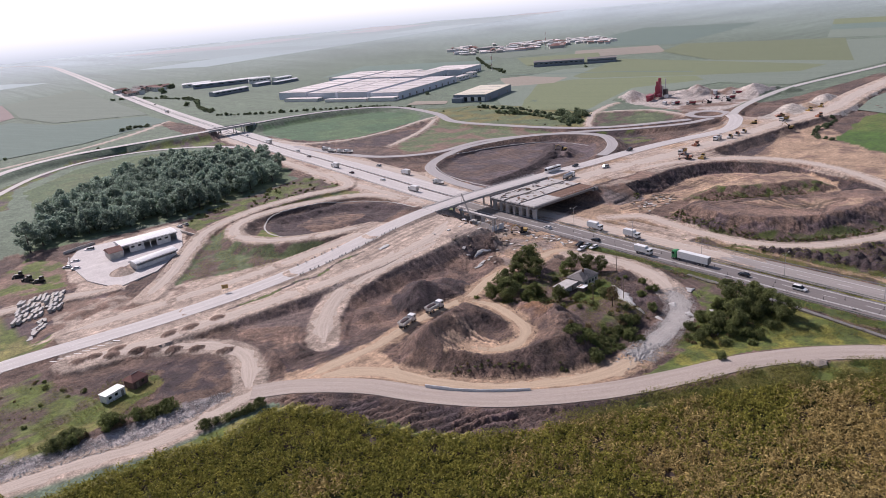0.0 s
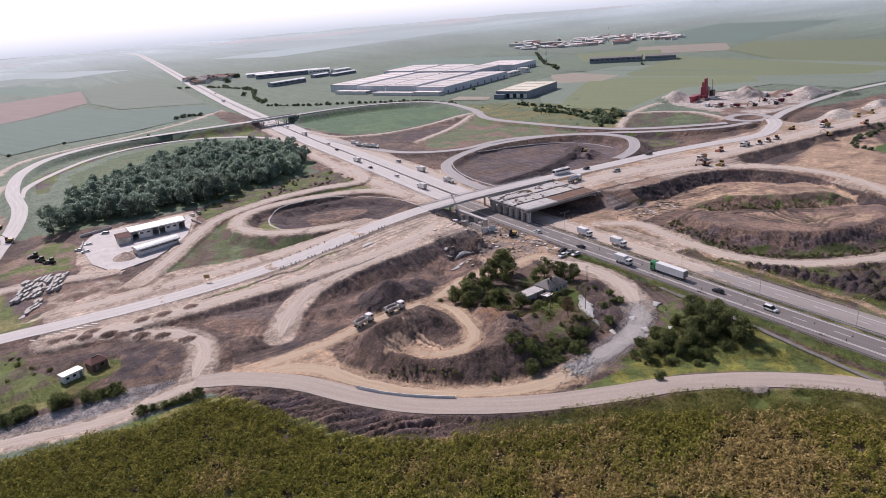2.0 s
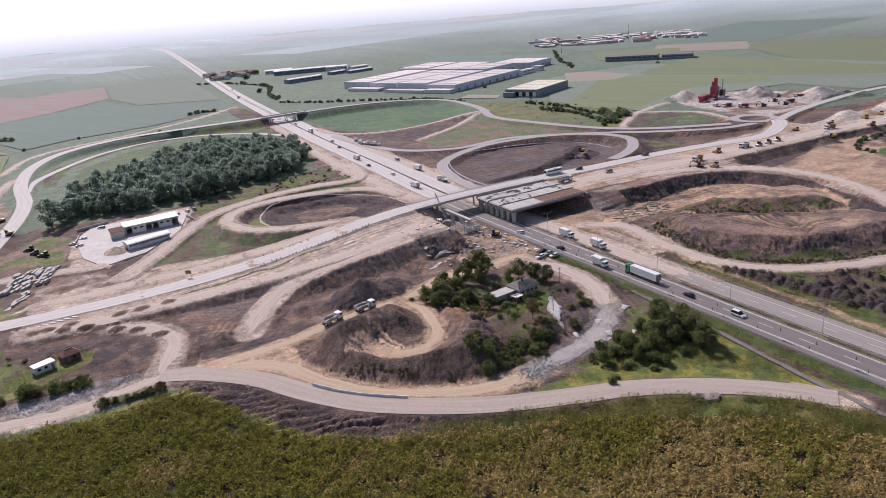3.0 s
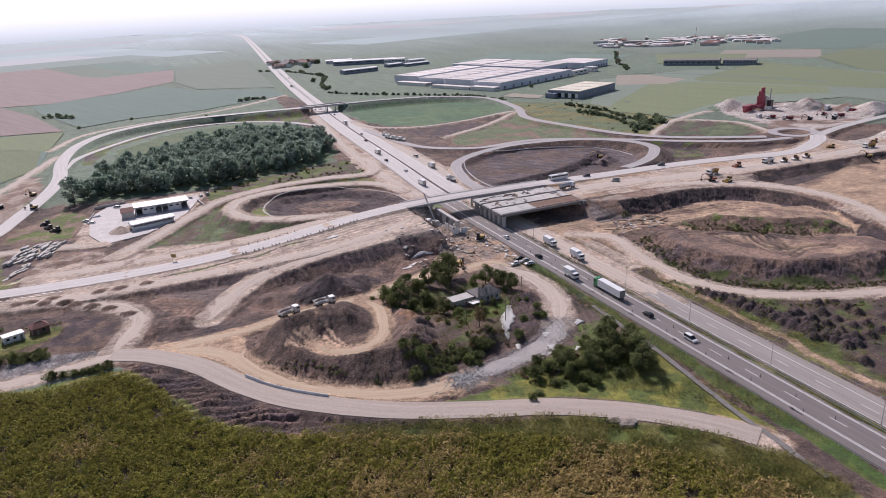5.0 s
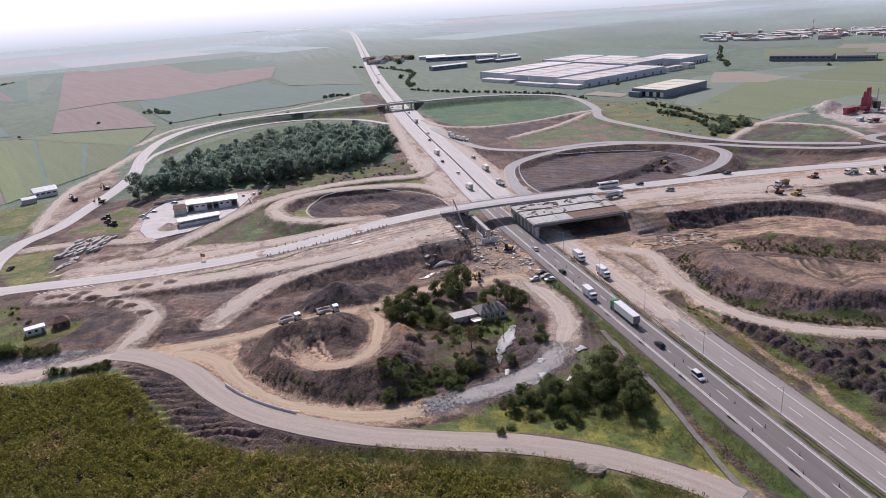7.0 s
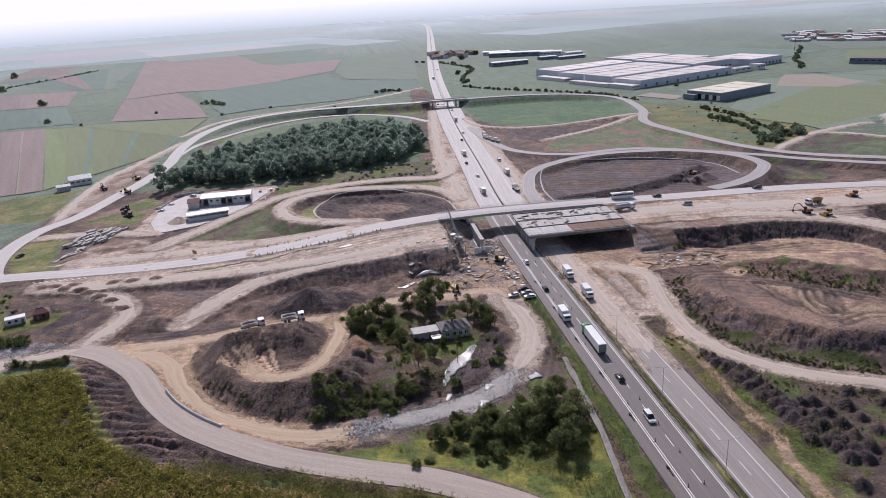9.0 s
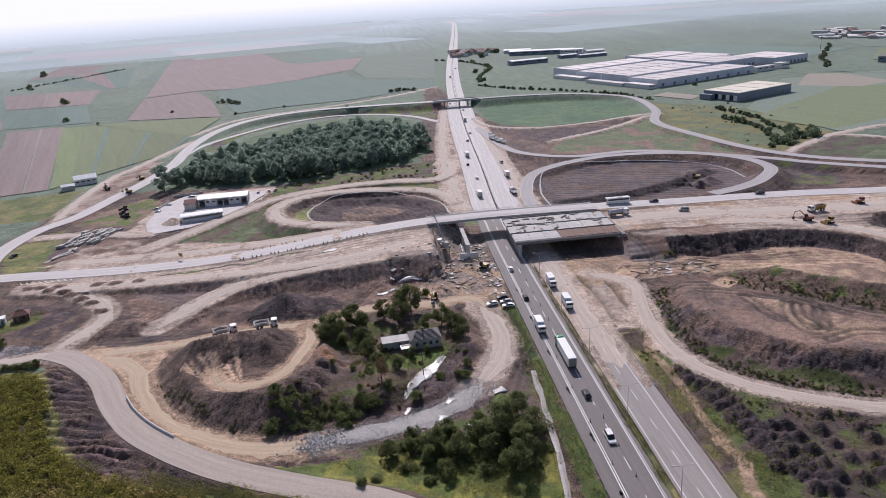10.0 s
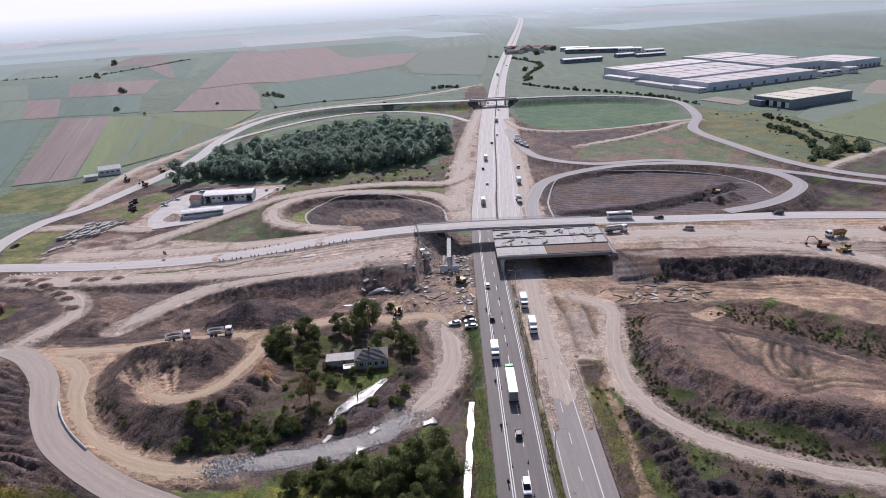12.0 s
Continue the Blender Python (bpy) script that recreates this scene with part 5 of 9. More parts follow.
strips([(-67, 347), (-172, 596), (-128, 602), (-38, 356)], [R, R, S, R], [5, 6, 0.6, 7], 0.0)
strips([(-37, 357), (-126, 596), (6, 580), (6, 438)], [Y, P, G, P, P, G, P, P, G], [8, 8, 1.5, 8, 7, 2, 8, 9, 3], 0.03)
strips([(-330, 330), (-460, 580), (-180, 592), (-72, 344)], [G, P, G, G, M, Y, G], [9, 6, 12, 7, 5, 3, 8], 0.03)
strips([(-330, 604), (-440, 760), (-168, 764), (-110, 618)], [M, G, M, R, G, G], [8, 10, 4, 6, 9, 5], 0.0)
strips([(-410, 770), (-560, 960), (-212, 930), (-166, 768)], [G, R, M, G, R, R], [9, 5, 6, 8, 7, 9], 0.03)
strips([(-215, 940), (-420, 1180), (-250, 1380), (-170, 930)], [G, R, G, M], [8, 5, 7, 6], 0.06)
strips([(-420, 1190), (-480, 1480), (60, 1470), (140, 1198)], [R, M, G, R, R, M, G], [9, 8, 6, 10, 9, 7, 8], 0.0)
strips([(1000, 240), (960, 420), (1300, 560), (1400, 230)], [M, G, P], [6, 5, 6], 0.0)
# the rest of the plain, in a skewed grid of parcels
ax, ay = Vector((0.93, 0.36)), Vector((-0.36, 0.93))
rng = random.Random(11)
v = 1180.0
row = 0
while v < 3400:
    deep = rng.uniform(110, 240) * (1 + v / 4000)
    u = -3200.0
    while u < 4200:
        wide = rng.uniform(70, 300) * (1 + v / 3000)
        a, b = u, u + wide
        c = [ax * a + ay * v, ax * b + ay * v, ax * b + ay * (v + deep), ax * a + ay * (v + deep)]
        cx, cy = sum(p.x for p in c) / 4, sum(p.y for p in c) / 4
        road_x = 214 + (cy - 568) * 0.115
        if math.hypot(cx - 80, cy - 50) < 3230 and cy > 950 and not (min(p.x for p in c) < road_x + 30 and max(p.x for p in c) > road_x - 30) and not (240 < cx < 680 and cy < 1200) and not (-420 < cx < 230 and cy < 1500):
            # parcels beyond 1650 units take the paler haze tier
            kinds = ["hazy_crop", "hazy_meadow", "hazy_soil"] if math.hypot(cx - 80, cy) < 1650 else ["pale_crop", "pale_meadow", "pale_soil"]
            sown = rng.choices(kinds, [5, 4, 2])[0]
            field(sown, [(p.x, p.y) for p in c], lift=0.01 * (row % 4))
        u += wide
    v += deep
    row += 1

# ---- placing things: plan units to metres ----
_all = np.vstack([np.c_[U * PATHS[n], np.full(len(PATHS[n]), U * w / 2)] for n, p, w, m, l in ROADS])


def surface_z(x, y):
    """Height of the road or ground surface at a place in metres."""
    d = np.hypot(_all[:, 0] - x, _all[:, 1] - y)
    near = d < _all[:, 3]
    z = height(x, y)
    return max(z, float(_all[near][d[near].argmin(), 2]) + 0.03) if near.any() else z


def at(px, py, rz=0.0, dz=0.0):
    x, y = U * px, U * py
    return pose(x, y, surface_z(x, y) + dz, 0, 0, rz)


# ---- bridges ----
def cross_bridge():
    """Old road bridge over the motorway: slab deck, edge beams, rails and piers."""
    b = empty("road_bridge", pose(0, 0, 0), "slender old concrete road bridge over the motorway", "bridge")
    line = U * spline([(160, 219.4, 6.1), (182, 220.2, 6.25), (206, 220, 6.1), (225, 219.5, 6)], 2.0)
    def ribbon(y0, y1, z0, z1):
        bm = bmesh.new()
        ring = [[bm.verts.new((p[0], p[1] + dy, p[2] + dz)) for dy, dz in ((y0, z0), (y1, z0), (y1, z1), (y0, z1))] for p in line]
        for a, c in zip(ring, ring[1:]):
            for i in range(4):
                bm.faces.new((a[i], a[(i + 1) % 4], c[(i + 1) % 4], c[i]))
        bm.faces.new(ring[0][::-1])
        bm.faces.new(ring[-1])
        bmesh.ops.recalc_face_normals(bm, faces=bm.faces[:])
        return bm
    part("deck", ribbon(-5.6, 5.6, -0.9, 0.0), concrete, b)
    part("road_surface", ribbon(-4.4, 4.4, 0.0, 0.06), asphalt_pale, b, "pale worn asphalt")
    for s in (-1, 1):
        part("edge_beam", ribbon(min(s * 5.7, s * 5.1), max(s * 5.7, s * 5.1), -0.35, 0.28), concrete, b)
        part("footway", ribbon(min(s * 5.1, s * 4.4), max(s * 5.1, s * 4.4), 0.0, 0.16), concrete, b)
        bm = bmesh.new()
        for p in line[::2]:
            tube_bm((p[0], p[1] + s * 5.4, p[2] + 0.25), (p[0], p[1] + s * 5.4, p[2] + 1.25), 0.04, n=5, bm=bm)
        for h in (0.65, 0.95, 1.25):
            for p, q in zip(line, line[1:]):
                tube_bm((p[0], p[1] + s * 5.4, p[2] + h), (q[0], q[1] + s * 5.4, q[2] + h), 0.03, n=4, bm=bm, caps=False)
        part("railing", bm, steel, b, "thin grey steel railing")
    for px in (171.5, 192.2, 206.5):
        for dy in (-3, 3):
            part("pier", tube_bm((U * px, U * 220 + dy, -0.8), (U * px, U * 220 + dy, U * 6.1 - 0.85), 0.55, n=14), concrete, b)
        part("pier_cap", box_bm(U * px, U * 220, U * 6.1 - 1.25, 1.3, 9.5, 0.8, 0.08), concrete, b)
    for px in (159.6, 225.4):
        part("abutment", box_bm(U * px, U * 219.5, 3.2, 2.0, 12.5, 7.6, 0.05), concrete, b)
    return b


def new_bridge():
    """Unfinished twin bridge: rows of columns, beams, partly cast deck and rusty formwork."""
    b = empty("unfinished_bridge", pose(0, 0, 0), "unfinished concrete bridge with rusty formwork panels on its deck", "bridge")
    x0, x1, y0, y1, z = U * 188.2, U * 225.6, U * 188, U * 213.8, U * 5.5
    part("deck", box_bm((x0 + x1) / 2, (y0 + y1) / 2, z - 0.2, x1 - x0, y1 - y0, 0.4, 0.05), concrete, b)
    # three carriage strips of slabs with open joints between them
    for k, (a, c) in enumerate(((y0 + 0.4, y0 + 10.0), (y0 + 10.8, y0 + 20.6), (y0 + 21.4, y1 - 0.4))):
        xs = np.linspace(x0 + 0.4, x1 - 0.4, 8)
        for i in range(7):
            rusty = k == 0 and i > 2
            part("formwork_panel" if rusty else "deck_slab", box_bm((xs[i] + xs[i + 1]) / 2, (a + c) / 2, z + 0.12 + random.uniform(-0.02, 0.02), xs[i + 1] - xs[i] - 0.15, c - a, 0.24, 0.03), rust if rusty else (concrete if random.random() < 0.75 else plaster), b)
        part("upstand", box_bm((x0 + x1) / 2, c + 0.4, z + 0.3, x1 - x0, 0.25, 0.6), concrete_dark, b)
    for i in range(9):
        y = y0 + 0.9 + i * (y1 - y0 - 1.8) / 8
        part("girder", box_bm((x0 + x1) / 2, y, z - 1.0, x1 - x0 - 0.6, 0.7, 1.2, 0.04), concrete_dark if i == 0 else concrete, b)
    for px in (x0 + 2.2, x1 - 1.2):
        part("cap_beam", box_bm(px, (y0 + y1) / 2, z - 1.95, 1.5, y1 - y0 - 0.6, 0.8, 0.05), concrete, b)
    for i in range(7):
        y = y0 + 1.6 + i * (y1 - y0 - 3.2) / 6
        part("column", box_bm(x0 + 2.2, y, (z - 2.3 - 0.6) / 2, 1.1, 1.5 if i % 2 else 2.4, z - 1.7, 0.08), concrete, b)
    part("abutment", box_bm(x1 + 0.2, (y0 + y1) / 2, z / 2 - 0.6, 2.0, y1 - y0 + 2, z + 0.6, 0.05), concrete_dark, b)
    for s in (y0 + 0.15, y1 - 0.15):
        bm = bmesh.new()
        for x in np.arange(x0 + 1, x1, 2.6):
            tube_bm((x, s, z + 0.1), (x, s, z + 1.2), 0.035, n=4, bm=bm)
        tube_bm((x0, s, z + 1.15), (x1, s, z + 1.15), 0.03, n=4, bm=bm)
        part("guard_rail", bm, steel, b, "temporary thin steel guard rail")
    return b


def far_bridge():
    b = empty("motorway_overpass", pose(0, 0, 0), "low concrete overpass across the motorway far off", "bridge")
    xa, xb, y, z = U * 190, U * 228, U * 543, U * 5.6
    part("deck", box_bm((xa + xb) / 2, y, z - 0.6, xb - xa, 11, 1.1, 0.05), concrete, b)
    part("road_surface", box_bm((xa + xb) / 2, y, z + 0.0, xb - xa, 8.6, 0.1), asphalt_pale, b)
    for s in (-1, 1):
        part("parapet", box_bm((xa + xb) / 2, y + s * 5.3, z + 0.35, xb - xa, 0.3, 0.9, 0.03), concrete, b)
    for px in (U * 199.5, U * 212, U * 219):
        for dy in (-3.2, 3.2):
            part("pier", tube_bm((px, y + dy, -0.8), (px, y + dy, z - 1.1), 0.5, n=10), concrete, b)
    for px, s in ((xa, 1), (xb, -1)):
        part("abutment", prism_bm([(px - 1, -0.8), (px + 1, -0.8), (px + 1, z - 0.2), (px - 1, z - 0.2)], y - 6, y + 6), concrete, b)
        part("wing_slope", prism_bm([(px, -0.6), (px + s * 7, -0.6), (px, z - 1.2)], y - 6, y + 6), concrete, b)
    return b


cross_bridge()
new_bridge()
far_bridge()


# ---- road furniture ----
def road_marking(name, line, width, dash=0.0, gap=0.0, lift=0.035, label="white road line", material=None):
    """A painted line along a path in metres, whole or dashed, 3 mm thick."""
    s = np.r_[0, np.cumsum(np.linalg.norm(np.diff(line[:, :2], axis=0), axis=1))]
    n = max(2, int(s[-1] / 2.0))
    t = np.linspace(0, s[-1], n)
    if dash:
        t = np.sort(np.concatenate([np.arange(0, s[-1] - dash, dash + gap), np.arange(0, s[-1] - dash, dash + gap) + dash]))
    p = np.c_[[np.interp(t, s, line[:, k]) for k in range(3)]].T
    d = np.c_[[np.interp(np.minimum(t + 0.5, s[-1]), s, line[:, k]) - np.interp(np.maximum(t - 0.5, 0), s, line[:, k]) for k in range(2)]].T
    d /= np.linalg.norm(d, axis=1)[:, None] + 1e-9
    nr = np.c_[-d[:, 1], d[:, 0], np.zeros(len(d))] * width / 2
    up = np.array([0, 0, lift])
    vs = np.stack([p + nr + up, p - nr + up], 1).reshape(-1, 3)
    q = [(2 * i, 2 * i + 1, 2 * i + 3, 2 * i + 2) for i in range(0, len(p) - 1, 2 if dash else 1)]
    ob = big_mesh(name, vs, np.array(q)[:, ::-1], material or line_paint)
    return tagged(ob, label, "road marking", kind="structure")


def offset(line, w):
    d = np.gradient(line[:, :2], axis=0)
    d /= np.linalg.norm(d, axis=1)[:, None] + 1e-9
    out = line.copy()
    out[:, 0] += d[:, 1] * w
    out[:, 1] -= d[:, 0] * w
    out[:, 2] -= 0.02 * abs(w)
    return out


def clip_line(line, lo, hi):
    return line[(line[:, 1] > lo) & (line[:, 1] < hi)]


west, east = U * PATHS["motorway_west_carriageway"], U * PATHS["motorway_east_carriageway"]
west_far, east_far = [U * np.vstack([PATHS["motorway_%s_carriageway_far" % k][:-1], PATHS["motorway_%s_distant" % k]]) for k in ("west", "east")]
w_near, e_near = clip_line(west, -120, 300), clip_line(east, -120, 165)
w_f, e_f = clip_line(west_far, 295, 1600), clip_line(east_far, 295, 1600)
for near, w, dash, gap, wd in ((w_near, -3.2, 0, 0, 0.26), (w_near, -2.65, 0, 0, 0.22), (w_near, 1.15, 5, 9, 0.22), (w_near, 5.0, 0, 0, 0.26), (w_near, 5.5, 0, 0, 0.16), (e_near, 2.4, 0, 0, 0.24), (e_near, -1.3, 5, 9, 0.2), (e_near, -5.0, 0, 0, 0.22),
                               (w_f, -3.2, 0, 0, 0.3), (w_f, 1.0, 5, 9, 0.3), (w_f, 5.0, 0, 0, 0.3), (e_f, -4.6, 0, 0, 0.3), (e_f, -0.6, 5, 9, 0.3), (e_f, 3.4, 0, 0, 0.3)):
    road_marking("line_marking", offset(near, w), wd, dash, gap, label="white painted dashed lane line" if dash else "white painted edge line")
xw = U * PATHS["cross_road_west"]
xe = U * PATHS["cross_road_east"]
for l_ in (xw[20:], xe):
    for w, dash, gap in ((-4.3, 0, 0), (4.3, 0, 0), (0, 4, 6)):
        road_marking("line_marking", offset(l_, w), 0.22, dash, gap, label="white painted line on the cross road")
for k in range(9):
    t = 16 + 2.1 * k
    road_marking("hatch_marking", np.array([[U * t, U * 206.3, U * 0.55 + 0.1], [U * (t + 1.6), U * 204.6, U * 0.6 + 0.1]]), 0.5, label="white painted hatch bar on the junction")


def arrow_marking(px, py):
    bm = bmesh.new()
    pts = [(-0.12, -2), (0.12, -2), (0.12, 0.6), (0.45, 0.6), (0, 2), (-0.45, 0.6), (-0.12, 0.6)]
    f = bm.faces.new([bm.verts.new((x, y, 0.0)) for x, y in pts])
    bmesh.ops.solidify(bm, geom=[f], thickness=-0.01)
    me = bpy.data.meshes.new("arrow_marking")
    bm.to_mesh(me)
    bm.free()
    me.materials.append(line_paint)
    ob = new("arrow_marking", me)
    ob.matrix_basis = pose(U * px, U * py, 0.05)
    tagged(ob, "white painted lane arrow on asphalt", "road marking", kind="structure")


for py in (48, 66, 84, 102, 120, 140, 160):
    arrow_marking(182.9, py)


def crash_barrier(line, step=4.0, label="galvanised steel crash barrier beside the carriageway"):
    """W-beam on short posts."""
    b = empty("crash_barrier", pose(0, 0, 0), label, "crash barrier", group="crash barriers")
    bm = bmesh.new()
    prof = [(0.0, 0.45), (0.06, 0.52), (0.0, 0.6), (0.06, 0.68), (0.0, 0.76), (-0.03, 0.6)]
    d = np.gradient(line[:, :2], axis=0)
    d /= np.linalg.norm(d, axis=1)[:, None] + 1e-9
    ring = [[bm.verts.new((p[0] + e[1] * a, p[1] - e[0] * a, p[2] + h)) for a, h in prof] for p, e in zip(line, d)]
    for a, c in zip(ring, ring[1:]):
        for i in range(6):
            bm.faces.new((a[i], a[(i + 1) % 6], c[(i + 1) % 6], c[i]))
    part("beam", bm, steel, b)
    s = np.r_[0, np.cumsum(np.linalg.norm(np.diff(line[:, :2], axis=0), axis=1))]
    bm = bmesh.new()
    for t in np.arange(0, s[-1], step):
        p = [np.interp(t, s, line[:, k]) for k in range(3)]
        box_bm(p[0] - 0.06, p[1], p[2] + 0.15, 0.1, 0.08, 1.1, bm=bm)
    ps = part("support", bm, steel, b)
    ps["kind"] = "stuff"
    return b


crash_barrier(offset(clip_line(west, -120, 262), -6.9))
crash_barrier(offset(clip_line(west, -120, 292), 6.9))
crash_barrier(offset(clip_line(np.vstack([east, U * PATHS["motorway_east_dirt_lane"][PATHS["motorway_east_dirt_lane"][:, 1] > 136]]), -120, 232), -6.2))
crash_barrier(offset(clip_line(east, -120, 160), 6.2))
crash_barrier(offset(w_f, 6.6))
crash_barrier(offset(e_f, -6.3))
crash_barrier(offset(w_f, -6.4))


def street_lamp():
    b = empty("street_lamp", pose(0, 0, 0), "grey steel street lamp with two arms in the median", "street lamp", group="median lamps")
    part("base", tube_bm((0, 0, -0.3), (0, 0, 0.5), 0.16, 0.14, n=10), steel, b)
    part("pole", tube_bm((0, 0, 0.4), (0, 0, 9.2), 0.10, 0.055, n=10), steel, b)
    for s in (-1, 1):
        arm = part("arm", tube_bm((0, 0, 9.1), (s * 1.9, 0, 9.6), 0.045, 0.035, n=7), steel, b)
        part("lamp_head", box_bm(s * 2.2, 0, 9.62, 0.75, 0.26, 0.13, 0.03), plaster, arm, "pale lamp head")
    return b


lamp = street_lamp()
lamp_y = [36, 63.2, 90, 117, 144, 171]
lamp.matrix_basis = pose(U * 192.4, U * 9, -0.25)
for py in lamp_y:
    copy_thing(lamp, pose(U * 192.4, U * py, -0.25))


def delineator():
    b = empty("delineator_post", pose(0, 0, 0), "dark flexible lane post on a rubber foot", "post", group="lane posts")
    part("foot", tube_bm((0, 0, 0), (0, 0, 0.1), 0.28, 0.2, n=10), rubber, b)
    part("post", tube_bm((0, 0, 0.1), (0, 0, 1.05), 0.07, 0.06, n=8), dark_metal, b)
    return b


dp_ = delineator()
dp_.matrix_basis = pose(U * 186 + 1.5, U * 30, 0.0)
for k in range(15):
    copy_thing(dp_, pose(U * 186 + 1.5, U * (42 + 9.6 * k), 0.0))
for k in range(9):
    copy_thing(dp_, pose(U * 186 - 2.4, U * (47 + 14 * k), -0.03))


def barrel():
    b = empty("traffic_barrel", pose(0, 0, 0), "dark weighted traffic barrel along the cross road", "barrel", group="traffic barrels")
    part("body", tube_bm((0, 0, 0), (0, 0, 0.62), 0.27, 0.23, n=12), dark_metal, b)
    part("band", tube_bm((0, 0, 0.30), (0, 0, 0.46), 0.265, 0.25, n=12), line_paint, b, "pale reflective band")
    return b


bar = barrel()
first = True
for off, t0, t1, step in ((4.9, 92, 140, 2.1), (-4.9, 97, 114, 2.3)):
    lo = offset(xw, off)
    for px in np.arange(t0, t1, step):
        i = np.abs(lo[:, 0] - U * px).argmin()
        m = pose(lo[i, 0] + random.uniform(-0.3, 0.3), lo[i, 1] + random.uniform(-0.3, 0.3), surface_z(lo[i, 0], lo[i, 1]))
        if first:
            bar.matrix_basis, first = m, False
        else:
            copy_thing(bar, m)


# small heaps of tipped aggregate on the field side of the new loop road
def gravel_heap(px, py, radius, tall, seed):
    r_ = np.random.RandomState(seed)
    bm = bmesh.new()
    n, rings = 22, 7
    top = bm.verts.new((r_.uniform(-0.2, 0.2), r_.uniform(-0.2, 0.2), tall))
    last = None
    for k in range(1, rings + 1):
        f = k / rings
        ring = []
        for i in range(n):
            a = 2 * math.pi * i / n
            r = radius * f * (1 + 0.16 * math.sin(2 * a + seed) + 0.09 * math.sin(5 * a + 2 * seed) + r_.uniform(-0.05, 0.05))
            z = tall * (1 - f) ** 0.85 + r_.uniform(-0.06, 0.06) if k < rings else -0.5
            ring.append(bm.verts.new((r * math.cos(a), r * math.sin(a), z)))
        for i in range(n):
            j = (i + 1) % n
            bm.faces.new((top, ring[i], ring[j]) if last is None else (last[i], ring[i], ring[j], last[j]))
        last = ring
    ob = part("gravel_heap", bm, gravel_pile, None)
    ob.matrix_basis = at(px, py)
    return tagged(ob, "small tipped heap of pale gravel beside the road", "gravel heap", group="gravel heaps")


gravel_heap(147.4, 62.2, 1.9, 0.75, 3)
gravel_heap(149.8, 60.5, 2.6, 0.5, 8)


# long segmented barrier between the two tracks of the south-west loop
def block_barrier():
    pts = U * spline([(80.4, 118.4, 0), (83.5, 113.2, 0), (87.4, 108.2, 0), (91.8, 103.6, 0), (96.2, 99.6, 0)], 2.3)
    for i, (p, q) in enumerate(zip(pts, pts[1:])):
        a = math.degrees(math.atan2(q[1] - p[1], q[0] - p[0]))
        x, y = (p[0] + q[0]) / 2, (p[1] + q[1]) / 2
        b = empty("barrier_block", pose(x, y, max(height(x, y), surface_z(x, y)), 0, 0, a), "white concrete barrier block with a dark underside", "barrier", group="barrier row")
        L = math.hypot(*(q - p)[:2]) - 0.06
        part("body", prism_bm([(-0.3, 0), (0.3, 0), (0.22, 0.25), (0.1, 0.8), (-0.1, 0.8), (-0.22, 0.25)], -L / 2, L / 2), white_wall, b).matrix_basis = pose(0, 0, 0, 0, 0, -90)


block_barrier()


# ---- vehicles, nose towards +y ----
def wheel(parent, x, y, r, w=0.28):
    t = part("wheel", tube_bm((x - w / 2, y, r), (x + w / 2, y, r), r, n=14), rubber, parent)
    part("rim", tube_bm((x - w / 2 - 0.01, y, r), (x + w / 2 + 0.01, y, r), r * 0.55, n=10), steel, t)
    return t


def car(paint_mat, label, m, group="", van=False):
    c = empty("car", m, label, "van" if van else "car", group)
    L, W, Hc = (4.9, 1.9, 1.9) if van else (4.4, 1.78, 1.42)
    side = [(-L / 2, 0.35), (L / 2, 0.35), (L / 2, 0.62), (L / 2 - 0.15, 0.82), (L * 0.22, 0.95), (-L / 2 + 0.1, 0.98), (-L / 2, 0.75)]
    bm = prism_bm([(y, z) for y, z in side], -W / 2, W / 2)
    bmesh.ops.rotate(bm, verts=bm.verts[:], matrix=Matrix.Rotation(radians(90), 3, "Z"))
    bmesh.ops.bevel(bm, geom=bm.edges[:], offset=0.07, segments=2, affect="EDGES")
    part("body", bm, paint_mat, c)
    k0, k1 = (-L / 2 + 0.15, L * 0.3) if van else (-L * 0.42, L * 0.24)
    def cab(lo, hi, inset, z0, z1, mat_, nm):
        bm = bmesh.new()
        g = [(-W / 2 + 0.08, k0), (W / 2 - 0.08, k0), (W / 2 - 0.08, k1), (-W / 2 + 0.08, k1)]
        top = [(-W / 2 + 0.24, k0 + lo), (W / 2 - 0.24, k0 + lo), (W / 2 - 0.24, k1 - hi), (-W / 2 + 0.24, k1 - hi)]
        a = [bm.verts.new((x, y, z0)) for x, y in g]
        b_ = [bm.verts.new((x, y, z1)) for x, y in top]
        bm.faces.new(a[::-1])
        bm.faces.new(b_)
        for i in range(4):
            bm.faces.new((a[i], a[(i + 1) % 4], b_[(i + 1) % 4], b_[i]))
        return part(nm, bm, mat_, c)
    cab(0.3, 0.95, 0, 0.93, Hc - 0.08, glass_dark, "cabin_glass")
    part("roof", box_bm(0, (k0 + 0.3 + k1 - 0.95) / 2, Hc - 0.06, W - 0.46, k1 - k0 - 1.2, 0.1, 0.04), paint_mat, c)
    for s in (-1, 1):
        for y in (-L * 0.3, L * 0.3):
            wheel(c, s * (W / 2 - 0.1), y, 0.32, 0.2)
        part("headlight", box_bm(s * 0.65, L / 2 - 0.04, 0.66, 0.32, 0.1, 0.14, 0.02), white_paint, c)
        part("tail_light", box_bm(s * 0.68, -L / 2 + 0.02, 0.78, 0.26, 0.08, 0.14, 0.02), red_paint, c)
    return c


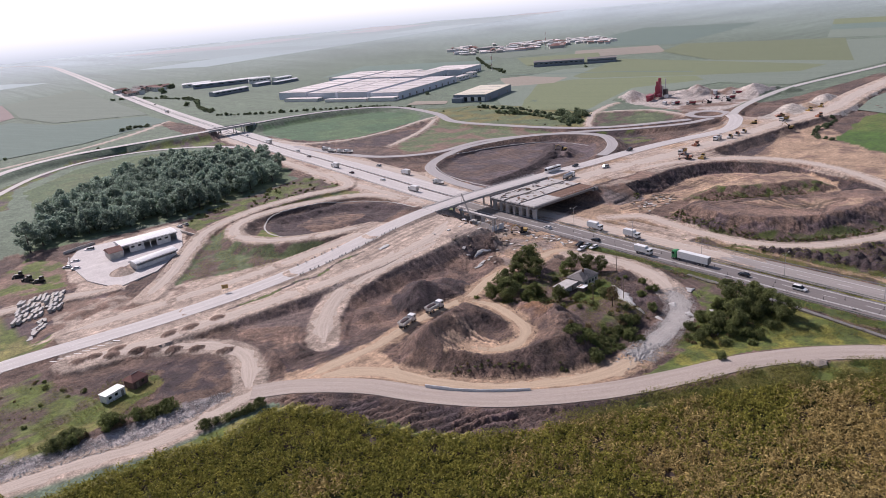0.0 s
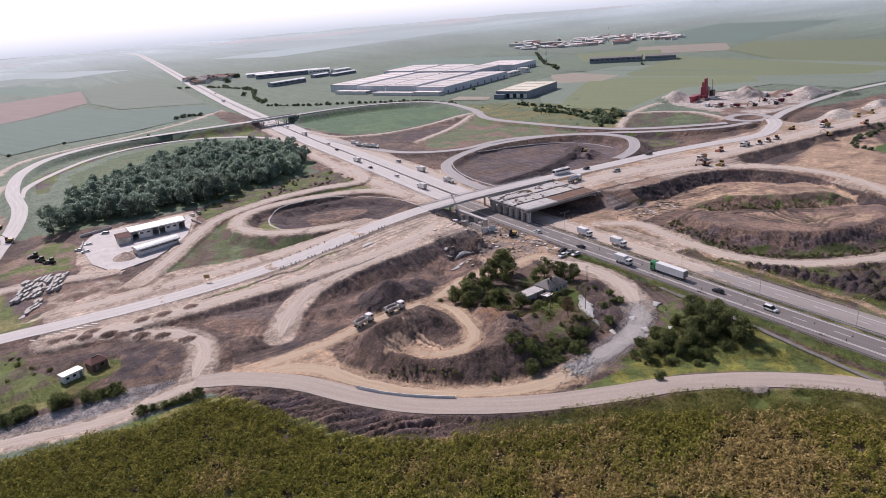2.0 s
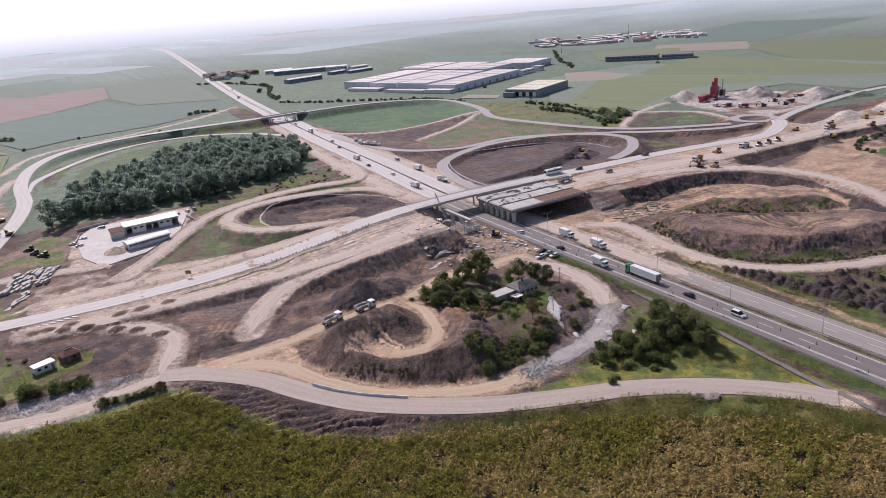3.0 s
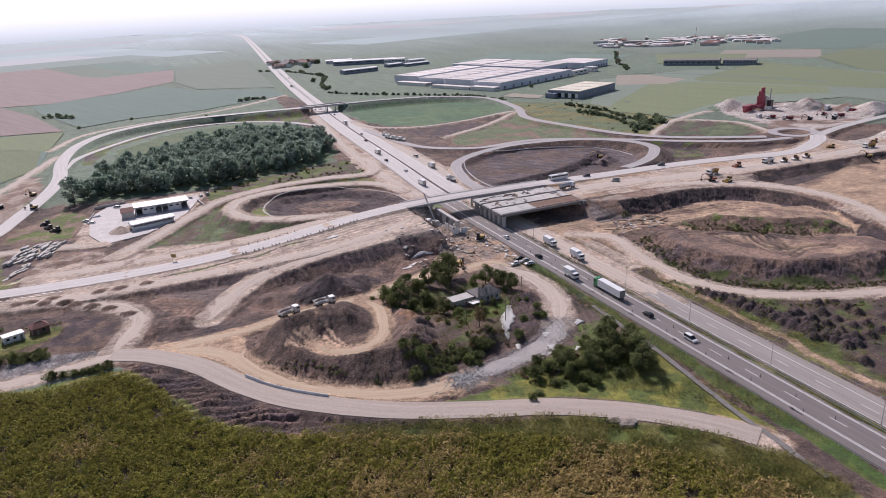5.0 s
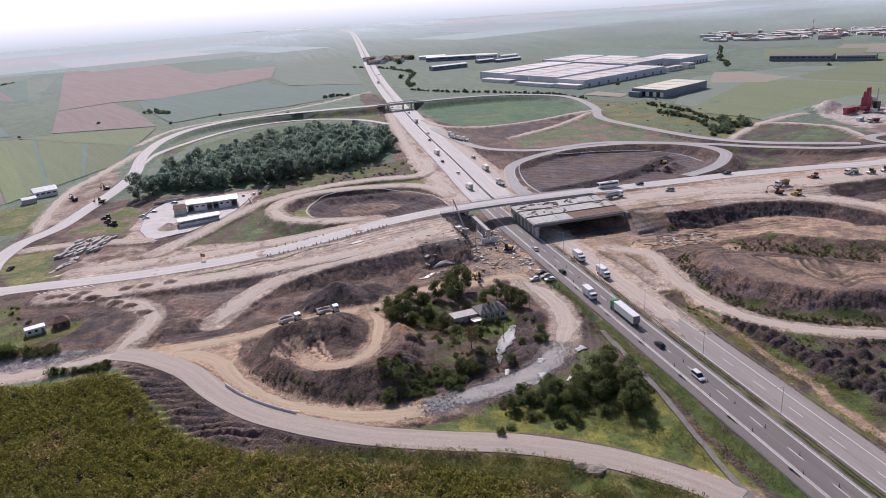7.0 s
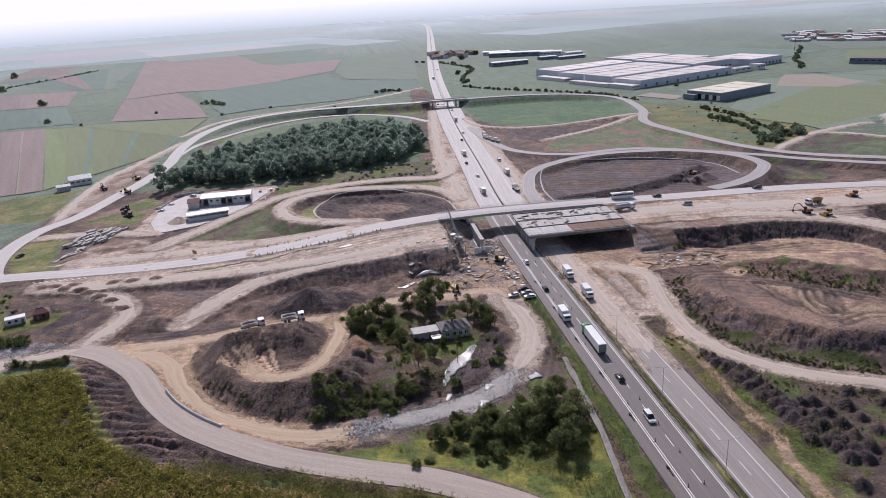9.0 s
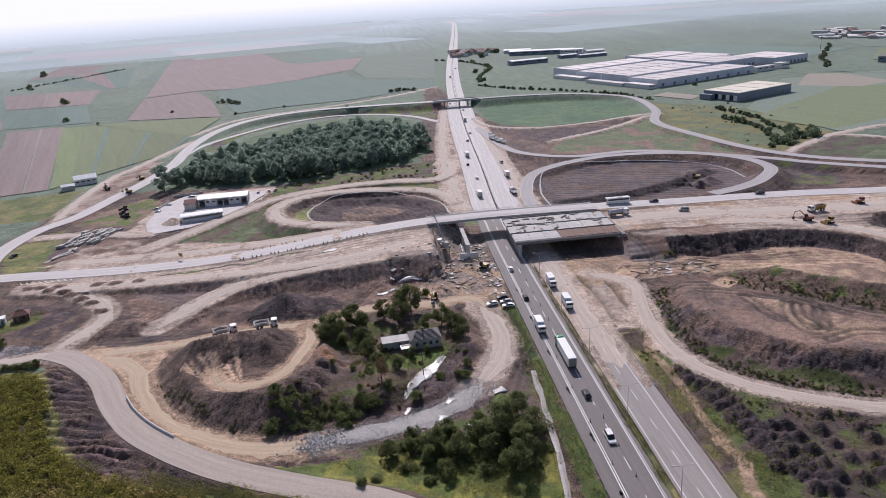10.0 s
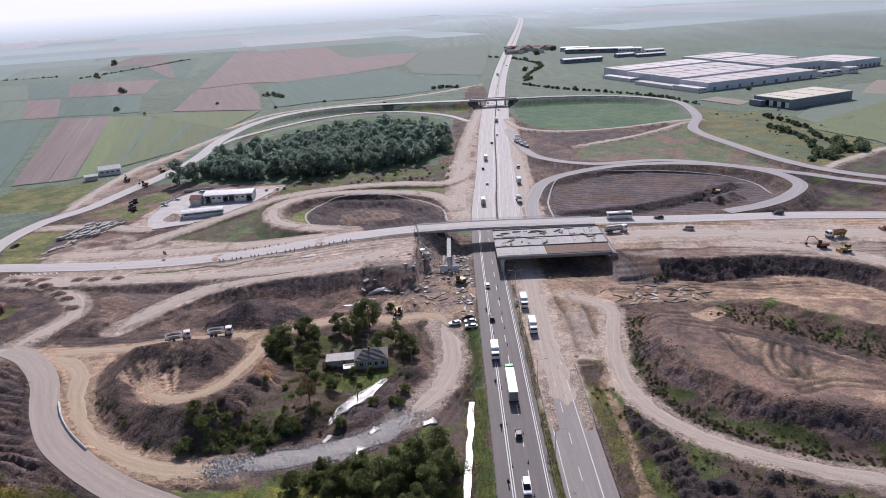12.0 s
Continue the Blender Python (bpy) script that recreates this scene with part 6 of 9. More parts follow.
def lorry_cab(t, y, mat_, h=3.0):
    cab = part("cab", box_bm(0, y, 0.75 + h / 2 - 0.3, 2.4, 2.1, h - 0.7, 0.12), mat_, t)
    part("windscreen", box_bm(0, y + 1.04, 0.35 + h * 0.68, 2.1, 0.06, h * 0.28, 0.02), glass_dark, cab)
    for s in (-1, 1):
        part("side_window", box_bm(s * 1.2, y + 0.3, 0.35 + h * 0.68, 0.05, 0.9, h * 0.22, 0.02), glass_dark, cab)
        part("mirror", box_bm(s * 1.38, y + 0.95, 0.35 + h * 0.66, 0.14, 0.08, 0.5, 0.02), dark_metal, cab)
    part("bumper", box_bm(0, y + 1.06, 0.6, 2.4, 0.2, 0.4, 0.05), dark_metal, cab)


def semi_trailer(m):
    t = empty("semi_trailer_truck", m, "long white box semi-trailer with a green cab on the motorway", "truck")
    part("trailer_box", box_bm(0, -2.6, 2.55, 2.55, 13.4, 2.8, 0.05), white_paint, t)
    part("rear_door", box_bm(0, -9.33, 2.5, 2.35, 0.08, 2.5, 0.02), concrete_dark, t, "grey rear doors")
    part("chassis", box_bm(0, -1.8, 0.95, 1.1, 14.5, 0.35), dark_metal, t)
    lorry_cab(t, 5.7, green_paint, 3.6)
    part("roof_spoiler", box_bm(0, 5.3, 3.75, 2.2, 1.2, 0.5, 0.12, taper=0.8), green_paint, t)
    for y in (-8, -6.7, -5.4, 3.6, 6.2):
        for s in (-1, 1):
            wheel(t, s * 1.08, y, 0.5, 0.35)
    return t


def box_lorry(m, label):
    t = empty("box_truck", m, label, "truck", group="white box trucks")
    part("box", box_bm(0, -1.2, 2.35, 2.4, 5.4, 2.5, 0.05), white_paint, t)
    part("rear_door", box_bm(0, -3.93, 2.3, 2.2, 0.06, 2.2, 0.02), plaster, t)
    part("chassis", box_bm(0, 0, 0.9, 1.0, 7.6, 0.3), dark_metal, t)
    lorry_cab(t, 2.8, white_paint, 2.7)
    for y in (-2.4, 2.7):
        for s in (-1, 1):
            wheel(t, s * 1.02, y, 0.45, 0.32)
    return t


def dump_truck(m, label, cab_mat=None, load=True):
    t = empty("dump_truck", m, label, "truck", group="dump trucks")
    bm = bmesh.new()
    lo = [(-1.0, -3.6), (1.0, -3.6), (1.0, 1.2), (-1.0, 1.2)]
    hi = [(-1.28, -4.1), (1.28, -4.1), (1.28, 1.35), (-1.28, 1.35)]
    a = [bm.verts.new((x, y, 1.25)) for x, y in lo]
    b_ = [bm.verts.new((x, y, 2.75)) for x, y in hi]
    bm.faces.new(a[::-1])
    for i in range(4):
        bm.faces.new((a[i], a[(i + 1) % 4], b_[(i + 1) % 4], b_[i]))
    bmesh.ops.solidify(bm, geom=bm.faces[:], thickness=0.1)
    tub = part("tipper_body", bm, cab_mat or white_paint, t)
    for y in (-3.2, -1.9, -0.6, 0.7):
        for s in (-1, 1):
            part("rib", box_bm(s * 1.2, y, 2.0, 0.12, 0.14, 1.5), cab_mat or white_paint, tub)
    if load:
        bm = bmesh.new()
        bmesh.ops.create_icosphere(bm, subdivisions=3, radius=1.0)
        for v_ in bm.verts:
            v_.co = Vector((v_.co.x * 1.12, v_.co.y * 2.4 - 1.3, 2.25 + v_.co.z * 0.75 * (1 + 0.4 * noise.noise(v_.co * 2))))
        part("load", bm, soil_clod, t, "dark earth load")
    part("chassis", box_bm(0, -0.3, 1.0, 1.0, 8.0, 0.35), dark_metal, t)
    lorry_cab(t, 3.0, white_paint, 2.9)
    for y in (-2.9, -1.5, 2.0, 3.4):
        for s in (-1, 1):
            wheel(t, s * 1.02, y, 0.52, 0.36)
    return t


def tanker(m):
    t = empty("tanker_truck", m, "grey tank truck with a white cab on the new carriageway", "truck")
    part("tank", tube_bm((0, -5.2, 2.1), (0, 1.6, 2.1), 1.1, n=20), steel, t)
    part("chassis", box_bm(0, -0.8, 0.95, 1.0, 9.4, 0.35), dark_metal, t)
    lorry_cab(t, 3.4, white_paint, 2.9)
    for y in (-4, -2.7, 2.2, 3.7):
        for s in (-1, 1):
            wheel(t, s * 1.02, y, 0.5, 0.34)
    return t


def bus(m):
    t = empty("bus", m, "white coach with a dark window band on the cross road", "bus")
    part("body", box_bm(0, 0, 1.75, 2.5, 11.5, 2.7, 0.15), white_paint, t)
    for s in (-1, 1):
        for k in range(7):
            part("side_window", box_bm(s * 1.25, -4.6 + k * 1.5, 2.2, 0.05, 1.35, 0.85, 0.02), glass_dark, t)
        for y in (-3.4, 3.8):
            wheel(t, s * 1.08, y, 0.5, 0.3)
    part("windscreen", box_bm(0, 5.74, 2.0, 2.2, 0.06, 1.3, 0.03), glass_dark, t)
    part("roof_unit", box_bm(0, -1, 3.2, 1.6, 2.6, 0.22, 0.06), plaster, t)
    return t


def tracks(t, w=2.5, L=3.6):
    for s in (-1, 1):
        bm = box_bm(s * (w / 2 - 0.28), 0, 0.42, 0.55, L, 0.84, 0.3)
        part("crawler_track", bm, rubber, t)


def excavator(m, mat_, label, swing=30):
    t = empty("excavator", m, label, "excavator", group="excavators")
    tracks(t)
    up = part("upper_body", box_bm(0, -0.6, 1.55, 2.5, 3.1, 1.1, 0.12, rz=swing), mat_, t)
    part("cab", box_bm(-0.75, 0.7, 2.1, 1.0, 1.3, 1.9, 0.1, rz=0), glass_dark, up)
    part("counterweight", box_bm(0, -2.0, 1.5, 2.4, 0.6, 0.9, 0.2), dark_metal, up)
    boom = part("boom", tube_bm((0.3, 0.7, 1.7), (0.3, 3.2, 4.2), 0.28, 0.22, n=6), mat_, up)
    part("boom_tip", tube_bm((0.3, 3.2, 4.2), (0.3, 5.2, 3.6), 0.22, 0.18, n=6), mat_, boom)
    part("stick", tube_bm((0.3, 5.1, 3.8), (0.3, 5.6, 1.4), 0.2, 0.12, n=6), mat_, boom)
    part("bucket", prism_bm([(-0.5, 0.4), (0.5, 0.4), (0.6, 1.3), (-0.6, 1.3)], 5.1, 6.0), dark_metal, boom)
    return t


def bulldozer(m, mat_, label):
    t = empty("bulldozer", m, label, "bulldozer", group="bulldozers")
    tracks(t, 2.6, 3.8)
    part("bonnet", box_bm(0, 0.9, 1.35, 1.3, 2.0, 1.0, 0.12), mat_, t)
    c = part("cab", box_bm(0, -0.8, 2.1, 1.7, 1.6, 1.9, 0.1, taper=0.9), mat_, t)
    part("cab_window", box_bm(0, -0.8, 2.35, 1.74, 1.64, 0.8), glass_dark, c)
    bl = part("blade", prism_bm([(-1.8, 0.05), (1.8, 0.05), (1.8, 1.2), (-1.8, 1.2)], 2.6, 2.85), mat_, t)
    for s in (-1, 1):
        part("blade_arm", tube_bm((s * 1.35, 0.2, 0.6), (s * 1.35, 2.6, 0.5), 0.1, n=6), dark_metal, bl)
    part("exhaust", tube_bm((0.4, 1.3, 1.8), (0.4, 1.3, 2.6), 0.07, n=8), dark_metal, t)
    return t


def roller(m, mat_, label):
    t = empty("road_roller", m, label, "road roller", group="rollers")
    part("drum", tube_bm((-1.05, 1.6, 0.75), (1.05, 1.6, 0.75), 0.75, n=20), steel, t)
    part("drum_frame", box_bm(0, 1.6, 0.95, 2.4, 0.5, 0.35, 0.05), mat_, t)
    part("bonnet", box_bm(0, -1.4, 1.4, 1.6, 1.8, 1.0, 0.15), mat_, t)
    c = part("cab", box_bm(0, 0.0, 2.0, 1.5, 1.4, 1.8, 0.08), glass_dark, t)
    part("cab_roof", box_bm(0, 0.0, 2.95, 1.6, 1.5, 0.12, 0.04), mat_, c)
    for s in (-1, 1):
        wheel(t, s * 0.85, -1.4, 0.75, 0.5)
    return t


def mobile_crane(m):
    t = empty("mobile_crane", m, "pale mobile crane with a raised lattice boom", "crane")
    part("carrier", box_bm(0, 0, 1.15, 2.5, 9, 0.8, 0.08), plaster, t)
    lorry_cab(t, 3.9, white_paint, 2.6)
    part("superstructure", box_bm(0, -1.6, 2.2, 2.3, 3.0, 1.4, 0.12), plaster, t)
    boom = part("boom", bmesh.new(), steel, t)
    boom.data.clear_geometry()
    bm = bmesh.new()
    a, b_ = Vector((0, -1.0, 2.6)), Vector((-3.5, 2.0, 17.0))
    side, upv = Vector((0.32, 0, 0)), Vector((0, 0.32, 0.05))
    cs = [side + upv, side - upv, -side - upv, -side + upv]
    for c in cs:
        tube_bm(a + c, b_ + c * 0.4, 0.07, n=5, bm=bm)
    for k in range(12):
        p, q = a.lerp(b_, k / 12), a.lerp(b_, (k + 1) / 12)
        for i in range(4):
            tube_bm(p + cs[i], q + cs[(i + 1) % 4] * 0.9, 0.035, n=4, bm=bm)
    bm.to_mesh(boom.data)
    bm.free()
    hook = part("hook_line", tube_bm(b_, b_ - Vector((0, 0, 9)), 0.04, n=4), dark_metal, t)
    part("hook", box_bm(b_.x, b_.y, b_.z - 9.2, 0.3, 0.3, 0.5, 0.05), yellow_paint, hook)
    for y in (-3.2, -1.9, 2.2, 3.6):
        for s in (-1, 1):
            wheel(t, s * 1.05, y, 0.55, 0.36)
    for s in (-1, 1):
        for y in (-3.9, 1.4):
            leg = part("outrigger", box_bm(s * 1.9, y, 0.9, 1.8, 0.25, 0.25), yellow_paint, t)
            part("outrigger_foot", tube_bm((s * 2.7, y, -0.05), (s * 2.7, y, 0.9), 0.09, n=6), dark_metal, leg)
    return t


semi_trailer(at(186.3, 118))
box_lorry(at(193.9, 162, 180), "white box truck parked on the closed carriageway")
box_lorry(at(194.6, 146, 180), "white box truck with an open front parked by the barrier")
box_lorry(at(183.6, 133, 180), "white delivery truck driving on dark asphalt")
car(black_car, "black car driving on dark asphalt", at(186.2, 99))
car(white_paint, "white van driving on dark asphalt", at(186.1, 82.5, 180), van=True)
car(white_paint, "white car driving towards the bridge", at(184.2, 177))
car(black_car, "dark car driving on the motorway", at(184.1, 153.5))
car(white_paint, "white car parked on bare earth by the motorway", at(173.8, 151.5, 100), "parked cars")
car(grey_car, "silver car parked on bare earth by the motorway", at(178.0, 152.6, 95), "parked cars")
car(white_paint, "white estate car parked on bare earth by the motorway", at(178.2, 149.6, 85), "parked cars")
car(black_car, "dark car parked on bare earth by the motorway", at(177.4, 155.4, 95), "parked cars")
bus(at(235, 221, 90))
car(black_car, "dark car on the cross road behind a coach", at(249, 219.6, 90))
car(grey_car, "grey van parked on the sandy carriageway", at(255.6, 207, 80), van=True)
car(black_car, "dark pickup on the cross road", at(293, 221.5, 90), van=True)
car(black_car, "dark car leaving the far ramp", at(-2, 240, 160))
tanker(at(231, 207.5, -80))
dump_truck(at(97.5, 149.2, -70), "white dump truck loaded with dark earth on a haul road")
dump_truck(at(108.6, 151, -80), "white dump truck waiting beside the spoil mound")
dump_truck(at(300, 195, 100), "yellow dump truck on the sandy carriageway", yellow_paint)
dump_truck(at(338, 199, 95), "pale dump truck on the sandy carriageway")
dump_truck(at(405, 197, 80), "yellow dump truck by the gravel heaps", yellow_paint)
excavator(at(291, 186, 60), orange_paint, "orange excavator on the pale ramp")
excavator(at(157.5, 160, 170), yellow_paint, "yellow excavator on bare earth near the trees")
excavator(at(176, 182, 60), yellow_paint, "yellow excavator amid rubble by the motorway", -20)
excavator(at(390, 186, 20), yellow_paint, "dusty excavator near the gravel heaps")
bulldozer(at(296, 181.5, 100), yellow_paint, "dark yellow bulldozer on the pale ramp")
bulldozer(at(320, 200, 90), orange_paint, "orange bulldozer in a row of machines")
for k, px in enumerate((345, 353, 361)):
    roller(at(px, 196 + 0.6 * k, 90), orange_paint if k % 2 else yellow_paint, "orange road roller in a row of machines" if k % 2 else "yellow road roller in a row of machines")
for px, py, rz, mm in ((430, 212, 40, orange_paint), (443, 200, 80, yellow_paint), (418, 204, 110, yellow_paint), (392, 208, 30, yellow_paint), (425, 186, 70, orange_paint), (458, 200, 95, yellow_paint)):
    bulldozer(at(px, py, rz), mm, "dusty bulldozer on the white gravel ground")
excavator(at(284, 258.5, 40, 2.0), yellow_paint, "excavator on the dark heaps inside the loop")
mobile_crane(at(164.5, 199, 20))
dump_truck(at(203, 268, 5), "white tipper truck on the dusty strip beyond the bridge", load=False)
box_lorry(at(206, 300, 0), "white box truck on the dusty strip beyond the bridge")
car(white_paint, "white van on the dusty strip beyond the bridge", at(208.5, 330, 5), van=True)
for k, (px, py) in enumerate(((187.5, 268), (191, 300), (190.5, 330), (193, 352), (199, 395), (204, 420), (207, 470), (212, 520), (206, 560), (228, 760), (246, 860))):
    (car if k % 3 else box_lorry)(*((white_paint if k % 2 else black_car, "car driving on the pale motorway", at(px, py)) if k % 3 else (at(px, py), "white truck driving on the pale motorway")))
for px, py in ((214, 392), (216, 384), (218, 378), (215.5, 402)):
    dump_truck(at(px, py, 10), "dump truck queuing on the dusty strip", load=False)

# pale concrete drains round the sunk loops
def drain(pts):
    line = U * spline(pts, 1.5)
    line[:, 2] = heights(line[:, 0], line[:, 1]) + 0.12
    strip("drain_ring", line, 0.9, concrete, "pale curved concrete drain inside the loop", category="drain", thick=0.5)


drain([(172, 246, 0), (168, 268, 0), (149, 284, 0), (121, 285.5, 0), (111, 269, 0), (114.5, 252, 0), (124, 243, 0), (145, 238, 0)])
drain([(214.5, 240, 0), (216, 270, 0), (228, 302.5, 0), (262, 309.5, 0), (293, 300, 0), (308, 283, 0), (309, 262, 0)])
for w_ in (-3.3, 3.3):
    road_marking("kerb_line", offset(U * PATHS["loop_road_north_east"], w_), 0.5, lift=0.12, label="pale concrete kerb of the loop road", material=concrete)

# ---- buildings ----
def hall(m, L, W, Hh, wall, roof, label, category="warehouse", group="", windows=0, doors=0, parapet=0.5, gable=0.0):
    """A flat or low-pitched hall: walls with openings, roof, plinth. L along x, W along y, origin at the middle of the base."""
    h = empty("hall" if category == "warehouse" else category.replace(" ", "_"), m, label, category, group)
    for s in (-1, 1):
        part("wall", box_bm(0, s * (W / 2 - 0.15), Hh / 2 - 0.3, L, 0.3, Hh + 0.6), wall, h)
        part("wall", box_bm(s * (L / 2 - 0.15), 0, Hh / 2 - 0.3, 0.3, W - 0.62, Hh + 0.6), wall, h)
    if gable:
        r = part("roof", prism_bm([(-W / 2 - 0.4, Hh), (W / 2 + 0.4, Hh), (W / 2 + 0.4, Hh + 0.15), (0, Hh + gable), (-W / 2 - 0.4, Hh + 0.15)], -L / 2 - 0.4, L / 2 + 0.4), roof, h)
        r.matrix_basis = pose(0, 0, 0, 0, 0, 90)
    else:
        r = part("roof", box_bm(0, 0, Hh - 0.05, L - 0.3, W - 0.3, 0.5), roof, h)
        for s in (-1, 1):
            part("parapet", box_bm(0, s * (W / 2), Hh + 0.1, L + 0.4, 0.35, parapet), roof, h)
            part("parapet", box_bm(s * (L / 2), 0, Hh + 0.1, 0.35, W - 0.4, parapet), roof, h)
        n = int(L // 24)
        for i in range(n):
            part("roof_light", box_bm(-L / 2 + 12 + i * 24, 0, Hh + 0.28, 1.6, W * 0.7, 0.3, 0.05), plaster, r)
    for i in range(windows):
        x = -L / 2 + (i + 0.5) * L / windows
        for s in (-1, 1):
            w = part("window", box_bm(x, s * (W / 2 + 0.02), Hh * 0.62, L / windows * 0.6, 0.12, Hh * 0.2), glass_dark, h)
            part("window_frame", box_bm(x, s * (W / 2 + 0.03), Hh * 0.62 - Hh * 0.11, L / windows * 0.66, 0.16, 0.12), plaster, w)
    for i in range(doors):
        x = -L / 2 + (i + 0.5) * L / doors
        part("loading_door", box_bm(x, -W / 2 - 0.02, 1.7, min(3.4, L / doors * 0.5), 0.14, 3.4), concrete_dark, h)
    return h


E1, E2 = Vector((0.92, 0.39)), Vector((0.33, -0.944))
ANG = math.degrees(math.atan2(E1.y, E1.x))
for a, c, L, W, Hh in ((0, 0, 108, 37, 7.2), (0, 42, 110, 36, 6.6), (0, 83, 106, 36, 7.0), (0, 124, 122, 34, 6.2), (118, -22, 66, 44, 7.6), (118, 26, 72, 46, 7.2), (114, 78, 58, 40, 7.8), (178, 84, 52, 52, 7.0)):
    o = Vector((335, 712)) + E1 * (a + L / 2) + E2 * (c + W / 2)
    hall(pose(U * o.x, U * o.y, 0.1, 0, 0, ANG), U * L, U * W, U * Hh, grey_wall, roof_white, "large warehouse hall with a pale flat roof and blue-grey walls", "warehouse", "warehouse halls", windows=0, doors=9)
for k, (a, c, L, W, Hh) in enumerate(((-14, 20, 10, 44, 2.6), (-16, 78, 9, 50, 2.4), (-12, 130, 9, 30, 3.0), (128, 150, 26, 8, 4), (160, 150, 12, 10, 5))):
    o = Vector((335, 712)) + E1 * (a + L / 2) + E2 * (c + W / 2)
    hall(pose(U * o.x, U * o.y, 0.1, 0, 0, ANG), U * L, U * W, U * Hh, white_wall, roof_white, "low white annex in front of a warehouse", "annex", "annexes", windows=3)
# dark hall with the glazed front
ang2 = math.degrees(math.atan2(26, 55))
bh = hall(pose(U * 429, U * 487, 0.1, 0, 0, ang2), U * 62, U * 31, U * 6.0, blue_wall, surface("cream_roof", (0.58, 0.53, 0.42), (0.74, 0.69, 0.57), scale=0.06, fine=1, rough=0.8, bump=0.05), "dark slate-blue hall with a cream flat roof and a glazed front", "exhibition hall", windows=0, doors=3)
for k in range(8):
    part("glazed_bay", box_bm(-U * 31 - 0.1, -U * 13 + k * 4.2, U * 2.1, 0.25, 3.6, U * 3.6), glass_dark if k % 2 else white_wall, bh, "white mullioned glass bay" if k % 2 == 0 else "")
part("side_block", box_bm(-U * 33, U * 10, U * 1.9, U * 6, U * 10, U * 3.8), blue_wall, bh)
# long low sheds
a3 = math.degrees(math.atan2(-78, 63))
for t0, t1, Hh in ((0.0, 0.6, 5.2), (0.64, 0.98, 5.0)):
    mx, my = 638 + 63 * (t0 + t1) / 2, 625 - 78 * (t0 + t1) / 2
    hall(pose(U * mx, U * my, 0.1, 0, 0, a3), U * 100 * (t1 - t0), U * 20, U * Hh, blue_wall, tile_roof, "long low blue-grey farm shed with a grey roof", "shed", "long sheds", windows=10, gable=1.6)


def mast(px, py, hh):
    t = empty("radio_mast", at(px, py), "slim red and white lattice radio mast", "mast", "masts")
    for k in range(6):
        bm = bmesh.new()
        z0, z1 = hh * k / 6, hh * (k + 1) / 6
        w0, w1 = 1.1 - 0.8 * k / 6, 1.1 - 0.8 * (k + 1) / 6
        c0 = [Vector((w0 * math.cos(a), w0 * math.sin(a), z0)) for a in (0, 2.1, 4.2)]
        c1 = [Vector((w1 * math.cos(a), w1 * math.sin(a), z1)) for a in (0, 2.1, 4.2)]
        for i in range(3):
            tube_bm(c0[i], c1[i], 0.12, n=4, bm=bm)
            tube_bm(c0[i], c1[(i + 1) % 3], 0.07, n=4, bm=bm)
        part("lattice_section", bm, red_paint if k % 2 else white_paint, t)


mast(593, 654, 32)
mast(837, 794, 34)


yp = mesh_object("yard_pavement", [], [], surface("pale_yard_concrete", (0.42, 0.385, 0.37), (0.60, 0.56, 0.535), scale=0.15, fine=2, rough=0.85, bump=0.1))
bm = bmesh.new()
f_ = bm.faces.new([bm.verts.new((U * x, U * y, 0.22)) for x, y in ((46, 253), (62, 259), (78, 278), (87, 306), (86, 312), (66, 314), (47, 316), (39, 300), (40, 270))])
g_ = bmesh.ops.extrude_face_region(bm, geom=[f_])
bmesh.ops.translate(bm, verts=[v_ for v_ in g_["geom"] if isinstance(v_, bmesh.types.BMVert)], vec=(0, 0, -0.9))
bmesh.ops.recalc_face_normals(bm, faces=bm.faces[:])
bm.to_mesh(yp.data)
bm.free()
tagged(yp, "pale dusty concrete pavement of the service yard", "pavement", kind="structure")

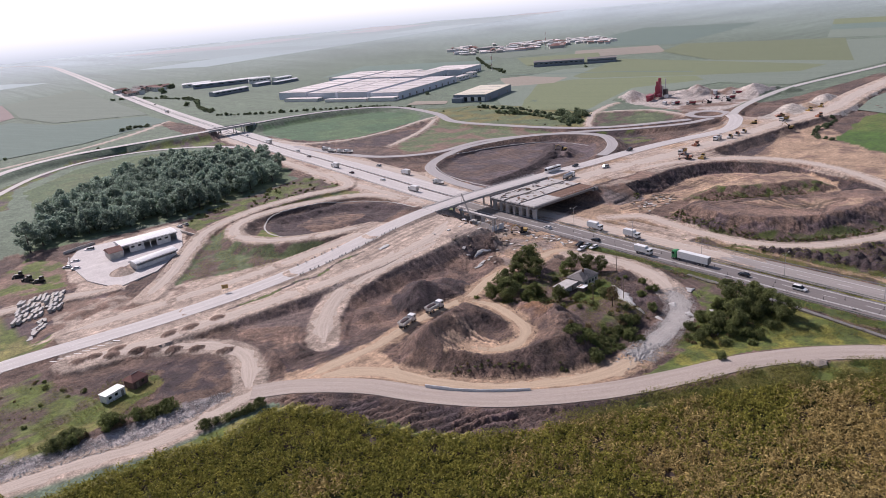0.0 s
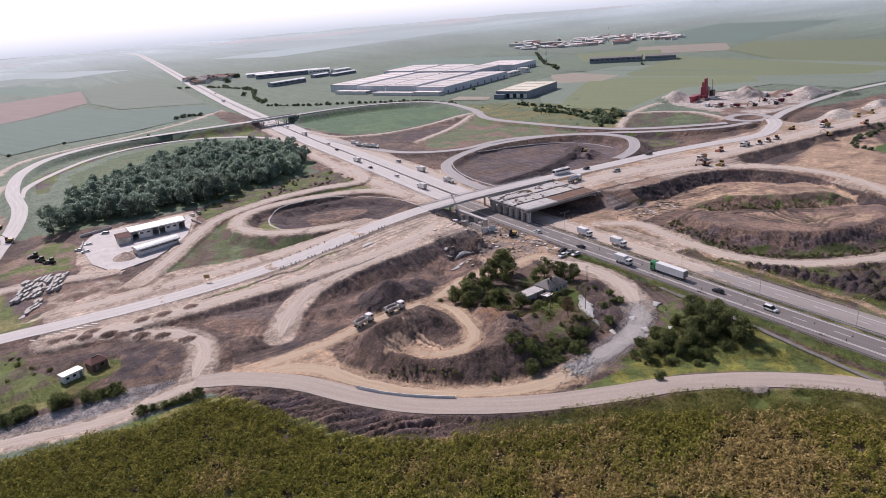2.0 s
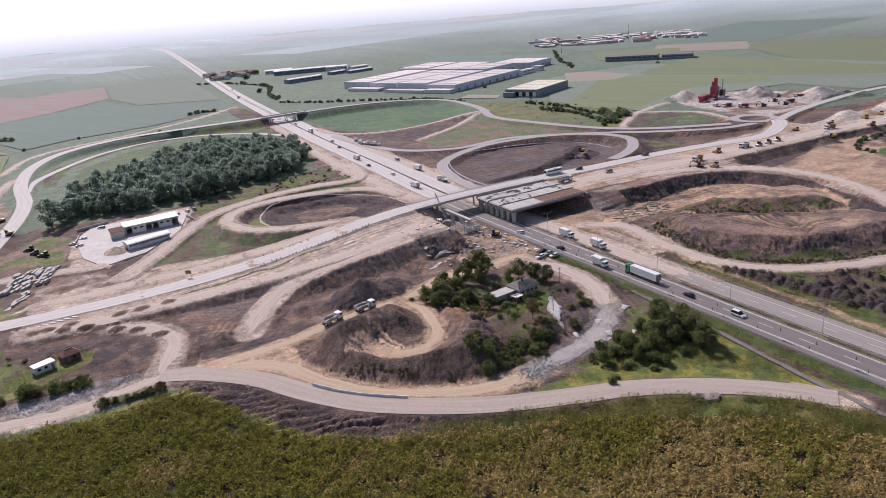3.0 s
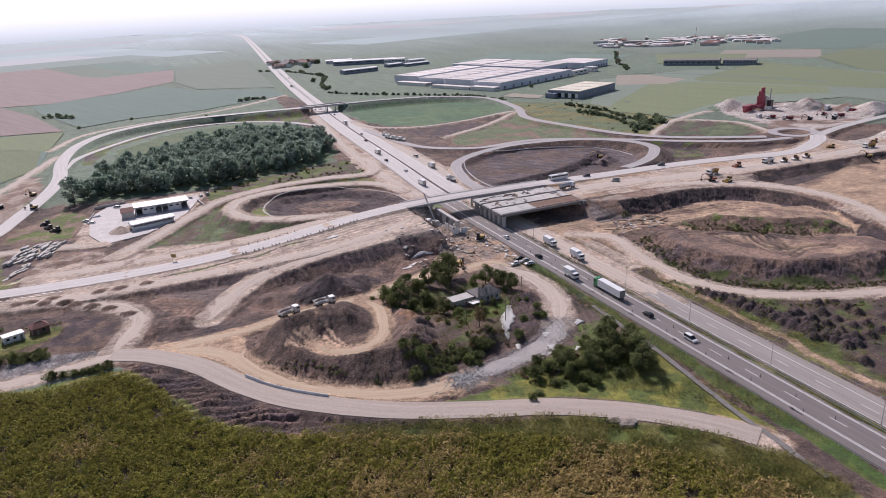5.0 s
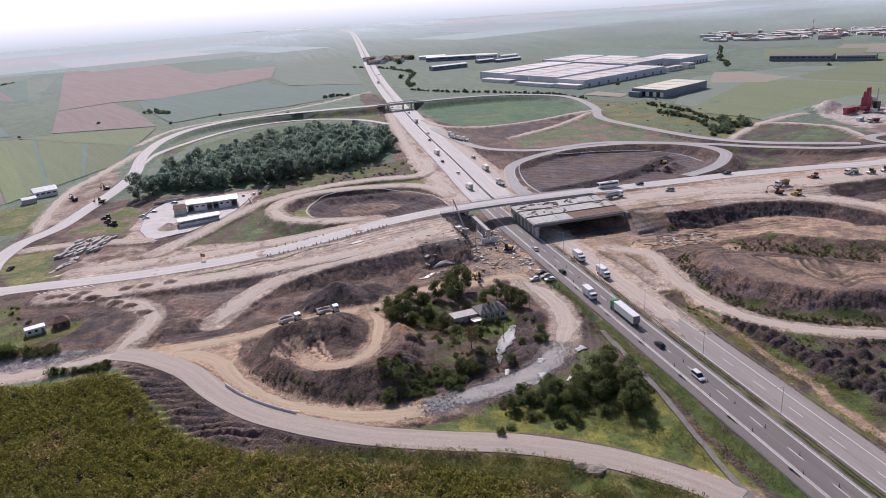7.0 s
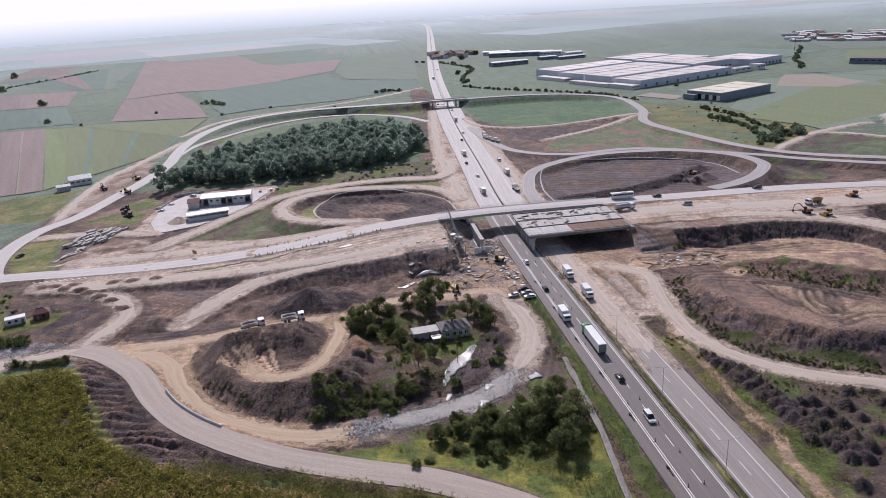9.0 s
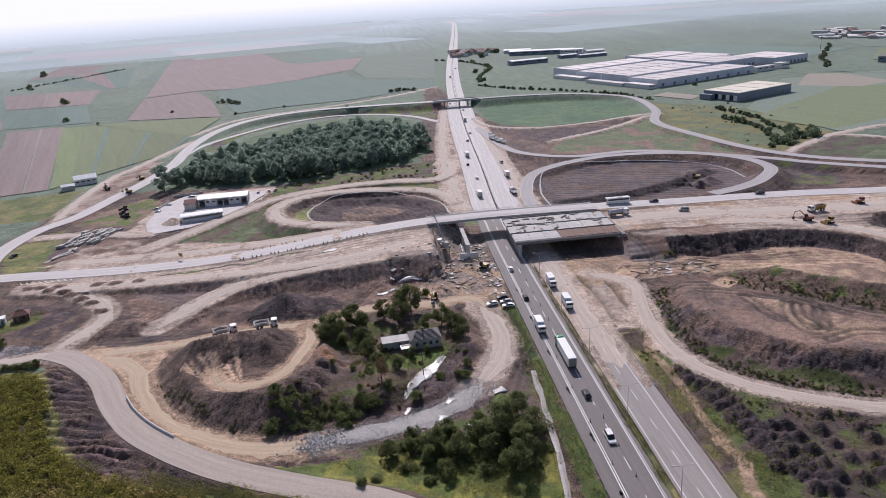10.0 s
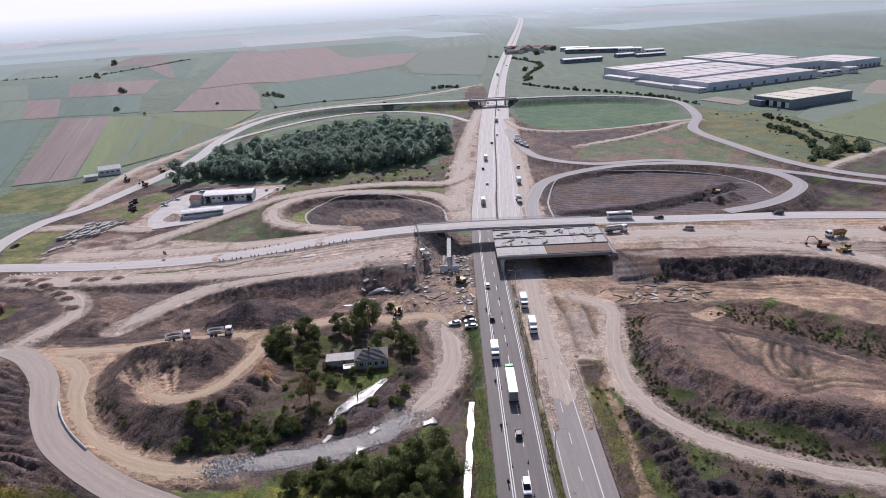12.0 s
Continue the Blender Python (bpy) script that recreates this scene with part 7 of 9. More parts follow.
# fuel yard: two flat-roofed service buildings
def service_building(m, L, W, Hh, bays, label):
    b = empty("service_building", m, label, "building", "yard buildings")
    part("back_wall", box_bm(0, W / 2 - 0.15, Hh / 2 - 0.2, L, 0.3, Hh + 0.4), white_wall, b)
    for s in (-1, 1):
        part("side_wall", box_bm(s * (L / 2 - 0.15), -0.16, Hh / 2 - 0.2, 0.3, W - 0.32, Hh + 0.4), white_wall, b)
    bm = bmesh.new()
    k = 9
    prof = [(-W / 2 - 0.8 + (W + 1.6) * i / k, Hh + 0.1 + 0.9 * math.sin(math.pi * i / k)) for i in range(k + 1)]
    prof += [(W / 2 + 0.8, Hh - 0.25), (-W / 2 - 0.8, Hh - 0.25)]
    r = part("roof", prism_bm(prof, -L / 2 - 0.5, L / 2 + 0.5), roof_sheet, b, "curved white sheet roof")
    r.matrix_basis = pose(0, 0, 0, 0, 0, 90)
    part("fascia", box_bm(0, -W / 2 - 0.7, Hh - 0.15, L + 1.0, 0.14, 0.7), concrete_dark, b)
    for i in range(bays):
        x0, x1 = -L / 2 + 0.3 + i * (L - 0.6) / bays, -L / 2 + 0.3 + (i + 1) * (L - 0.6) / bays
        part("pillar", box_bm(x0 + 0.2, -W / 2 + 0.2, Hh / 2 - 0.3, 0.4, 0.4, Hh), white_wall, b)
        if i % 4 in (1, 2) and bays > 4:
            d = part("infill_wall", box_bm((x0 + x1) / 2 + 0.2, -W / 2 + 0.3, Hh / 2 - 0.3, x1 - x0 - 0.4, 0.2, Hh), white_wall, b)
            part("window", box_bm((x0 + x1) / 2, -W / 2 + 0.18, Hh * 0.6, (x1 - x0) * 0.5, 0.1, 0.9), glass_dark, d)
        elif bays <= 4:
            d = part("panel_wall", box_bm((x0 + x1) / 2 + 0.2, -W / 2 + 0.3, Hh * 0.32 - 0.3, x1 - x0 - 0.4, 0.2, Hh * 0.7), white_wall, b)
    return b


service_building(at(69.2, 295.5, 2, 0.3), U * 22.4, U * 8.5, U * 3.6, 8, "long white service building with open bays and a curved roof")
service_building(at(64.4, 270.5, 14, 0.3), U * 17, U * 4.6, U * 2.6, 4, "low white service building with a curved sheet roof")
hall(at(55, 291, 2), U * 5, U * 7, U * 3.0, plaster, red_tiles, "small annex with a dark red tiled roof", "annex", gable=1.8)
for px, py, L, rz in ((86.5, 296, 15, 100), (45, 315, 12, 20), (50, 318, 10, 15), (40, 300, 12, 80)):
    b = empty("yard_wall", at(px, py, rz), "low pale concrete yard wall", "wall", "yard walls")
    part("wall", box_bm(0, 0, 0.5, L, 0.3, 1.4, 0.03), concrete, b)
    part("coping", box_bm(0, 0, 1.25, L + 0.1, 0.45, 0.12, 0.02), concrete, b)
car(white_paint, "white van parked in the yard", at(50, 311, 60), van=True)
for px, py, rz in ((88, 311, 10), (91, 312, 15), (40, 289, 70), (38, 294, 60), (42, 299, 75), (83, 309, 5)):
    car(grey_car if px % 2 else white_paint, "car parked at the edge of the dusty yard", at(px, py, rz), "yard cars")
for px, py, rz in ((27, 285, 60), (24, 290, 30), (22, 298, 70)):
    bulldozer(at(px, py, rz), dark_metal, "dark old machine parked beside the yard")
for px, py, rz in ((-2, 345, 40), (10, 364, 50), (14, 330, 60)):
    excavator(at(px, py, rz), yellow_paint if px > 0 else dark_metal, "excavator beside the far ramp")


# heap of white sacks, and stacked concrete slabs
def slab_stack(px, py, n, rz):
    b = empty("slab_stack", at(px, py, rz), "stack of pale concrete slabs on bare ground", "slab stack", "slab stacks")
    for k in range(n):
        part("slab", box_bm(random.uniform(-0.15, 0.15), random.uniform(-0.1, 0.1), 0.14 + 0.3 * k, 3.6 + random.uniform(-0.3, 0.3), 1.2, 0.24, 0.02), plaster if k % 2 else concrete, b)


rs = random.Random(3)
for i in range(10):
    for j in range(7):
        px, py = 13.0 + i * 1.55 + j * 0.75 + rs.uniform(-0.3, 0.3), 246.5 + j * 3.1 + i * 0.35 + rs.uniform(-0.4, 0.4)
        if rs.random() < 0.86 and j < 7 - i * 0.15:
            slab_stack(px, py, rs.choice((2, 3, 4, 5)), rs.choice((62, 64, 66, 68)))
for i in range(12):
    slab_stack(15 + i * 0.5 + rs.uniform(-1.5, 1.5), 230 + i * 1.2 + rs.uniform(-1, 1), rs.choice((1, 2)), rs.uniform(30, 90))


def sign_board(px, py, rz, label, mat_):
    b = empty("sign_board", at(px, py, rz), label, "sign", "signs")
    for s in (-1, 1):
        part("post", tube_bm((s * 0.9, 0, -0.3), (s * 0.9, 0, 3.4), 0.06, n=7), steel, b)
    p = part("board", box_bm(0, -0.08, 2.7, 2.6, 0.06, 1.7, 0.02), mat_, b)
    part("text_bar", box_bm(0, -0.13, 2.95, 1.8, 0.02, 0.2), dark_metal, p)
    part("text_bar", box_bm(0, -0.13, 2.45, 1.4, 0.02, 0.2), dark_metal, p)


sign_board(70, 212.5, -35, "yellow roadside sign board with dark bars", yellow_paint)


# the old house behind the trees
def old_house():
    h = empty("house", at(152.6, 132.6, 6), "small shabby plastered house with a worn grey-brown roof", "house")
    L, W, Hh = 9.5, 7.2, 3.0
    for s in (-1, 1):
        part("wall", box_bm(0, s * (W / 2 - 0.15), Hh / 2 - 0.2, L, 0.3, Hh + 0.4), plaster, h)
        part("wall", box_bm(s * (L / 2 - 0.15), 0, Hh / 2 - 0.2, 0.3, W - 0.62, Hh + 0.4), plaster, h)
    bm = bmesh.new()
    e = 0.5
    base = [bm.verts.new((x * (L / 2 + e), y * (W / 2 + e), Hh)) for x, y in ((-1, -1), (1, -1), (1, 1), (-1, 1))]
    ridge = [bm.verts.new((x * L * 0.27, 0, Hh + 2.1)) for x in (-1, 1)]
    bm.faces.new((base[0], base[1], ridge[1], ridge[0]))
    bm.faces.new((base[2], base[3], ridge[0], ridge[1]))
    bm.faces.new((base[1], base[2], ridge[1]))
    bm.faces.new((base[3], base[0], ridge[0]))
    bm.faces.new(base[::-1])
    r = part("roof", bm, tile_roof, h, "hipped roof of worn grey-brown tiles")
    for k in range(9):
        y = -W / 2 - e + 0.35 + k * 0.42
        z = Hh + 2.1 * (1 - abs(y) / (W / 2 + e))
        x = (L / 2 + e) - (L / 2 + e - L * 0.27) * (1 - abs(y) / (W / 2 + e))
        part("tile_course", box_bm(0, y, z + 0.03, 2 * x, 0.3, 0.05), tile_roof, r)
    part("chimney", box_bm(-0.6, -0.6, Hh + 2.2, 0.6, 0.6, 1.6, 0.03), rust, r)
    for x in (-3.1, -0.6, 1.4, 3.4):
        w = part("window", box_bm(x, -W / 2 - 0.01, 1.6, 0.9, 0.1, 1.1), glass_dark, h)
        part("sill", box_bm(x, -W / 2 - 0.08, 1.0, 1.1, 0.2, 0.08), concrete, w)
        part("frame", box_bm(x, -W / 2 - 0.05, 1.6, 0.08, 0.1, 1.1), white_wall, w)
    part("door", box_bm(L / 2 + 0.02, 0.6, 1.05, 0.1, 0.95, 2.1), wood_plank, h)
    a = empty("annex", at(144.8, 132.6, 6), "low outbuilding with a pale sheet roof beside the house", "outbuilding", "outbuildings")
    part("wall", box_bm(0, 0, 1.1, 8.2, 4.6, 2.6, 0.03), plaster, a)
    part("roof", prism_bm([(-2.7, 2.5), (2.7, 2.3), (2.7, 2.45), (-2.7, 2.65)], -4.5, 4.5), concrete, a).matrix_basis = pose(0, 0, 0, 0, 0, 90)
    part("door", box_bm(1.2, -2.33, 1.0, 0.9, 0.08, 2.0), wood_plank, a)
    b = empty("garden_shed", at(147.6, 128.4, 8), "small garden shed with a rusty pale roof", "shed")
    part("wall", box_bm(0, 0, 0.9, 3.2, 2.6, 2.2, 0.03), wood_plank, b)
    part("roof", prism_bm([(-1.6, 2.0), (1.6, 1.8), (1.6, 1.92), (-1.6, 2.12)], -1.9, 1.9), roof_sheet, b).matrix_basis = pose(0, 0, 0, 0, 0, 90)
    part("door", box_bm(0.4, -1.33, 0.95, 0.8, 0.06, 1.8), dark_metal, b)


old_house()


def pole(px, py, hh):
    b = empty("utility_pole", at(px, py), "grey wooden utility pole with a crossarm", "pole", "poles")
    part("pole", tube_bm((0, 0, -0.5), (0, 0, hh), 0.16, 0.10, n=9), wood_plank, b)
    arm = part("crossarm", box_bm(0, 0, hh - 0.6, 1.6, 0.12, 0.12), wood_plank, b)
    for s in (-0.7, 0, 0.7):
        part("insulator", tube_bm((s, 0, hh - 0.54), (s, 0, hh - 0.3), 0.05, n=6), plaster, arm)


for px, py, hh in ((151, 116, 8), (165.2, 186, 10), (163, 128, 7), (140, 118, 7)):
    pole(px, py, hh)

# white site cabin and the tiled hut beside it
cb = empty("site_cabin", at(24.2, 172.6, 22), "white metal site cabin with a grey roof on grass", "cabin")
part("body", box_bm(0, 0, 1.3, 6.6, 3.4, 2.6, 0.05), white_paint, cb)
part("roof", box_bm(0, 0, 2.66, 6.9, 3.7, 0.16, 0.03), roof_sheet, cb)
for x in (-2, 0.2):
    part("window", box_bm(x, -1.72, 1.6, 1.0, 0.08, 0.8), glass_dark, cb)
part("door", box_bm(2.3, -1.72, 1.1, 0.9, 0.08, 2.0), concrete_dark, cb)
part("skid", box_bm(0, 0, -0.05, 6.4, 2.4, 0.3), dark_metal, cb)
ht = empty("hut", at(30.6, 175.2, 22), "small brick hut with a dark red pyramid roof", "hut")
part("wall", box_bm(0, 0, 1.2, 5.4, 4.6, 2.8), surface("dark_brick", (0.10, 0.06, 0.05), (0.18, 0.11, 0.09), scale=1, fine=6, rough=0.9, bump=0.3), ht)
bm = bmesh.new()
bs = [bm.verts.new((x * 3.1, y * 2.7, 2.6)) for x, y in ((-1, -1), (1, -1), (1, 1), (-1, 1))]
tp = [bm.verts.new((x, 0, 4.2)) for x in (-1.2, 1.2)]
for f in ((bs[0], bs[1], tp[1], tp[0]), (bs[2], bs[3], tp[0], tp[1]), (bs[1], bs[2], tp[1]), (bs[3], bs[0], tp[0]), tuple(bs[::-1])):
    bm.faces.new(f)
part("roof", bm, red_tiles, ht)
part("ridge_cap", tube_bm((-1.2, 0, 4.22), (1.2, 0, 4.22), 0.1, n=7), plaster, ht, "pale ridge cap")
part("window", box_bm(0.8, -2.33, 1.5, 1.0, 0.08, 0.9), glass_dark, ht)
part("door", box_bm(-1.2, -2.33, 1.0, 0.9, 0.08, 2.0), wood_plank, ht)


# asphalt plant
def asphalt_plant():
    p = empty("asphalt_plant", at(474, 331, 15), "red asphalt mixing plant with tower, silos and conveyors on pale gravel", "asphalt plant")
    tower = part("tower", box_bm(0, 0, 5.5, 5.5, 5, 11, 0.1), red_paint, p)
    part("tower_top", box_bm(0.3, 0, 13, 4, 4, 4.5, 0.1), red_paint, tower)
    for dx in (-1.2, 1.2):
        part("silo", tube_bm((dx, -1, 9), (dx, -1, 18.5), 1.1, n=16), red_paint, tower)
    for k, x in enumerate((6.5, 9.8, 13)):
        s = part("storage_silo", tube_bm((x, 1, 3), (x, 1, 11 - k), 1.5, n=16), steel, p)
        part("cone", tube_bm((x, 1, 0.8), (x, 1, 3), 0.4, 1.5, n=16), steel, s)
        for a in range(4):
            part("leg", tube_bm((x + 1.2 * math.cos(a * 1.57 + 0.8), 1 + 1.2 * math.sin(a * 1.57 + 0.8), -0.3), (x + 1.2 * math.cos(a * 1.57 + 0.8), 1 + 1.2 * math.sin(a * 1.57 + 0.8), 4), 0.14, n=6), steel, s)
    part("dryer_drum", tube_bm((-4, -3, 3), (-14, -3, 3.6), 1.3, n=18), red_paint, p)
    part("conveyor", box_bm(-9, 2, 5, 14, 1.1, 0.6), red_paint, p).matrix_basis = pose(0, 0, 0.6, 0, -14, 0)
    for x in (-16, -20, -24):
        b = part("cold_feed_bin", box_bm(x, 1, 4, 3.4, 3.4, 2.4, 0.05, taper=1.2), red_paint, p)
        for s in (-1, 1):
            part("bin_leg", box_bm(x + s * 1.3, 1, 1.3, 0.3, 2.8, 3.2), red_paint, b)
    part("chimney", tube_bm((8, -4, 0), (8, -4, 17), 0.6, 0.5, n=12), steel, p)
    part("filter_house", box_bm(7.5, -4.5, 4, 5, 3.4, 6, 0.1), dark_metal, p)
    part("control_cabin", box_bm(-3, -9, 1.4, 5, 2.5, 2.8, 0.05), white_paint, p)


asphalt_plant()
for px, py, rz in ((452, 288, 30), (448, 298, 80), (462, 280, 40), (474, 272, 20), (482, 286, 70), (500, 280, 20), (484, 276, 60)):
    (dump_truck(at(px, py, rz), "dump truck on the pale plant yard", red_paint) if px % 4 == 0 else excavator(at(px, py, rz), red_paint if px % 3 else dark_metal, "loader excavator on the pale plant yard"))
for px, py in ((446, 306), (500, 298)):
    hall(at(px, py, 20), 6, 2.6, 2.6, white_wall, roof_sheet, "white office container on the plant yard", "container", "plant containers", windows=2)

# scattered far buildings: farm and works beyond the warehouses
rf = random.Random(8)
for k in range(16):
    px, py = 262 + rf.uniform(0, 70), 1030 + rf.uniform(0, 90)
    hall(pose(U * px, U * py, 0, 0, 0, rf.choice((20, 25, 110))), rf.uniform(14, 30), rf.uniform(9, 13), rf.uniform(4, 7), rf.choice((white_wall, plaster)), rf.choice((red_tiles, red_tiles, tile_roof)), "roadside house with a red tiled roof", "house", "far houses", windows=4, gable=2.4)
for px, py, L, W, Hh, rz in ((338, 860, 50, 12, 5, 12), (385, 985, 90, 22, 6, -20), (420, 950, 30, 16, 7, -20), (360, 1035, 40, 16, 5, -15), (445, 930, 26, 12, 5, 10), (400, 900, 24, 10, 4, 15), (430, 890, 40, 9, 3.5, 15)):
    hall(pose(U * px, U * py, 0, 0, 0, rz), U * L, U * W, U * Hh * 0.9, rf.choice((blue_wall, white_wall, grey_wall)), roof_sheet, "works hall with a pale metal roof far off", "works hall", "far works", windows=6, gable=1.5)
for k in range(120):
    u_, v_ = rf.random(), rf.random()
    px, py = 740 + 190 * u_ + 110 * v_, 900 - 185 * u_ + 150 * v_
    hall(pose(U * px, U * py, 0, 0, 0, rf.choice((-40, -38, 50))), rf.uniform(10, 34), rf.uniform(6, 14), rf.uniform(2, 4.5), rf.choice((white_wall, plaster, concrete)), rf.choice((roof_sheet, roof_white, concrete, roof_white, red_tiles)), "low pale building in the far works settlement", "building", "far settlement", gable=1.2)
hall(at(-21, 366, 25), 14, 9, 4, white_wall, roof_sheet, "white farmhouse with a grey roof among trees", "house", windows=4, gable=2.4)
hall(at(-25, 352, 25), 8, 5, 3, plaster, roof_sheet, "small plastered farm outbuilding with grey roof", "outbuilding", gable=1.4)

# ---- west abutment under construction ----
ab = empty("bridge_abutment", pose(U * 172.5, U * 204, height(U * 172.5, U * 204)), "concrete pier columns and white formwork of an unfinished abutment", "bridge pier")
for y in (-12, -4, 4, 12):
    part("column", box_bm(0, y, 2.4, 1.5, 1.5, 5.6, 0.08), concrete, ab)
part("cap_beam", box_bm(0, 0, 5.5, 1.8, 27, 0.9, 0.05), concrete, ab)
for x in (-1.8, 1.8):
    part("formwork_panel", box_bm(x * 1.3, -14.6, 1.4, 3.2, 0.3, 2.6, 0.03), white_paint, ab, "white formwork panel")
part("formwork_panel", box_bm(-2.3, -7, 1.5, 0.25, 9, 2.8, 0.03), white_paint, ab, "white formwork panel")
part("footing", box_bm(0, 0, -0.4, 5, 30, 1.0, 0.05), concrete_dark, ab)
sp = empty("sheet_pile_wall", pose(U * 161.6, U * 206, 0), "rusty corrugated sheet pile wall at the embankment end", "retaining wall")
for k in range(24):
    y = -14 + k * 1.2
    part("sheet_pile", box_bm(0.18 if k % 2 else -0.18, y, 2.6, 0.12, 1.15, U * 5.2 + 1.2 - 0.02 * k), rust, sp)
part("waling", box_bm(0.35, 0, 4.6, 0.25, 29, 0.4), rust, sp)
rd = random.Random(21)


def rubble_slab(px, py):
    b = mesh_object("rubble_slab", [], [])
    bm = box_bm(0, 0, 0, rd.uniform(0.7, 2.4), rd.uniform(0.5, 1.3), rd.uniform(0.15, 0.45), 0.04)
    for v_ in bm.verts:
        v_.co += Vector((rd.uniform(-0.12, 0.12), rd.uniform(-0.12, 0.12), rd.uniform(-0.04, 0.04)))
    bm.to_mesh(b.data)
    bm.free()
    b.data.materials.append(rd.choice((concrete, plaster, white_wall, plaster, wood_plank, concrete_dark)))
    x, y = U * px, U * py
    b.matrix_basis = pose(x, y, height(x, y) + 0.15, rd.uniform(-12, 12), rd.uniform(-12, 12), rd.uniform(0, 180))
    tagged(b, "broken pale concrete slab lying on churned earth", "rubble", "rubble")


for k in range(70):
    rubble_slab(rd.uniform(174, 180), rd.uniform(160, 210))
for k in range(40):
    rubble_slab(rd.uniform(144, 172), rd.uniform(162, 196))
for k in range(26):
    rubble_slab(rd.uniform(222, 246), rd.uniform(160, 173))


def timber(px, py):
    b = mesh_object("timber_beam", [], [], wood_plank)
    bm = box_bm(0, 0, 0, rd.uniform(3, 8), 0.3, 0.25, 0.02)
    bm.to_mesh(b.data)
    bm.free()
    x, y = U * px, U * py
    b.matrix_basis = pose(x, y, surface_z(x, y) + 0.15, 0, rd.uniform(-3, 3), rd.uniform(0, 180))
    tagged(b, "loose weathered timber beam on the ground", "beam", "loose beams")


for k in range(34):
    timber(rd.uniform(218, 248), rd.uniform(160, 173))
for k in range(22):
    timber(rd.uniform(162, 180), rd.uniform(168, 212))


def deck_clutter():
    """Stacked boards lying on the unfinished deck."""
    for k in range(46):
        x, y = U * rd.uniform(190, 224), U * rd.uniform(197, 213)
        b = empty("board_stack", pose(x, y, U * 5.5 + 0.24, 0, 0, rd.choice((0, 90, 10, 80, 45))), "stack of boards and formwork lying on the bridge deck", "board stack", "deck clutter")
        for j in range(rd.choice((1, 2, 3))):
            part("board", box_bm(rd.uniform(-0.2, 0.2), 0, 0.1 + 0.16 * j, rd.uniform(1.5, 4.5), rd.uniform(0.4, 1.2), 0.14), rd.choice((wood_plank, plaster, concrete_dark, rust)), b)


deck_clutter()


# white sheeting on the slope, and loose patches
def sheet(pts, label):
    """A thin draped sheet over a strip of the plan: centre points with widths."""
    line = spline([(x, y, w) for x, y, w in pts], 0.8)
    d = np.gradient(line[:, :2], axis=0)
    d /= np.linalg.norm(d, axis=1)[:, None] + 1e-9
    vs, fs = [], []
    for i, (p, e) in enumerate(zip(line, d)):
        for j in range(7):
            u = (j / 6 - 0.5) * p[2] * (1 + 1.1 * (vnoise(i * 1.0, j * 3.0, 2.0) - 0.5))
            x, y = U * (p[0] - e[1] * u), U * (p[1] + e[0] * u)
            vs.append((x, y, height(x, y) + 0.1 + 0.14 * float(vnoise(x, y, 1.3))))
    for i in range(len(line) - 1):
        for j in range(6):
            a = i * 7 + j
            fs.append((a, a + 1, a + 8, a + 7))
    ob = mesh_object("plastic_sheet", vs, fs, white_sheet, smooth=True)
    sol = ob.modifiers.new("thickness", "SOLIDIFY")
    sol.thickness = 0.03
    tagged(ob, label, "plastic sheet", "plastic sheets")


sheet([(145.8, 105, 0.7), (147.5, 109.5, 1.7), (149.5, 113.5, 3.2), (152, 117.5, 4.2), (155, 121.5, 2.6), (157, 124.5, 0.7)], "crumpled white plastic sheeting laid down a dirt slope")
sheet([(145.6, 99.2, 0.8), (146.2, 100.4, 1.0), (146.8, 102, 0.7)], "torn white plastic sheet hanging down the slope")
sheet([(153, 94.5, 1.0), (154, 97.5, 1.6)], "white plastic patch beside the stone road")
sheet([(155, 101.5, 1.2), (156.5, 104, 1.8)], "white plastic patch beside the stone road")
sheet([(166, 104.5, 1.4), (169, 106, 1.8)], "white plastic patch beside the stone road")
sheet([(158, 92, 0.8), (160, 93.6, 1.2)], "white plastic scrap in the grass")
sheet([(147, 84.5, 0.8), (150, 86, 1.4)], "white plastic scrap among the trees")
sheet([(147, 177, 0.7), (151, 178, 1.1), (155, 177.4, 0.8)], "white plastic sheet on churned earth")
sheet([(140, 169, 0.9), (146, 170.5, 1.2)], "white plastic sheet on churned earth")
sheet([(122, 199.5, 1.6), (127, 200.5, 1.8)], "white spread of dust sheet on the embankment")

# wet ditch beside the motorway
strip("drain_channel", U * spline([(177, 112, 0.0), (176.6, 104, 0.0), (175.8, 92, 0.0), (175.0, 80, 0.0), (173, 64, -0.02), (171.4, 46, -0.05), (170.4, 30, -0.05)], 1.5) + np.array([0, 0, 0.22]), 1.6, wet_mud, "shallow wet muddy ditch in the grass verge", ragged=0.5, category="ditch", thick=0.6)

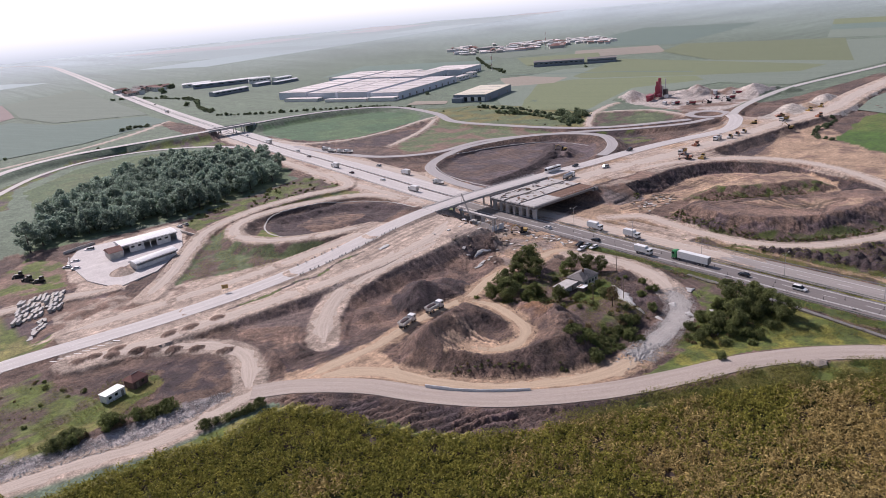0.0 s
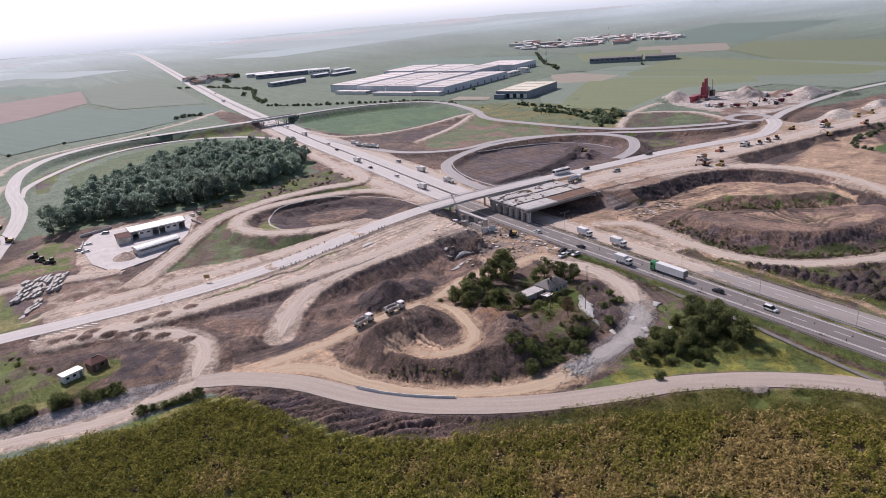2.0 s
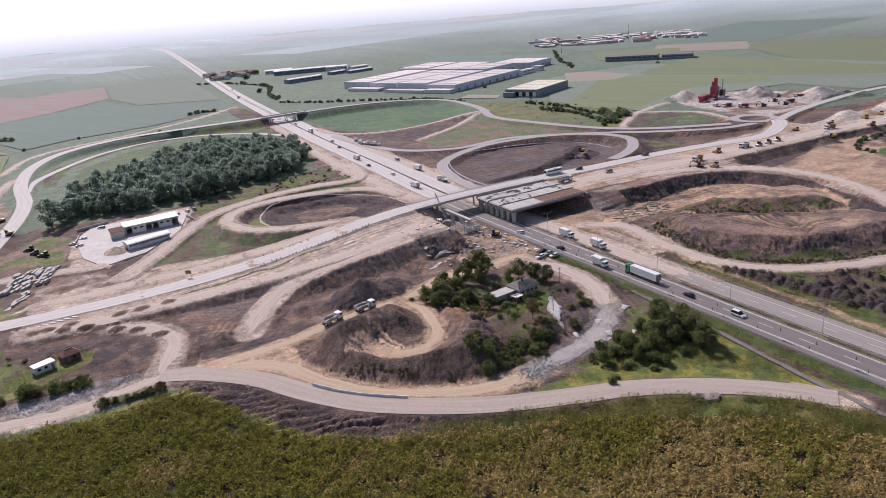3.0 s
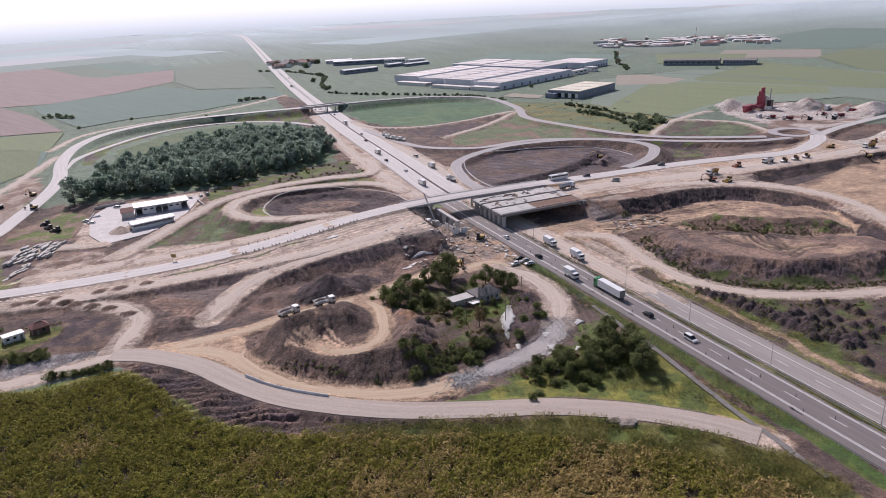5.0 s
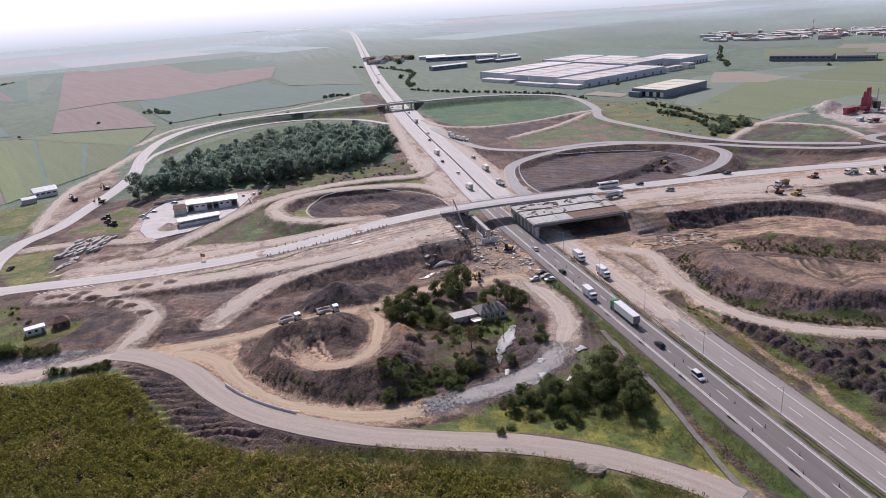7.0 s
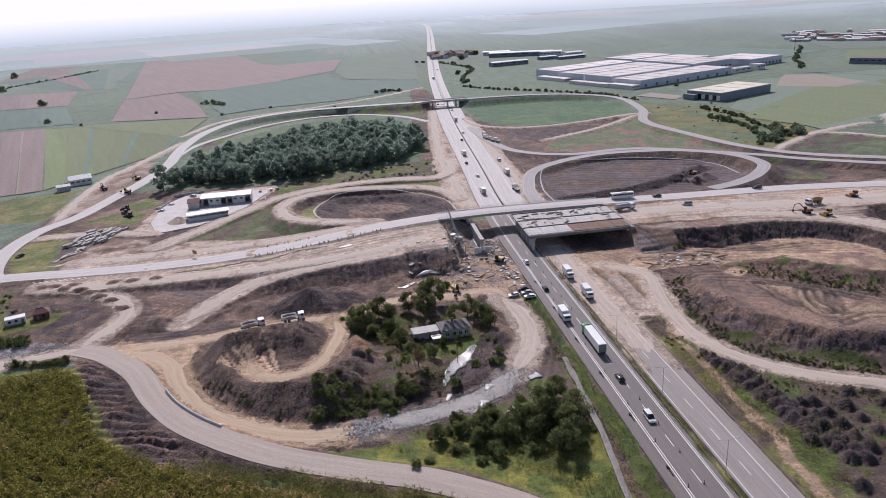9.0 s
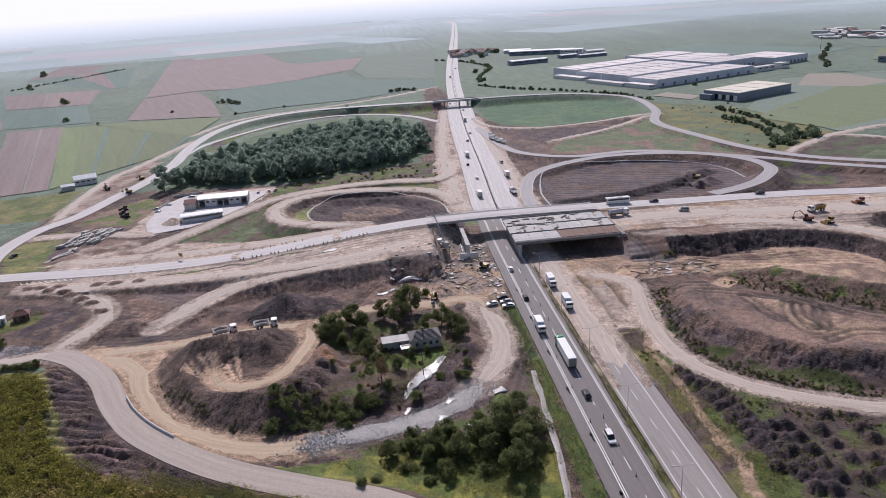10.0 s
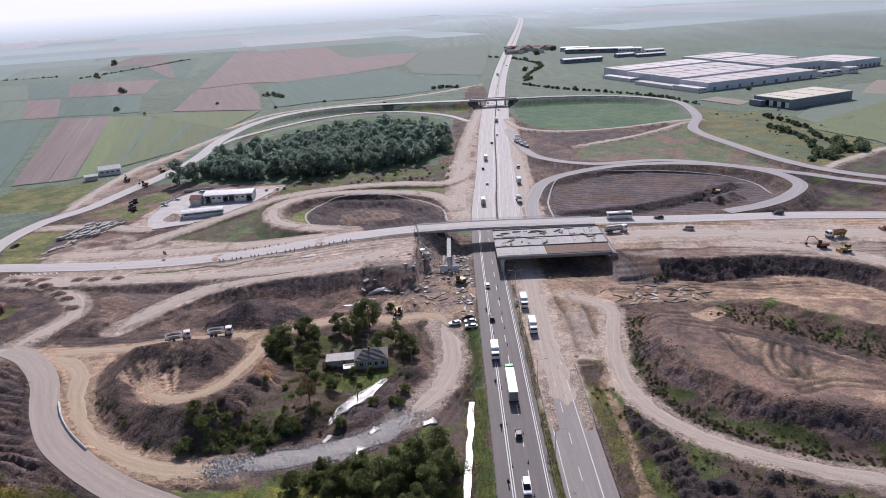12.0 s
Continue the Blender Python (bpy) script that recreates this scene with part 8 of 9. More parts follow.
# ---- plants ----
def leaf_cloud(centres, radii, count, size, rng_):
    """Small leaf quads spread over clumps: arrays of vertices and quads."""
    k = rng_.randint(0, len(centres), count)
    d = rng_.normal(size=(count, 3))
    d /= np.linalg.norm(d, axis=1)[:, None]
    rr = radii[k] * (0.55 + 0.5 * rng_.rand(count))
    p = centres[k] + d * rr[:, None] * [1, 1, 0.8]
    nrm = d + 0.7 * rng_.normal(size=(count, 3))
    nrm /= np.linalg.norm(nrm, axis=1)[:, None]
    a = np.cross(nrm, rng_.normal(size=(count, 3)))
    a /= np.linalg.norm(a, axis=1)[:, None] + 1e-9
    b = np.cross(nrm, a)
    s = (size * (0.6 + 0.8 * rng_.rand(count)))[:, None]
    v = np.stack([p + a * s, p + b * s * 0.6, p - a * s, p - b * s * 0.6], 1).reshape(-1, 3)
    return v, np.arange(count * 4).reshape(-1, 4)


def tree(name, hh, cr, leaves_mat, count, size, seed, label, category, group, low=0.3, clumps=18, narrow=1.0, stems=1):
    """A tapered trunk with limbs and a crown of leaf clumps with gaps."""
    r_ = np.random.RandomState(seed)
    rr = random.Random(seed)
    t = empty(name, pose(0, 0, -50), label, category, group)
    bm = bmesh.new()
    cs, rad = [], []
    for s in range(stems):
        lean = Vector((rr.uniform(-0.08, 0.08) * hh * stems, rr.uniform(-0.08, 0.08) * hh * stems, 0))
        prev, pr = Vector((0, 0, -0.6)), 0.028 * hh / math.sqrt(stems)
        for i in range(1, 5):
            q = lean * i / 4 + Vector((rr.uniform(-0.15, 0.15), rr.uniform(-0.15, 0.15), hh * 0.82 * i / 4))
            tube_bm(prev, q, pr, pr * 0.72, n=7, bm=bm, caps=False)
            prev, pr = q, pr * 0.72
    for i in range(clumps):
        f = low + (1 - low) * (i + rr.random()) / clumps
        g = (f - low) / (1 - low)
        prof = math.sqrt(max(0.0, 1 - (2.0 * max(0.0, g - 0.45) / 1.15) ** 2)) * min(1.0, 0.55 + 1.2 * g)
        a, d = rr.uniform(0, 6.28), cr * prof * rr.uniform(0.45, 0.95)
        c = np.array([d * math.cos(a) * narrow, d * math.sin(a) * narrow, hh * f * rr.uniform(0.92, 1.0)])
        cs.append(c)
        rad.append((cr * rr.uniform(0.24, 0.46) if category == "tree" else min(cr, hh) * rr.uniform(0.25, 0.55)) * (0.8 + 0.4 * prof))
        if i % 2 == 0 and category == "tree":
            tube_bm((0, 0, hh * f * 0.72), tuple(c), 0.011 * hh * (1.1 - f), 0.02, n=5, bm=bm, caps=False)
    part("trunk", bm, bark, t)
    v, q = leaf_cloud(np.array(cs), np.array(rad), count, size, r_)
    v[:, 2] = np.maximum(v[:, 2], 0.05)
    c = big_mesh("crown", v, q, leaves_mat)
    c.parent = t
    return t


woods = [tree("tree", h, c, leaves_wood_hazed, 2300, 0.52, 40 + i, "broadleaf tree in the wood, dense green crown paled by painted haze", "tree", "woodland trees", low=0.18, clumps=20) for i, (h, c) in enumerate(((13, 5.2), (14.5, 5.8), (12, 5.4), (15.5, 6.0), (11.5, 4.8)))]
near_trees = [tree("tree", h, c, lm, int(n * 2.6), 0.22, 60 + i, lab, "tree", "trees round the house", low=lo, clumps=22) for i, (h, c, lm, n, lab, lo) in enumerate((
    (7.5, 3.4, leaves, 1500, "broadleaf tree with a full green crown", 0.2), (9.0, 3.8, leaves, 1700, "tall broadleaf tree with a full green crown", 0.2), (6.2, 3.0, leaves_bright, 1300, "small bright green tree", 0.18), (10.0, 3.0, leaves_dry, 900, "half-bare tree with thin brownish leaves", 0.3)))]
bushes = [tree("shrub", h, c, lm, int(n * 2.0), 0.20, 80 + i, lab, "shrub", "shrubs", low=0.12, clumps=15, stems=3) for i, (h, c, lm, n, lab) in enumerate((
    (2.2, 2.2, leaves, 800, "dense dark green shrub"), (1.4, 1.7, leaves_bright, 640, "low bright green shrub"), (1.2, 1.6, leaves_dry, 520, "low shrub with dry brown leaves"), (3.0, 2.3, leaves_bright, 860, "tall shrub with fresh green leaves")))]
far_bush = [tree("shrub", h, c, hedge_leaves, 420, 0.6, 95 + i, "dark green hedge shrub between fields", "shrub", "hedge shrubs", low=0.12, clumps=9, stems=2) for i, (h, c) in enumerate(((3.2, 2.8), (4.4, 3.2)))]
poplar = tree("tree", 15, 2.0, leaves_wood_hazed, 500, 0.7, 120, "tall narrow poplar at the edge of the wood", "tree", "woodland trees", low=0.1, clumps=18)
rp = random.Random(77)
used = set()


def clear_of_roads(px, py, margin=0.5):
    return (np.hypot(_all[:, 0] - U * px, _all[:, 1] - U * py) - _all[:, 3]).min() > U * margin


def plant(proto, px, py, s=1.0):
    if proto in bushes and not clear_of_roads(px, py, -0.4):
        return None
    x, y = U * px, U * py
    m = pose(x, y, height(x, y) - 0.05, 0, 0, rp.uniform(0, 360)) @ Matrix.Diagonal((s, s, s * rp.uniform(0.88, 1.12), 1))
    if proto.name not in used:
        used.add(proto.name)
        proto.matrix_basis = m
        return proto
    k = proto.matrix_basis.copy()
    c = copy_thing(proto, Matrix())
    c.matrix_basis = m
    return c


WOOD = [(30, 330), (52, 334), (82, 332), (106, 335), (130, 343), (158, 356), (173, 380), (172, 414), (156, 440), (134, 454), (104, 442), (80, 424), (56, 396), (40, 368)]
spots = []
while len(spots) < 240:
    px, py = rp.uniform(28, 176), rp.uniform(328, 462)
    if inside(np.array(px), np.array(py), WOOD) and all((px - a) ** 2 + (py - b) ** 2 > 24 for a, b in spots):
        spots.append((px, py))
for px, py in spots:
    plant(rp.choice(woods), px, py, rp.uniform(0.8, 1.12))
plant(poplar, 171, 422)
for k, px, py, s in ((1, 129, 141, 1), (0, 133, 147, 1), (2, 136, 144, 1), (0, 126, 145, 0.9), (1, 146, 146, 0.9), (1, 150, 152, 1.15), (0, 147, 155, 1.0), (2, 155, 163, 0.6), (0, 161, 138, 0.95), (2, 154, 141, 0.8), (2, 140, 123, 0.7), (0, 145, 118, 0.7), (2, 131, 135, 0.8), (0, 126, 138, 0.8), (1, 158, 142, 0.8),
                    (2, 149, 126, 0.5), (2, 153, 127, 0.45), (3, 141, 112, 0.7), (0, 138, 129, 0.8), (0, 163, 134, 0.8), (2, 136, 137, 0.8), (1, 142, 150, 0.9),
                    (0, 151, 86, 0.8), (0, 160, 87, 1), (1, 166, 90, 1), (0, 170, 95, 0.95), (1, 168, 81, 0.95), (0, 164, 86, 1), (0, 156, 83.5, 0.8), (1, 166, 76.5, 0.95), (2, 150, 82, 0.7), (0, 142, 85.5, 0.6), (0, 171.5, 88, 0.9), (2, 161, 92.5, 0.7), (2, 154, 90, 0.6), (2, 146, 87, 0.6), (1, 169.5, 85, 0.9), (0, 162, 82, 0.85)):
    plant(near_trees[k], px, py, s)
for k in range(26):
    plant(rp.choice(bushes[:2] + bushes[3:]), rp.uniform(117, 140), rp.uniform(97, 107), rp.uniform(0.6, 1.0))
for k in range(30):
    plant(rp.choice(bushes[1:]), rp.uniform(122, 165), rp.uniform(112, 150) if rp.random() < 0.6 else rp.uniform(100, 126), rp.uniform(0.4, 0.9))
for k in range(40):
    plant(rp.choice(bushes[:2] + bushes[3:]), rp.uniform(136, 175), rp.uniform(76, 96), rp.uniform(0.5, 1.0))
for px, py in ((24, 143.6), (26.5, 143.4), (29, 143.5), (31.5, 143.2), (34, 143), (36, 142.6), (38.5, 142.6), (41, 142), (43, 142.2), (45, 142), (47, 141.7), (49, 141.9)):
    plant(rp.choice((bushes[0], bushes[3], bushes[0])), px, py - 0.4, rp.uniform(0.6, 0.95))
for k in range(24):
    t = rp.random()
    plant(bushes[rp.choice((0, 0, 2, 3))], 8 + 30 * t + rp.uniform(-1, 1), 160.5 - 5 * t + rp.uniform(-1.6, 1.6), rp.uniform(0.8, 1.35))
plant(bushes[3], 172.6, 306, 1.7)
plant(bushes[0], 171, 304, 1.3)
# joined far shrubs: hedgerows and scattered weeds, uncountable
def thicket(name, protos, places, label):
    """Many shrub crowns joined into one mesh: places in plan units with a scale."""
    vs, pick = [], np.random.RandomState(len(places))
    for px, py, s in places:
        if not clear_of_roads(px, py, 0.4 + s):
            continue
        src = [c_ for c_ in rp.choice(protos).children if c_.name.startswith("crown")][0].data
        v_ = np.empty(len(src.vertices) * 3, np.float32)
        src.vertices.foreach_get("co", v_)
        v_ = v_.reshape(-1, 4, 3)
        v_ = v_[pick.permutation(len(v_))[:(280 if s > 0.4 else 110)]]
        mid = v_.mean(1, keepdims=True)
        v_ = (mid + (v_ - mid) * 1.3 / s ** 0.5).reshape(-1, 3) * [s, s, s * rp.uniform(0.8, 1.1)]
        a = rp.uniform(0, 6.28)
        x, y = U * px, U * py
        vs.append(np.c_[v_[:, 0] * math.cos(a) - v_[:, 1] * math.sin(a) + x, v_[:, 0] * math.sin(a) + v_[:, 1] * math.cos(a) + y, v_[:, 2] + height(x, y) - 0.05])
    v_ = np.concatenate(vs)
    ob = big_mesh(name, v_, np.arange(len(v_)).reshape(-1, 4), [c_ for c_ in protos[0].children if c_.name.startswith("crown")][0].data.materials[0])
    return tagged(ob, label, "hedge" if name == "hedge" else "shrubs", kind="stuff")


def hedge(pts, step, s):
    thicket("hedge", far_bush, [(p[0] + rp.uniform(-2, 2), p[1] + rp.uniform(-2, 2), s * rp.uniform(0.6, 1.2)) for p in spline(pts, step)], "uneven hedge of dark green shrubs between fields")


hedge([(249, 669), (265, 640), (280, 621), (320, 578), (353, 531)], 4, 0.6)
hedge([(383, 440), (386, 400), (383, 371), (376, 327)], 4, 0.7)
hedge([(384, 352), (376, 338), (368, 326), (360, 316), (368, 310), (378, 318), (388, 338)], 2.2, 1.2)
hedge([(353, 316), (362, 330), (368, 348), (371, 366), (370, 405)], 3.0, 0.8)
hedge([(377, 160), (390, 172), (422, 178), (440, 184)], 3, 0.5)
hedge([(575, 610), (620, 690), (700, 800)], 9, 0.9)
hedge([(160, 672), (172, 678), (182, 674)], 4, 1.0)
hedge([(-12, 690), (0, 684), (10, 668)], 5, 0.9)
hedge([(345, 545), (352, 520), (360, 500)], 4, 0.6)
for line_, st_, sc_ in (([(-361, 1008), (-325, 1150), (-297, 1290)], 7, 0.7), ([(-640, 1010), (-480, 1050), (-420, 1060)], 7, 0.7), ([(232, 1000), (262, 960), (280, 900), (284, 830), (262, 760), (252, 700)], 6, 0.9)):
    hedge(line_, st_, sc_)
south_east = U * PATHS["loop_road_south_east"]
sides = [offset(south_east, w) for w in (-5.6, -6.6, -7.8, -8.8, 6, 8, 10)]
for name_, proto_, lab_ in ((1, [bushes[1]], "low bright green weeds and shrubs on the bank"), (0, [bushes[0]], "dark green shrubs on the bank"), (2, [bushes[2]], "dry brown weeds and shrubs on bare ground")):
    places = []
    for k in range(300):
        p = rp.choice(sides[:4] * 3 + sides[4:])[rp.randint(14, min(len(south_east) - 20, 120))] + np.array([rp.uniform(-1.5, 1.5), rp.uniform(-1.5, 1.5), 0])
        if p[0] < U * 214 and p[1] > U * 118:
            continue
        places.append((p[0] / U, p[1] / U, rp.uniform(0.14, 0.36)))
    for k in range((90, 60, 110)[name_]):
        t = rp.random()
        places.append((244 + 32 * t + rp.uniform(-1, 5), 153 - 29 * t + rp.uniform(-3, 4), rp.uniform(0.12, 0.32)))
    places += [(rp.uniform(116, 142), rp.uniform(98, 108), rp.uniform(0.3, 0.85)) for k in range((12, 18, 12)[name_])]
    places += [(rp.uniform(132, 146), rp.uniform(108, 140), rp.uniform(0.4, 0.8)) for k in range((12, 8, 26)[name_])]
    places += [(rp.uniform(140, 174), rp.uniform(80, 92), rp.uniform(0.3, 0.7)) for k in range(24)]
    places += [(85 + 24 * t + rp.uniform(-1, 1), 124 - 24 * t + rp.uniform(-1, 1), rp.uniform(0.2, 0.4)) for t in (rp.random() for k in range(14))]
    places += [(rp.uniform(222, 300), rp.uniform(46, 80), rp.uniform(0.25, 0.5)) for k in range((7, 12, 5)[name_])]
    places += [(237 + rp.uniform(-2, 2), 175 + rp.uniform(-1, 1), rp.uniform(0.3, 0.5)) for k in range(3)]
    places += [(rp.uniform(95, 176), rp.uniform(312, 342), rp.uniform(0.4, 0.8)) for k in range(22)]
    places += [(rp.uniform(-16, 20), rp.uniform(172, 200), rp.uniform(0.25, 0.55)) for k in range(9)]
    places += [(rp.uniform(345, 400), rp.uniform(320, 460), rp.uniform(0.3, 0.6)) for k in range(14)]
    thicket("shrubs", proto_, places, lab_)
for px, py, s in ((-200, 788, 2.2), (-139, 635, 1.6), (262, 797, 2.0), (259, 713, 1.6), (-46, 644, 1), (118, 585, 1), (60, 622, 0.9), (20, 600, 0.9), (-100, 606, 0.8), (300, 1000, 3), (325, 1090, 3), (332, 1060, 3), (268, 1040, 2.6), (276, 1100, 2.4), (310, 1040, 2.2), (420, 560, 1.3), (640, 545, 1), (500, 620, 1.4), (-330, 1000, 2.4), (-420, 1250, 3)):
    plant(rp.choice(far_bush) if s < 1.5 or py > 600 else rp.choice(woods), px, py, 0.75 * s)

# ---- crops, grass, stones: uncountable ----
def scatter(poly, step, jitter=0.45, keep=None, rnd=1):
    """Random even places in a polygon of the plan, in metres."""
    r_ = np.random.RandomState(rnd)
    xs, ys = [p[0] * U for p in poly], [p[1] * U for p in poly]
    gx, gy = np.meshgrid(np.arange(min(xs), max(xs), step), np.arange(min(ys), max(ys), step))
    x = gx.ravel() + r_.uniform(-jitter, jitter, gx.size) * step
    y = gy.ravel() + r_.uniform(-jitter, jitter, gx.size) * step
    wx, wy = x / U + 1.6 * (fbm(x, y, 4, 2) - 0.5), y / U + 1.6 * (fbm(x + 9, y, 4, 2) - 0.5)
    m = inside(wx, wy, poly)
    d = np.full(len(x), 99.0)
    x, y = x[m], y[m]
    if keep is not None:
        k = keep(x, y)
        x, y = x[k], y[k]
    return x, y


def off_roads(x, y, margin=0.3):
    ok = np.ones(len(x), bool)
    for i in range(0, len(x), 4000):
        dd = np.hypot(x[i:i + 4000, None] - _all[None, ::2, 0], y[i:i + 4000, None] - _all[None, ::2, 1]) - _all[None, ::2, 3]
        ok[i:i + 4000] = dd.min(1) > margin
    return ok


def blades(name, x, y, n, hh, length, wide, material, label, category, rnd, droop=0.5):
    """n leaves a plant, each one rhombus, leaning out from a short stem."""
    r_ = np.random.RandomState(rnd)
    z = heights(x, y)
    tall = hh * (0.7 + 0.6 * r_.rand(len(x)))
    out = []
    for k in range(n):
        a = r_.uniform(0, 2 * np.pi, len(x))
        dx, dy = np.cos(a), np.sin(a)
        h0 = tall * (0.25 + 0.7 * (k + 0.5) / n) * (0.8 + 0.4 * r_.rand(len(x)))
        L = length * (0.6 + 0.8 * r_.rand(len(x)))
        rise = L * r_.uniform(-droop, 0.8, len(x))
        w = wide * (0.7 + 0.6 * r_.rand(len(x)))
        b = np.c_[x + 0.03 * dx, y + 0.03 * dy, z + h0]
        mid = np.c_[x + dx * L * 0.55, y + dy * L * 0.55, z + h0 + rise * 0.8]
        tip = np.c_[x + dx * L, y + dy * L, z + h0 + rise * 0.7 - 0.15 * L]
        sd = np.c_[-dy * w, dx * w, r_.uniform(-0.5, 0.5, len(x)) * w]
        out.append(np.stack([b, mid + sd, tip, mid - sd], 1))
    v = np.concatenate(out, 0).reshape(-1, 3)
    ob = big_mesh(name, v, np.arange(len(v)).reshape(-1, 4), material)
    return tagged(ob, label, category, kind="stuff")


CROP = [(-6, 150), (0, 141), (25, 138.5), (37, 134), (50, 136.5), (56, 130), (61, 121), (66, 108), (72, 98.5), (82, 90), (103.5, 79), (126.5, 67), (149.5, 49), (162, 32), (165, 12), (140, 14), (112, 30), (88, 54), (72, 70), (56, 80), (30, 92), (14, 114), (4, 128)]
cx, cy = scatter(CROP, 0.66, rnd=2)
thin = fbm(cx, cy, 1.7, 2) > 0.31
cx, cy = cx[thin], cy[thin]
dry = fbm(cx, cy, 26, 3) + 0.22 * np.clip((cx / U - 85) / 50, -1, 1) + 0.08 * np.random.RandomState(4).randn(len(cx)) > 0.60
blades("crop_plants", cx[~dry], cy[~dry], 7, 2.0 + 1.9 * (fbm(cx[~dry], cy[~dry], 1.9, 2) - 0.5), 0.85, 0.17, crop_leaves, "dense field of green crop plants with yellowing leaves", "crop", 11, droop=-0.1)
blades("ripe_crop_plants", cx[dry], cy[dry], 7, 1.9 + 2.0 * (fbm(cx[dry], cy[dry], 1.9, 2) - 0.5), 1.0, 0.15, crop_dry, "ripe tan stalks among the green crop", "crop", 12, droop=0.8)
hx_, hy_ = scatter([(140, 14), (112, 30), (88, 54), (72, 70), (56, 80), (30, 92), (14, 114), (4, 128), (-6, 148), (-60, 150), (-140, 146), (-140, -50), (158, -50), (164, 12)], 1.55, rnd=3)
blades("crop_plants", hx_, hy_, 4, 2.0, 1.1, 0.4, crop_leaves, "dense field of green crop plants with yellowing leaves", "crop", 13, droop=-0.1)
VERGES = [
    ([(92, 90), (108, 82.5), (122, 76), (139, 68.6), (153, 59), (163.5, 49), (170, 38), (172, 26), (160, 24), (148, 46), (125, 64), (102, 77)], 0.6, 1.2),
    ([(70, 102), (84, 91.5), (102, 82), (124, 71), (150, 53.5), (168, 32), (160, 24), (148, 44), (125, 62), (102, 75), (78, 88)], 0.62, 1.35),
    ([(120, 88), (146, 79.5), (160, 70), (168, 60), (175, 50), (180.5, 40), (180.5, 154), (176, 152), (175, 90), (150, 92)], 0.85, 0.6),
    ([(203, 40), (213, 40), (213, 112), (209, 134), (203.4, 132)], 0.85, 0.5),
    ([(-12, 162), (8, 158), (22, 160), (30, 164), (37, 172), (36, 180), (24, 182), (12, 172), (-12, 170)], 0.9, 0.5),
    ([(122, 140), (134, 150), (158, 142), (164, 128), (150, 116), (146, 104), (122, 100), (130, 116), (134, 126)], 0.9, 0.6),
    ([(206, 104), (212, 108), (222, 94), (250, 76), (300, 62), (300, 40), (212, 40)], 1.2, 0.6),
    ([(62, 240), (76, 262), (92, 284), (100, 284), (93, 266), (98, 246), (118, 228), (86, 222)], 1.1, 0.5),
    ([(190.9, 30), (192.9, 30), (192.7, 178), (191.4, 178)], 0.5, 0.4),
    ([(-30, 172), (10, 170), (18, 186), (10, 200), (-30, 202)], 1.5, 0.8),
]
for k, (poly, step, hh) in enumerate(VERGES):
    gx, gy = scatter(poly, step, rnd=30 + k)
    ok = off_roads(gx, gy)
    ok &= fbm(gx, gy, 6, 3) > (0.54 if k == 6 else 0.30 if k == 0 else 0.40)
    gx, gy = gx[ok], gy[ok]
    blades("grass", gx, gy, 5, hh, 0.55 * hh + 0.25, 0.075, grass_blades, "rough uneven grass and weeds on the verge", "grass", 60 + k, droop=0.2)


def stones(name, x, y, lo, hi, material, label, rnd, sink=0.3):
    """Loose broken stones: one small uneven octahedron each."""
    r_ = np.random.RandomState(rnd)
    n = len(x)
    z = np.maximum(heights(x, y), 0)
    s = lo + (hi - lo) * r_.rand(n) ** 2
    base = np.array([(1, 0, 0), (0, 1, 0), (-1, 0, 0), (0, -1, 0), (0, 0, 1), (0, 0, -1)], float)
    a = r_.uniform(0, 6.28, n)
    v = base[None] * (0.65 + 0.7 * r_.rand(n, 6, 1)) + 0.25 * r_.normal(size=(n, 6, 3))
    ca, sa = np.cos(a)[:, None], np.sin(a)[:, None]
    vx = v[..., 0] * ca - v[..., 1] * sa
    vy = v[..., 0] * sa + v[..., 1] * ca
    zz = surface_heights(x, y)
    P = np.stack([x[:, None] + vx * s[:, None], y[:, None] + vy * s[:, None], zz[:, None] + (v[..., 2] * 0.8 + 0.5 - sink) * s[:, None]], -1)
    f = np.array([(0, 1, 4), (1, 2, 4), (2, 3, 4), (3, 0, 4), (1, 0, 5), (2, 1, 5), (3, 2, 5), (0, 3, 5)])
    F = (np.arange(n)[:, None, None] * 6 + f[None]).reshape(-1, 3)
    ob = big_mesh(name, P.reshape(-1, 3), F, material, tris=True)
    return tagged(ob, label, "stones", kind="stuff")


def surface_heights(x, y):
    z = heights(x, y)
    for i in range(0, len(x), 3000):
        dd = np.hypot(x[i:i + 3000, None] - _all[None, :, 0], y[i:i + 3000, None] - _all[None, :, 1])
        j = dd.argmin(1)
        on = dd[np.arange(len(j)), j] < _all[j, 3]
        z[i:i + 3000] = np.where(on, np.maximum(z[i:i + 3000], _all[j, 2]), z[i:i + 3000])
    return z


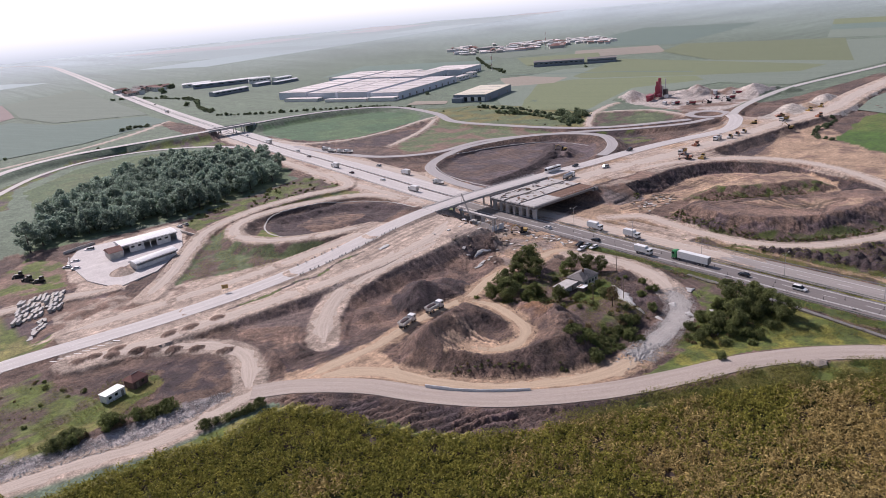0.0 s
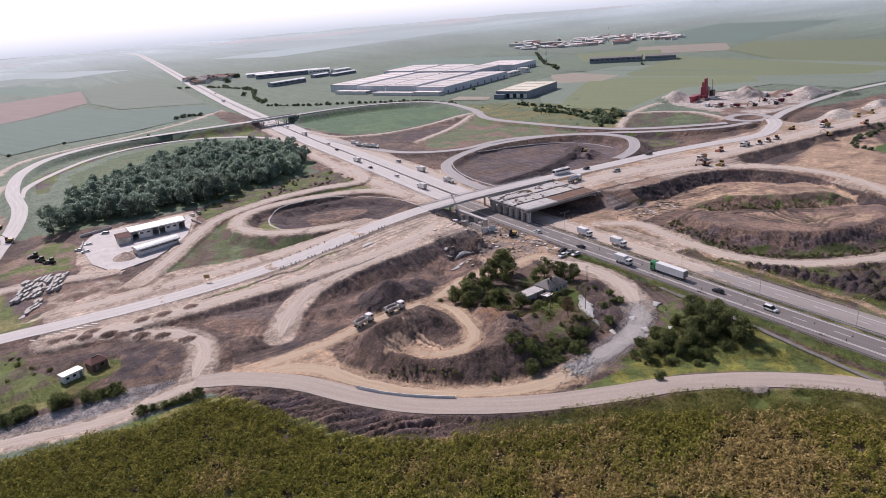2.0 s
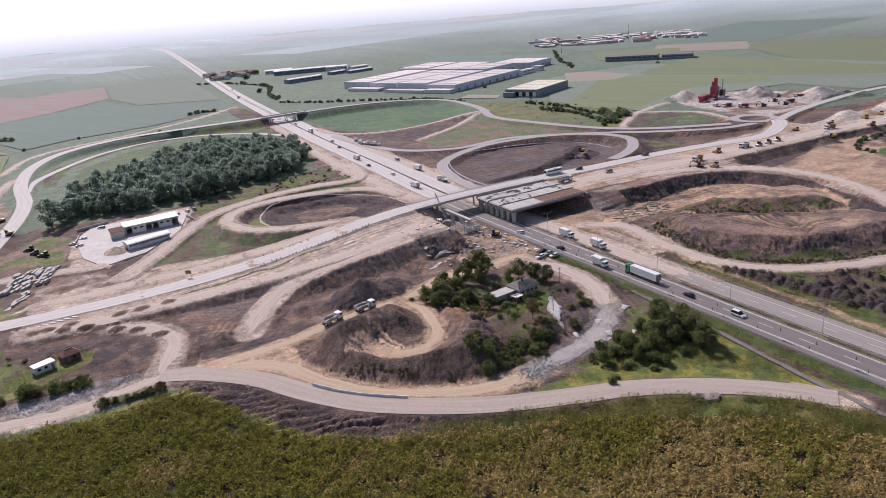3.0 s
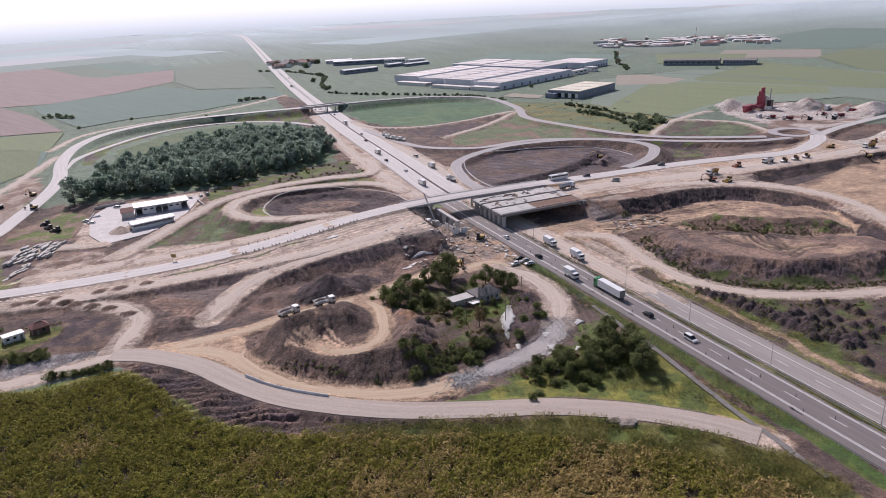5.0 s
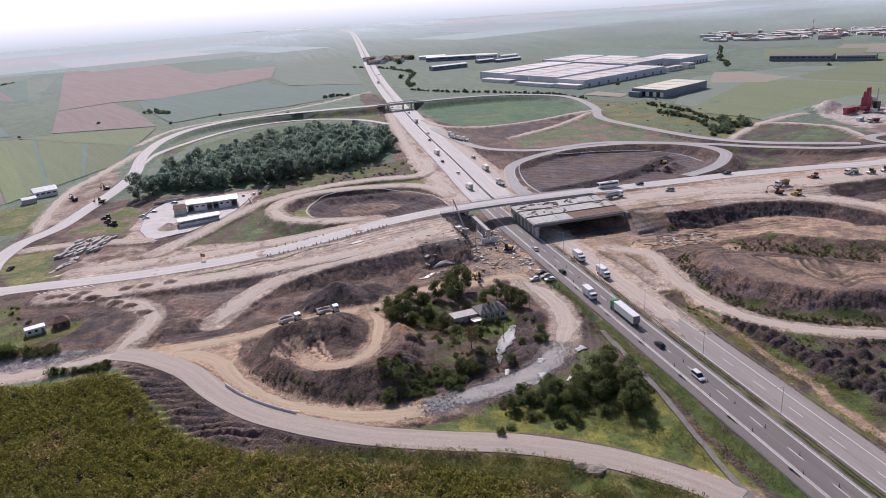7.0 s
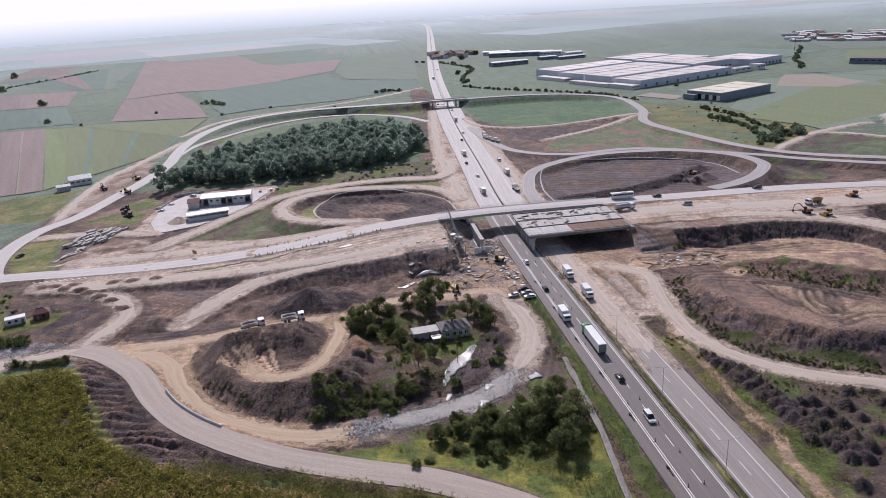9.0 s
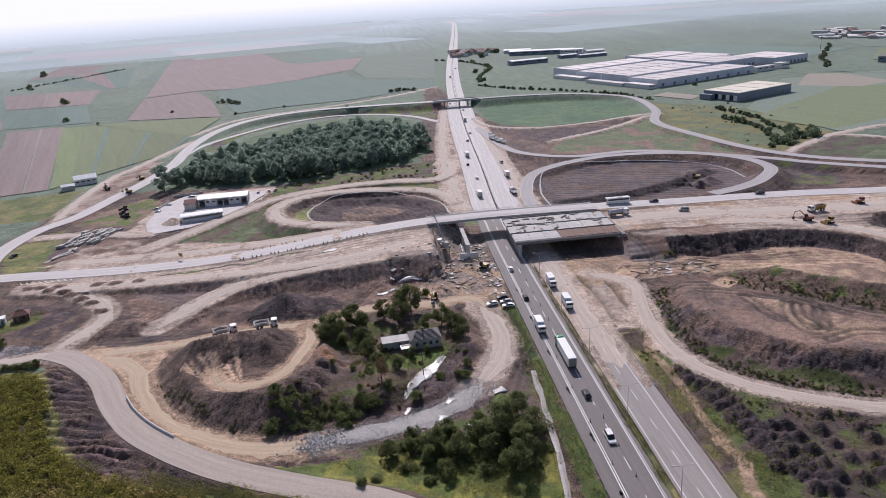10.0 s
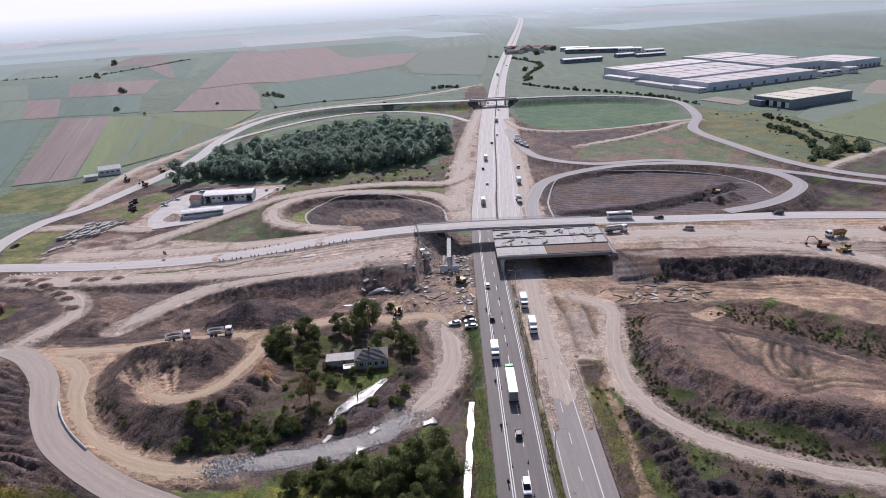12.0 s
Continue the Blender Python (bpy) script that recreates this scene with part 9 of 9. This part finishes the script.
sr = U * PATHS["stone_road"]
r_ = np.random.RandomState(9)
ti = (len(sr) - 2) * r_.rand(9500) ** 1.15
i = ti.astype(int)
w = r_.uniform(-1, 1, 9500) * (U * 8.5 / 2 + 0.5)
d = sr[i + 1] - sr[i]
d /= np.linalg.norm(d[:, :2], axis=1)[:, None]
mid_ = sr[i] + (sr[i + 1] - sr[i]) * (ti - i)[:, None]
stones("crushed_stones", mid_[:, 0] - d[:, 1] * w, mid_[:, 1] + d[:, 0] * w, 0.05, 0.2, stone_mat, "loose white crushed stones on the road bed", 15, sink=0.72)
q_ = np.random.RandomState(5)
stones("tipped_stones", U * (127.0 + 2.4 * q_.normal(size=420)), U * (92.6 + 1.7 * q_.normal(size=420)), 0.12, 0.5, stone_mat, "tipped heap of white crushed stones at the road end", 17, sink=0.3)
sx, sy = scatter([(-40, 157), (-4, 153.5), (24, 148), (36, 148), (47, 150), (46, 154.5), (30, 157), (16, 156.5), (-6, 163.5), (-40, 170)], 0.6, rnd=71)
stones("rubble_stones", sx, sy, 0.08, 0.34, stone_mat, "grey rubble tipped along the haul road", 16)
CLODS = [([(84, 139), (95, 147), (112, 148), (122, 143), (131, 128), (127, 106), (116, 98), (97, 104), (83, 122)], 0.9), ([(56, 136), (62, 139), (70, 124), (80, 108), (90, 97), (104, 85), (122, 75), (122, 70), (100, 78), (82, 87), (70, 102), (60, 121)], 0.8),
         ([(78, 158), (90, 174), (104, 181), (150, 184), (160, 182), (178, 186), (178, 160), (150, 160), (120, 156), (96, 153)], 1.1), ([(206, 104), (212, 108), (222, 92), (242, 79), (260, 60), (230, 50), (210, 66)], 0.9), ([(216, 160), (216, 120), (226, 102), (252, 86), (285, 88), (285, 96), (256, 96), (234, 108), (228, 126), (226, 160)], 1.0),
         ([(136, 102), (150, 104), (162, 114), (166, 126), (160, 130), (152, 116)], 0.7), ([(163, 97), (171, 104), (178, 118), (180, 146), (175, 146), (174, 118), (166, 107)], 0.7), ([(26, 186), (44, 181), (52, 168), (44, 158), (24, 182)], 1.0), ([(116, 248), (110, 268), (119, 285), (149, 283), (166, 270), (172, 246), (150, 239)], 1.3)]
for k, (poly, step) in enumerate(CLODS):
    qx, qy = scatter(poly, step, rnd=90 + k)
    ok = off_roads(qx, qy, 0.2)
    ok &= fbm(qx, qy, 5, 2) > 0.42
    stones("soil_clods", qx[ok], qy[ok], 0.05, 0.28, soil_clod, "loose dark clods on churned bare soil", 100 + k)
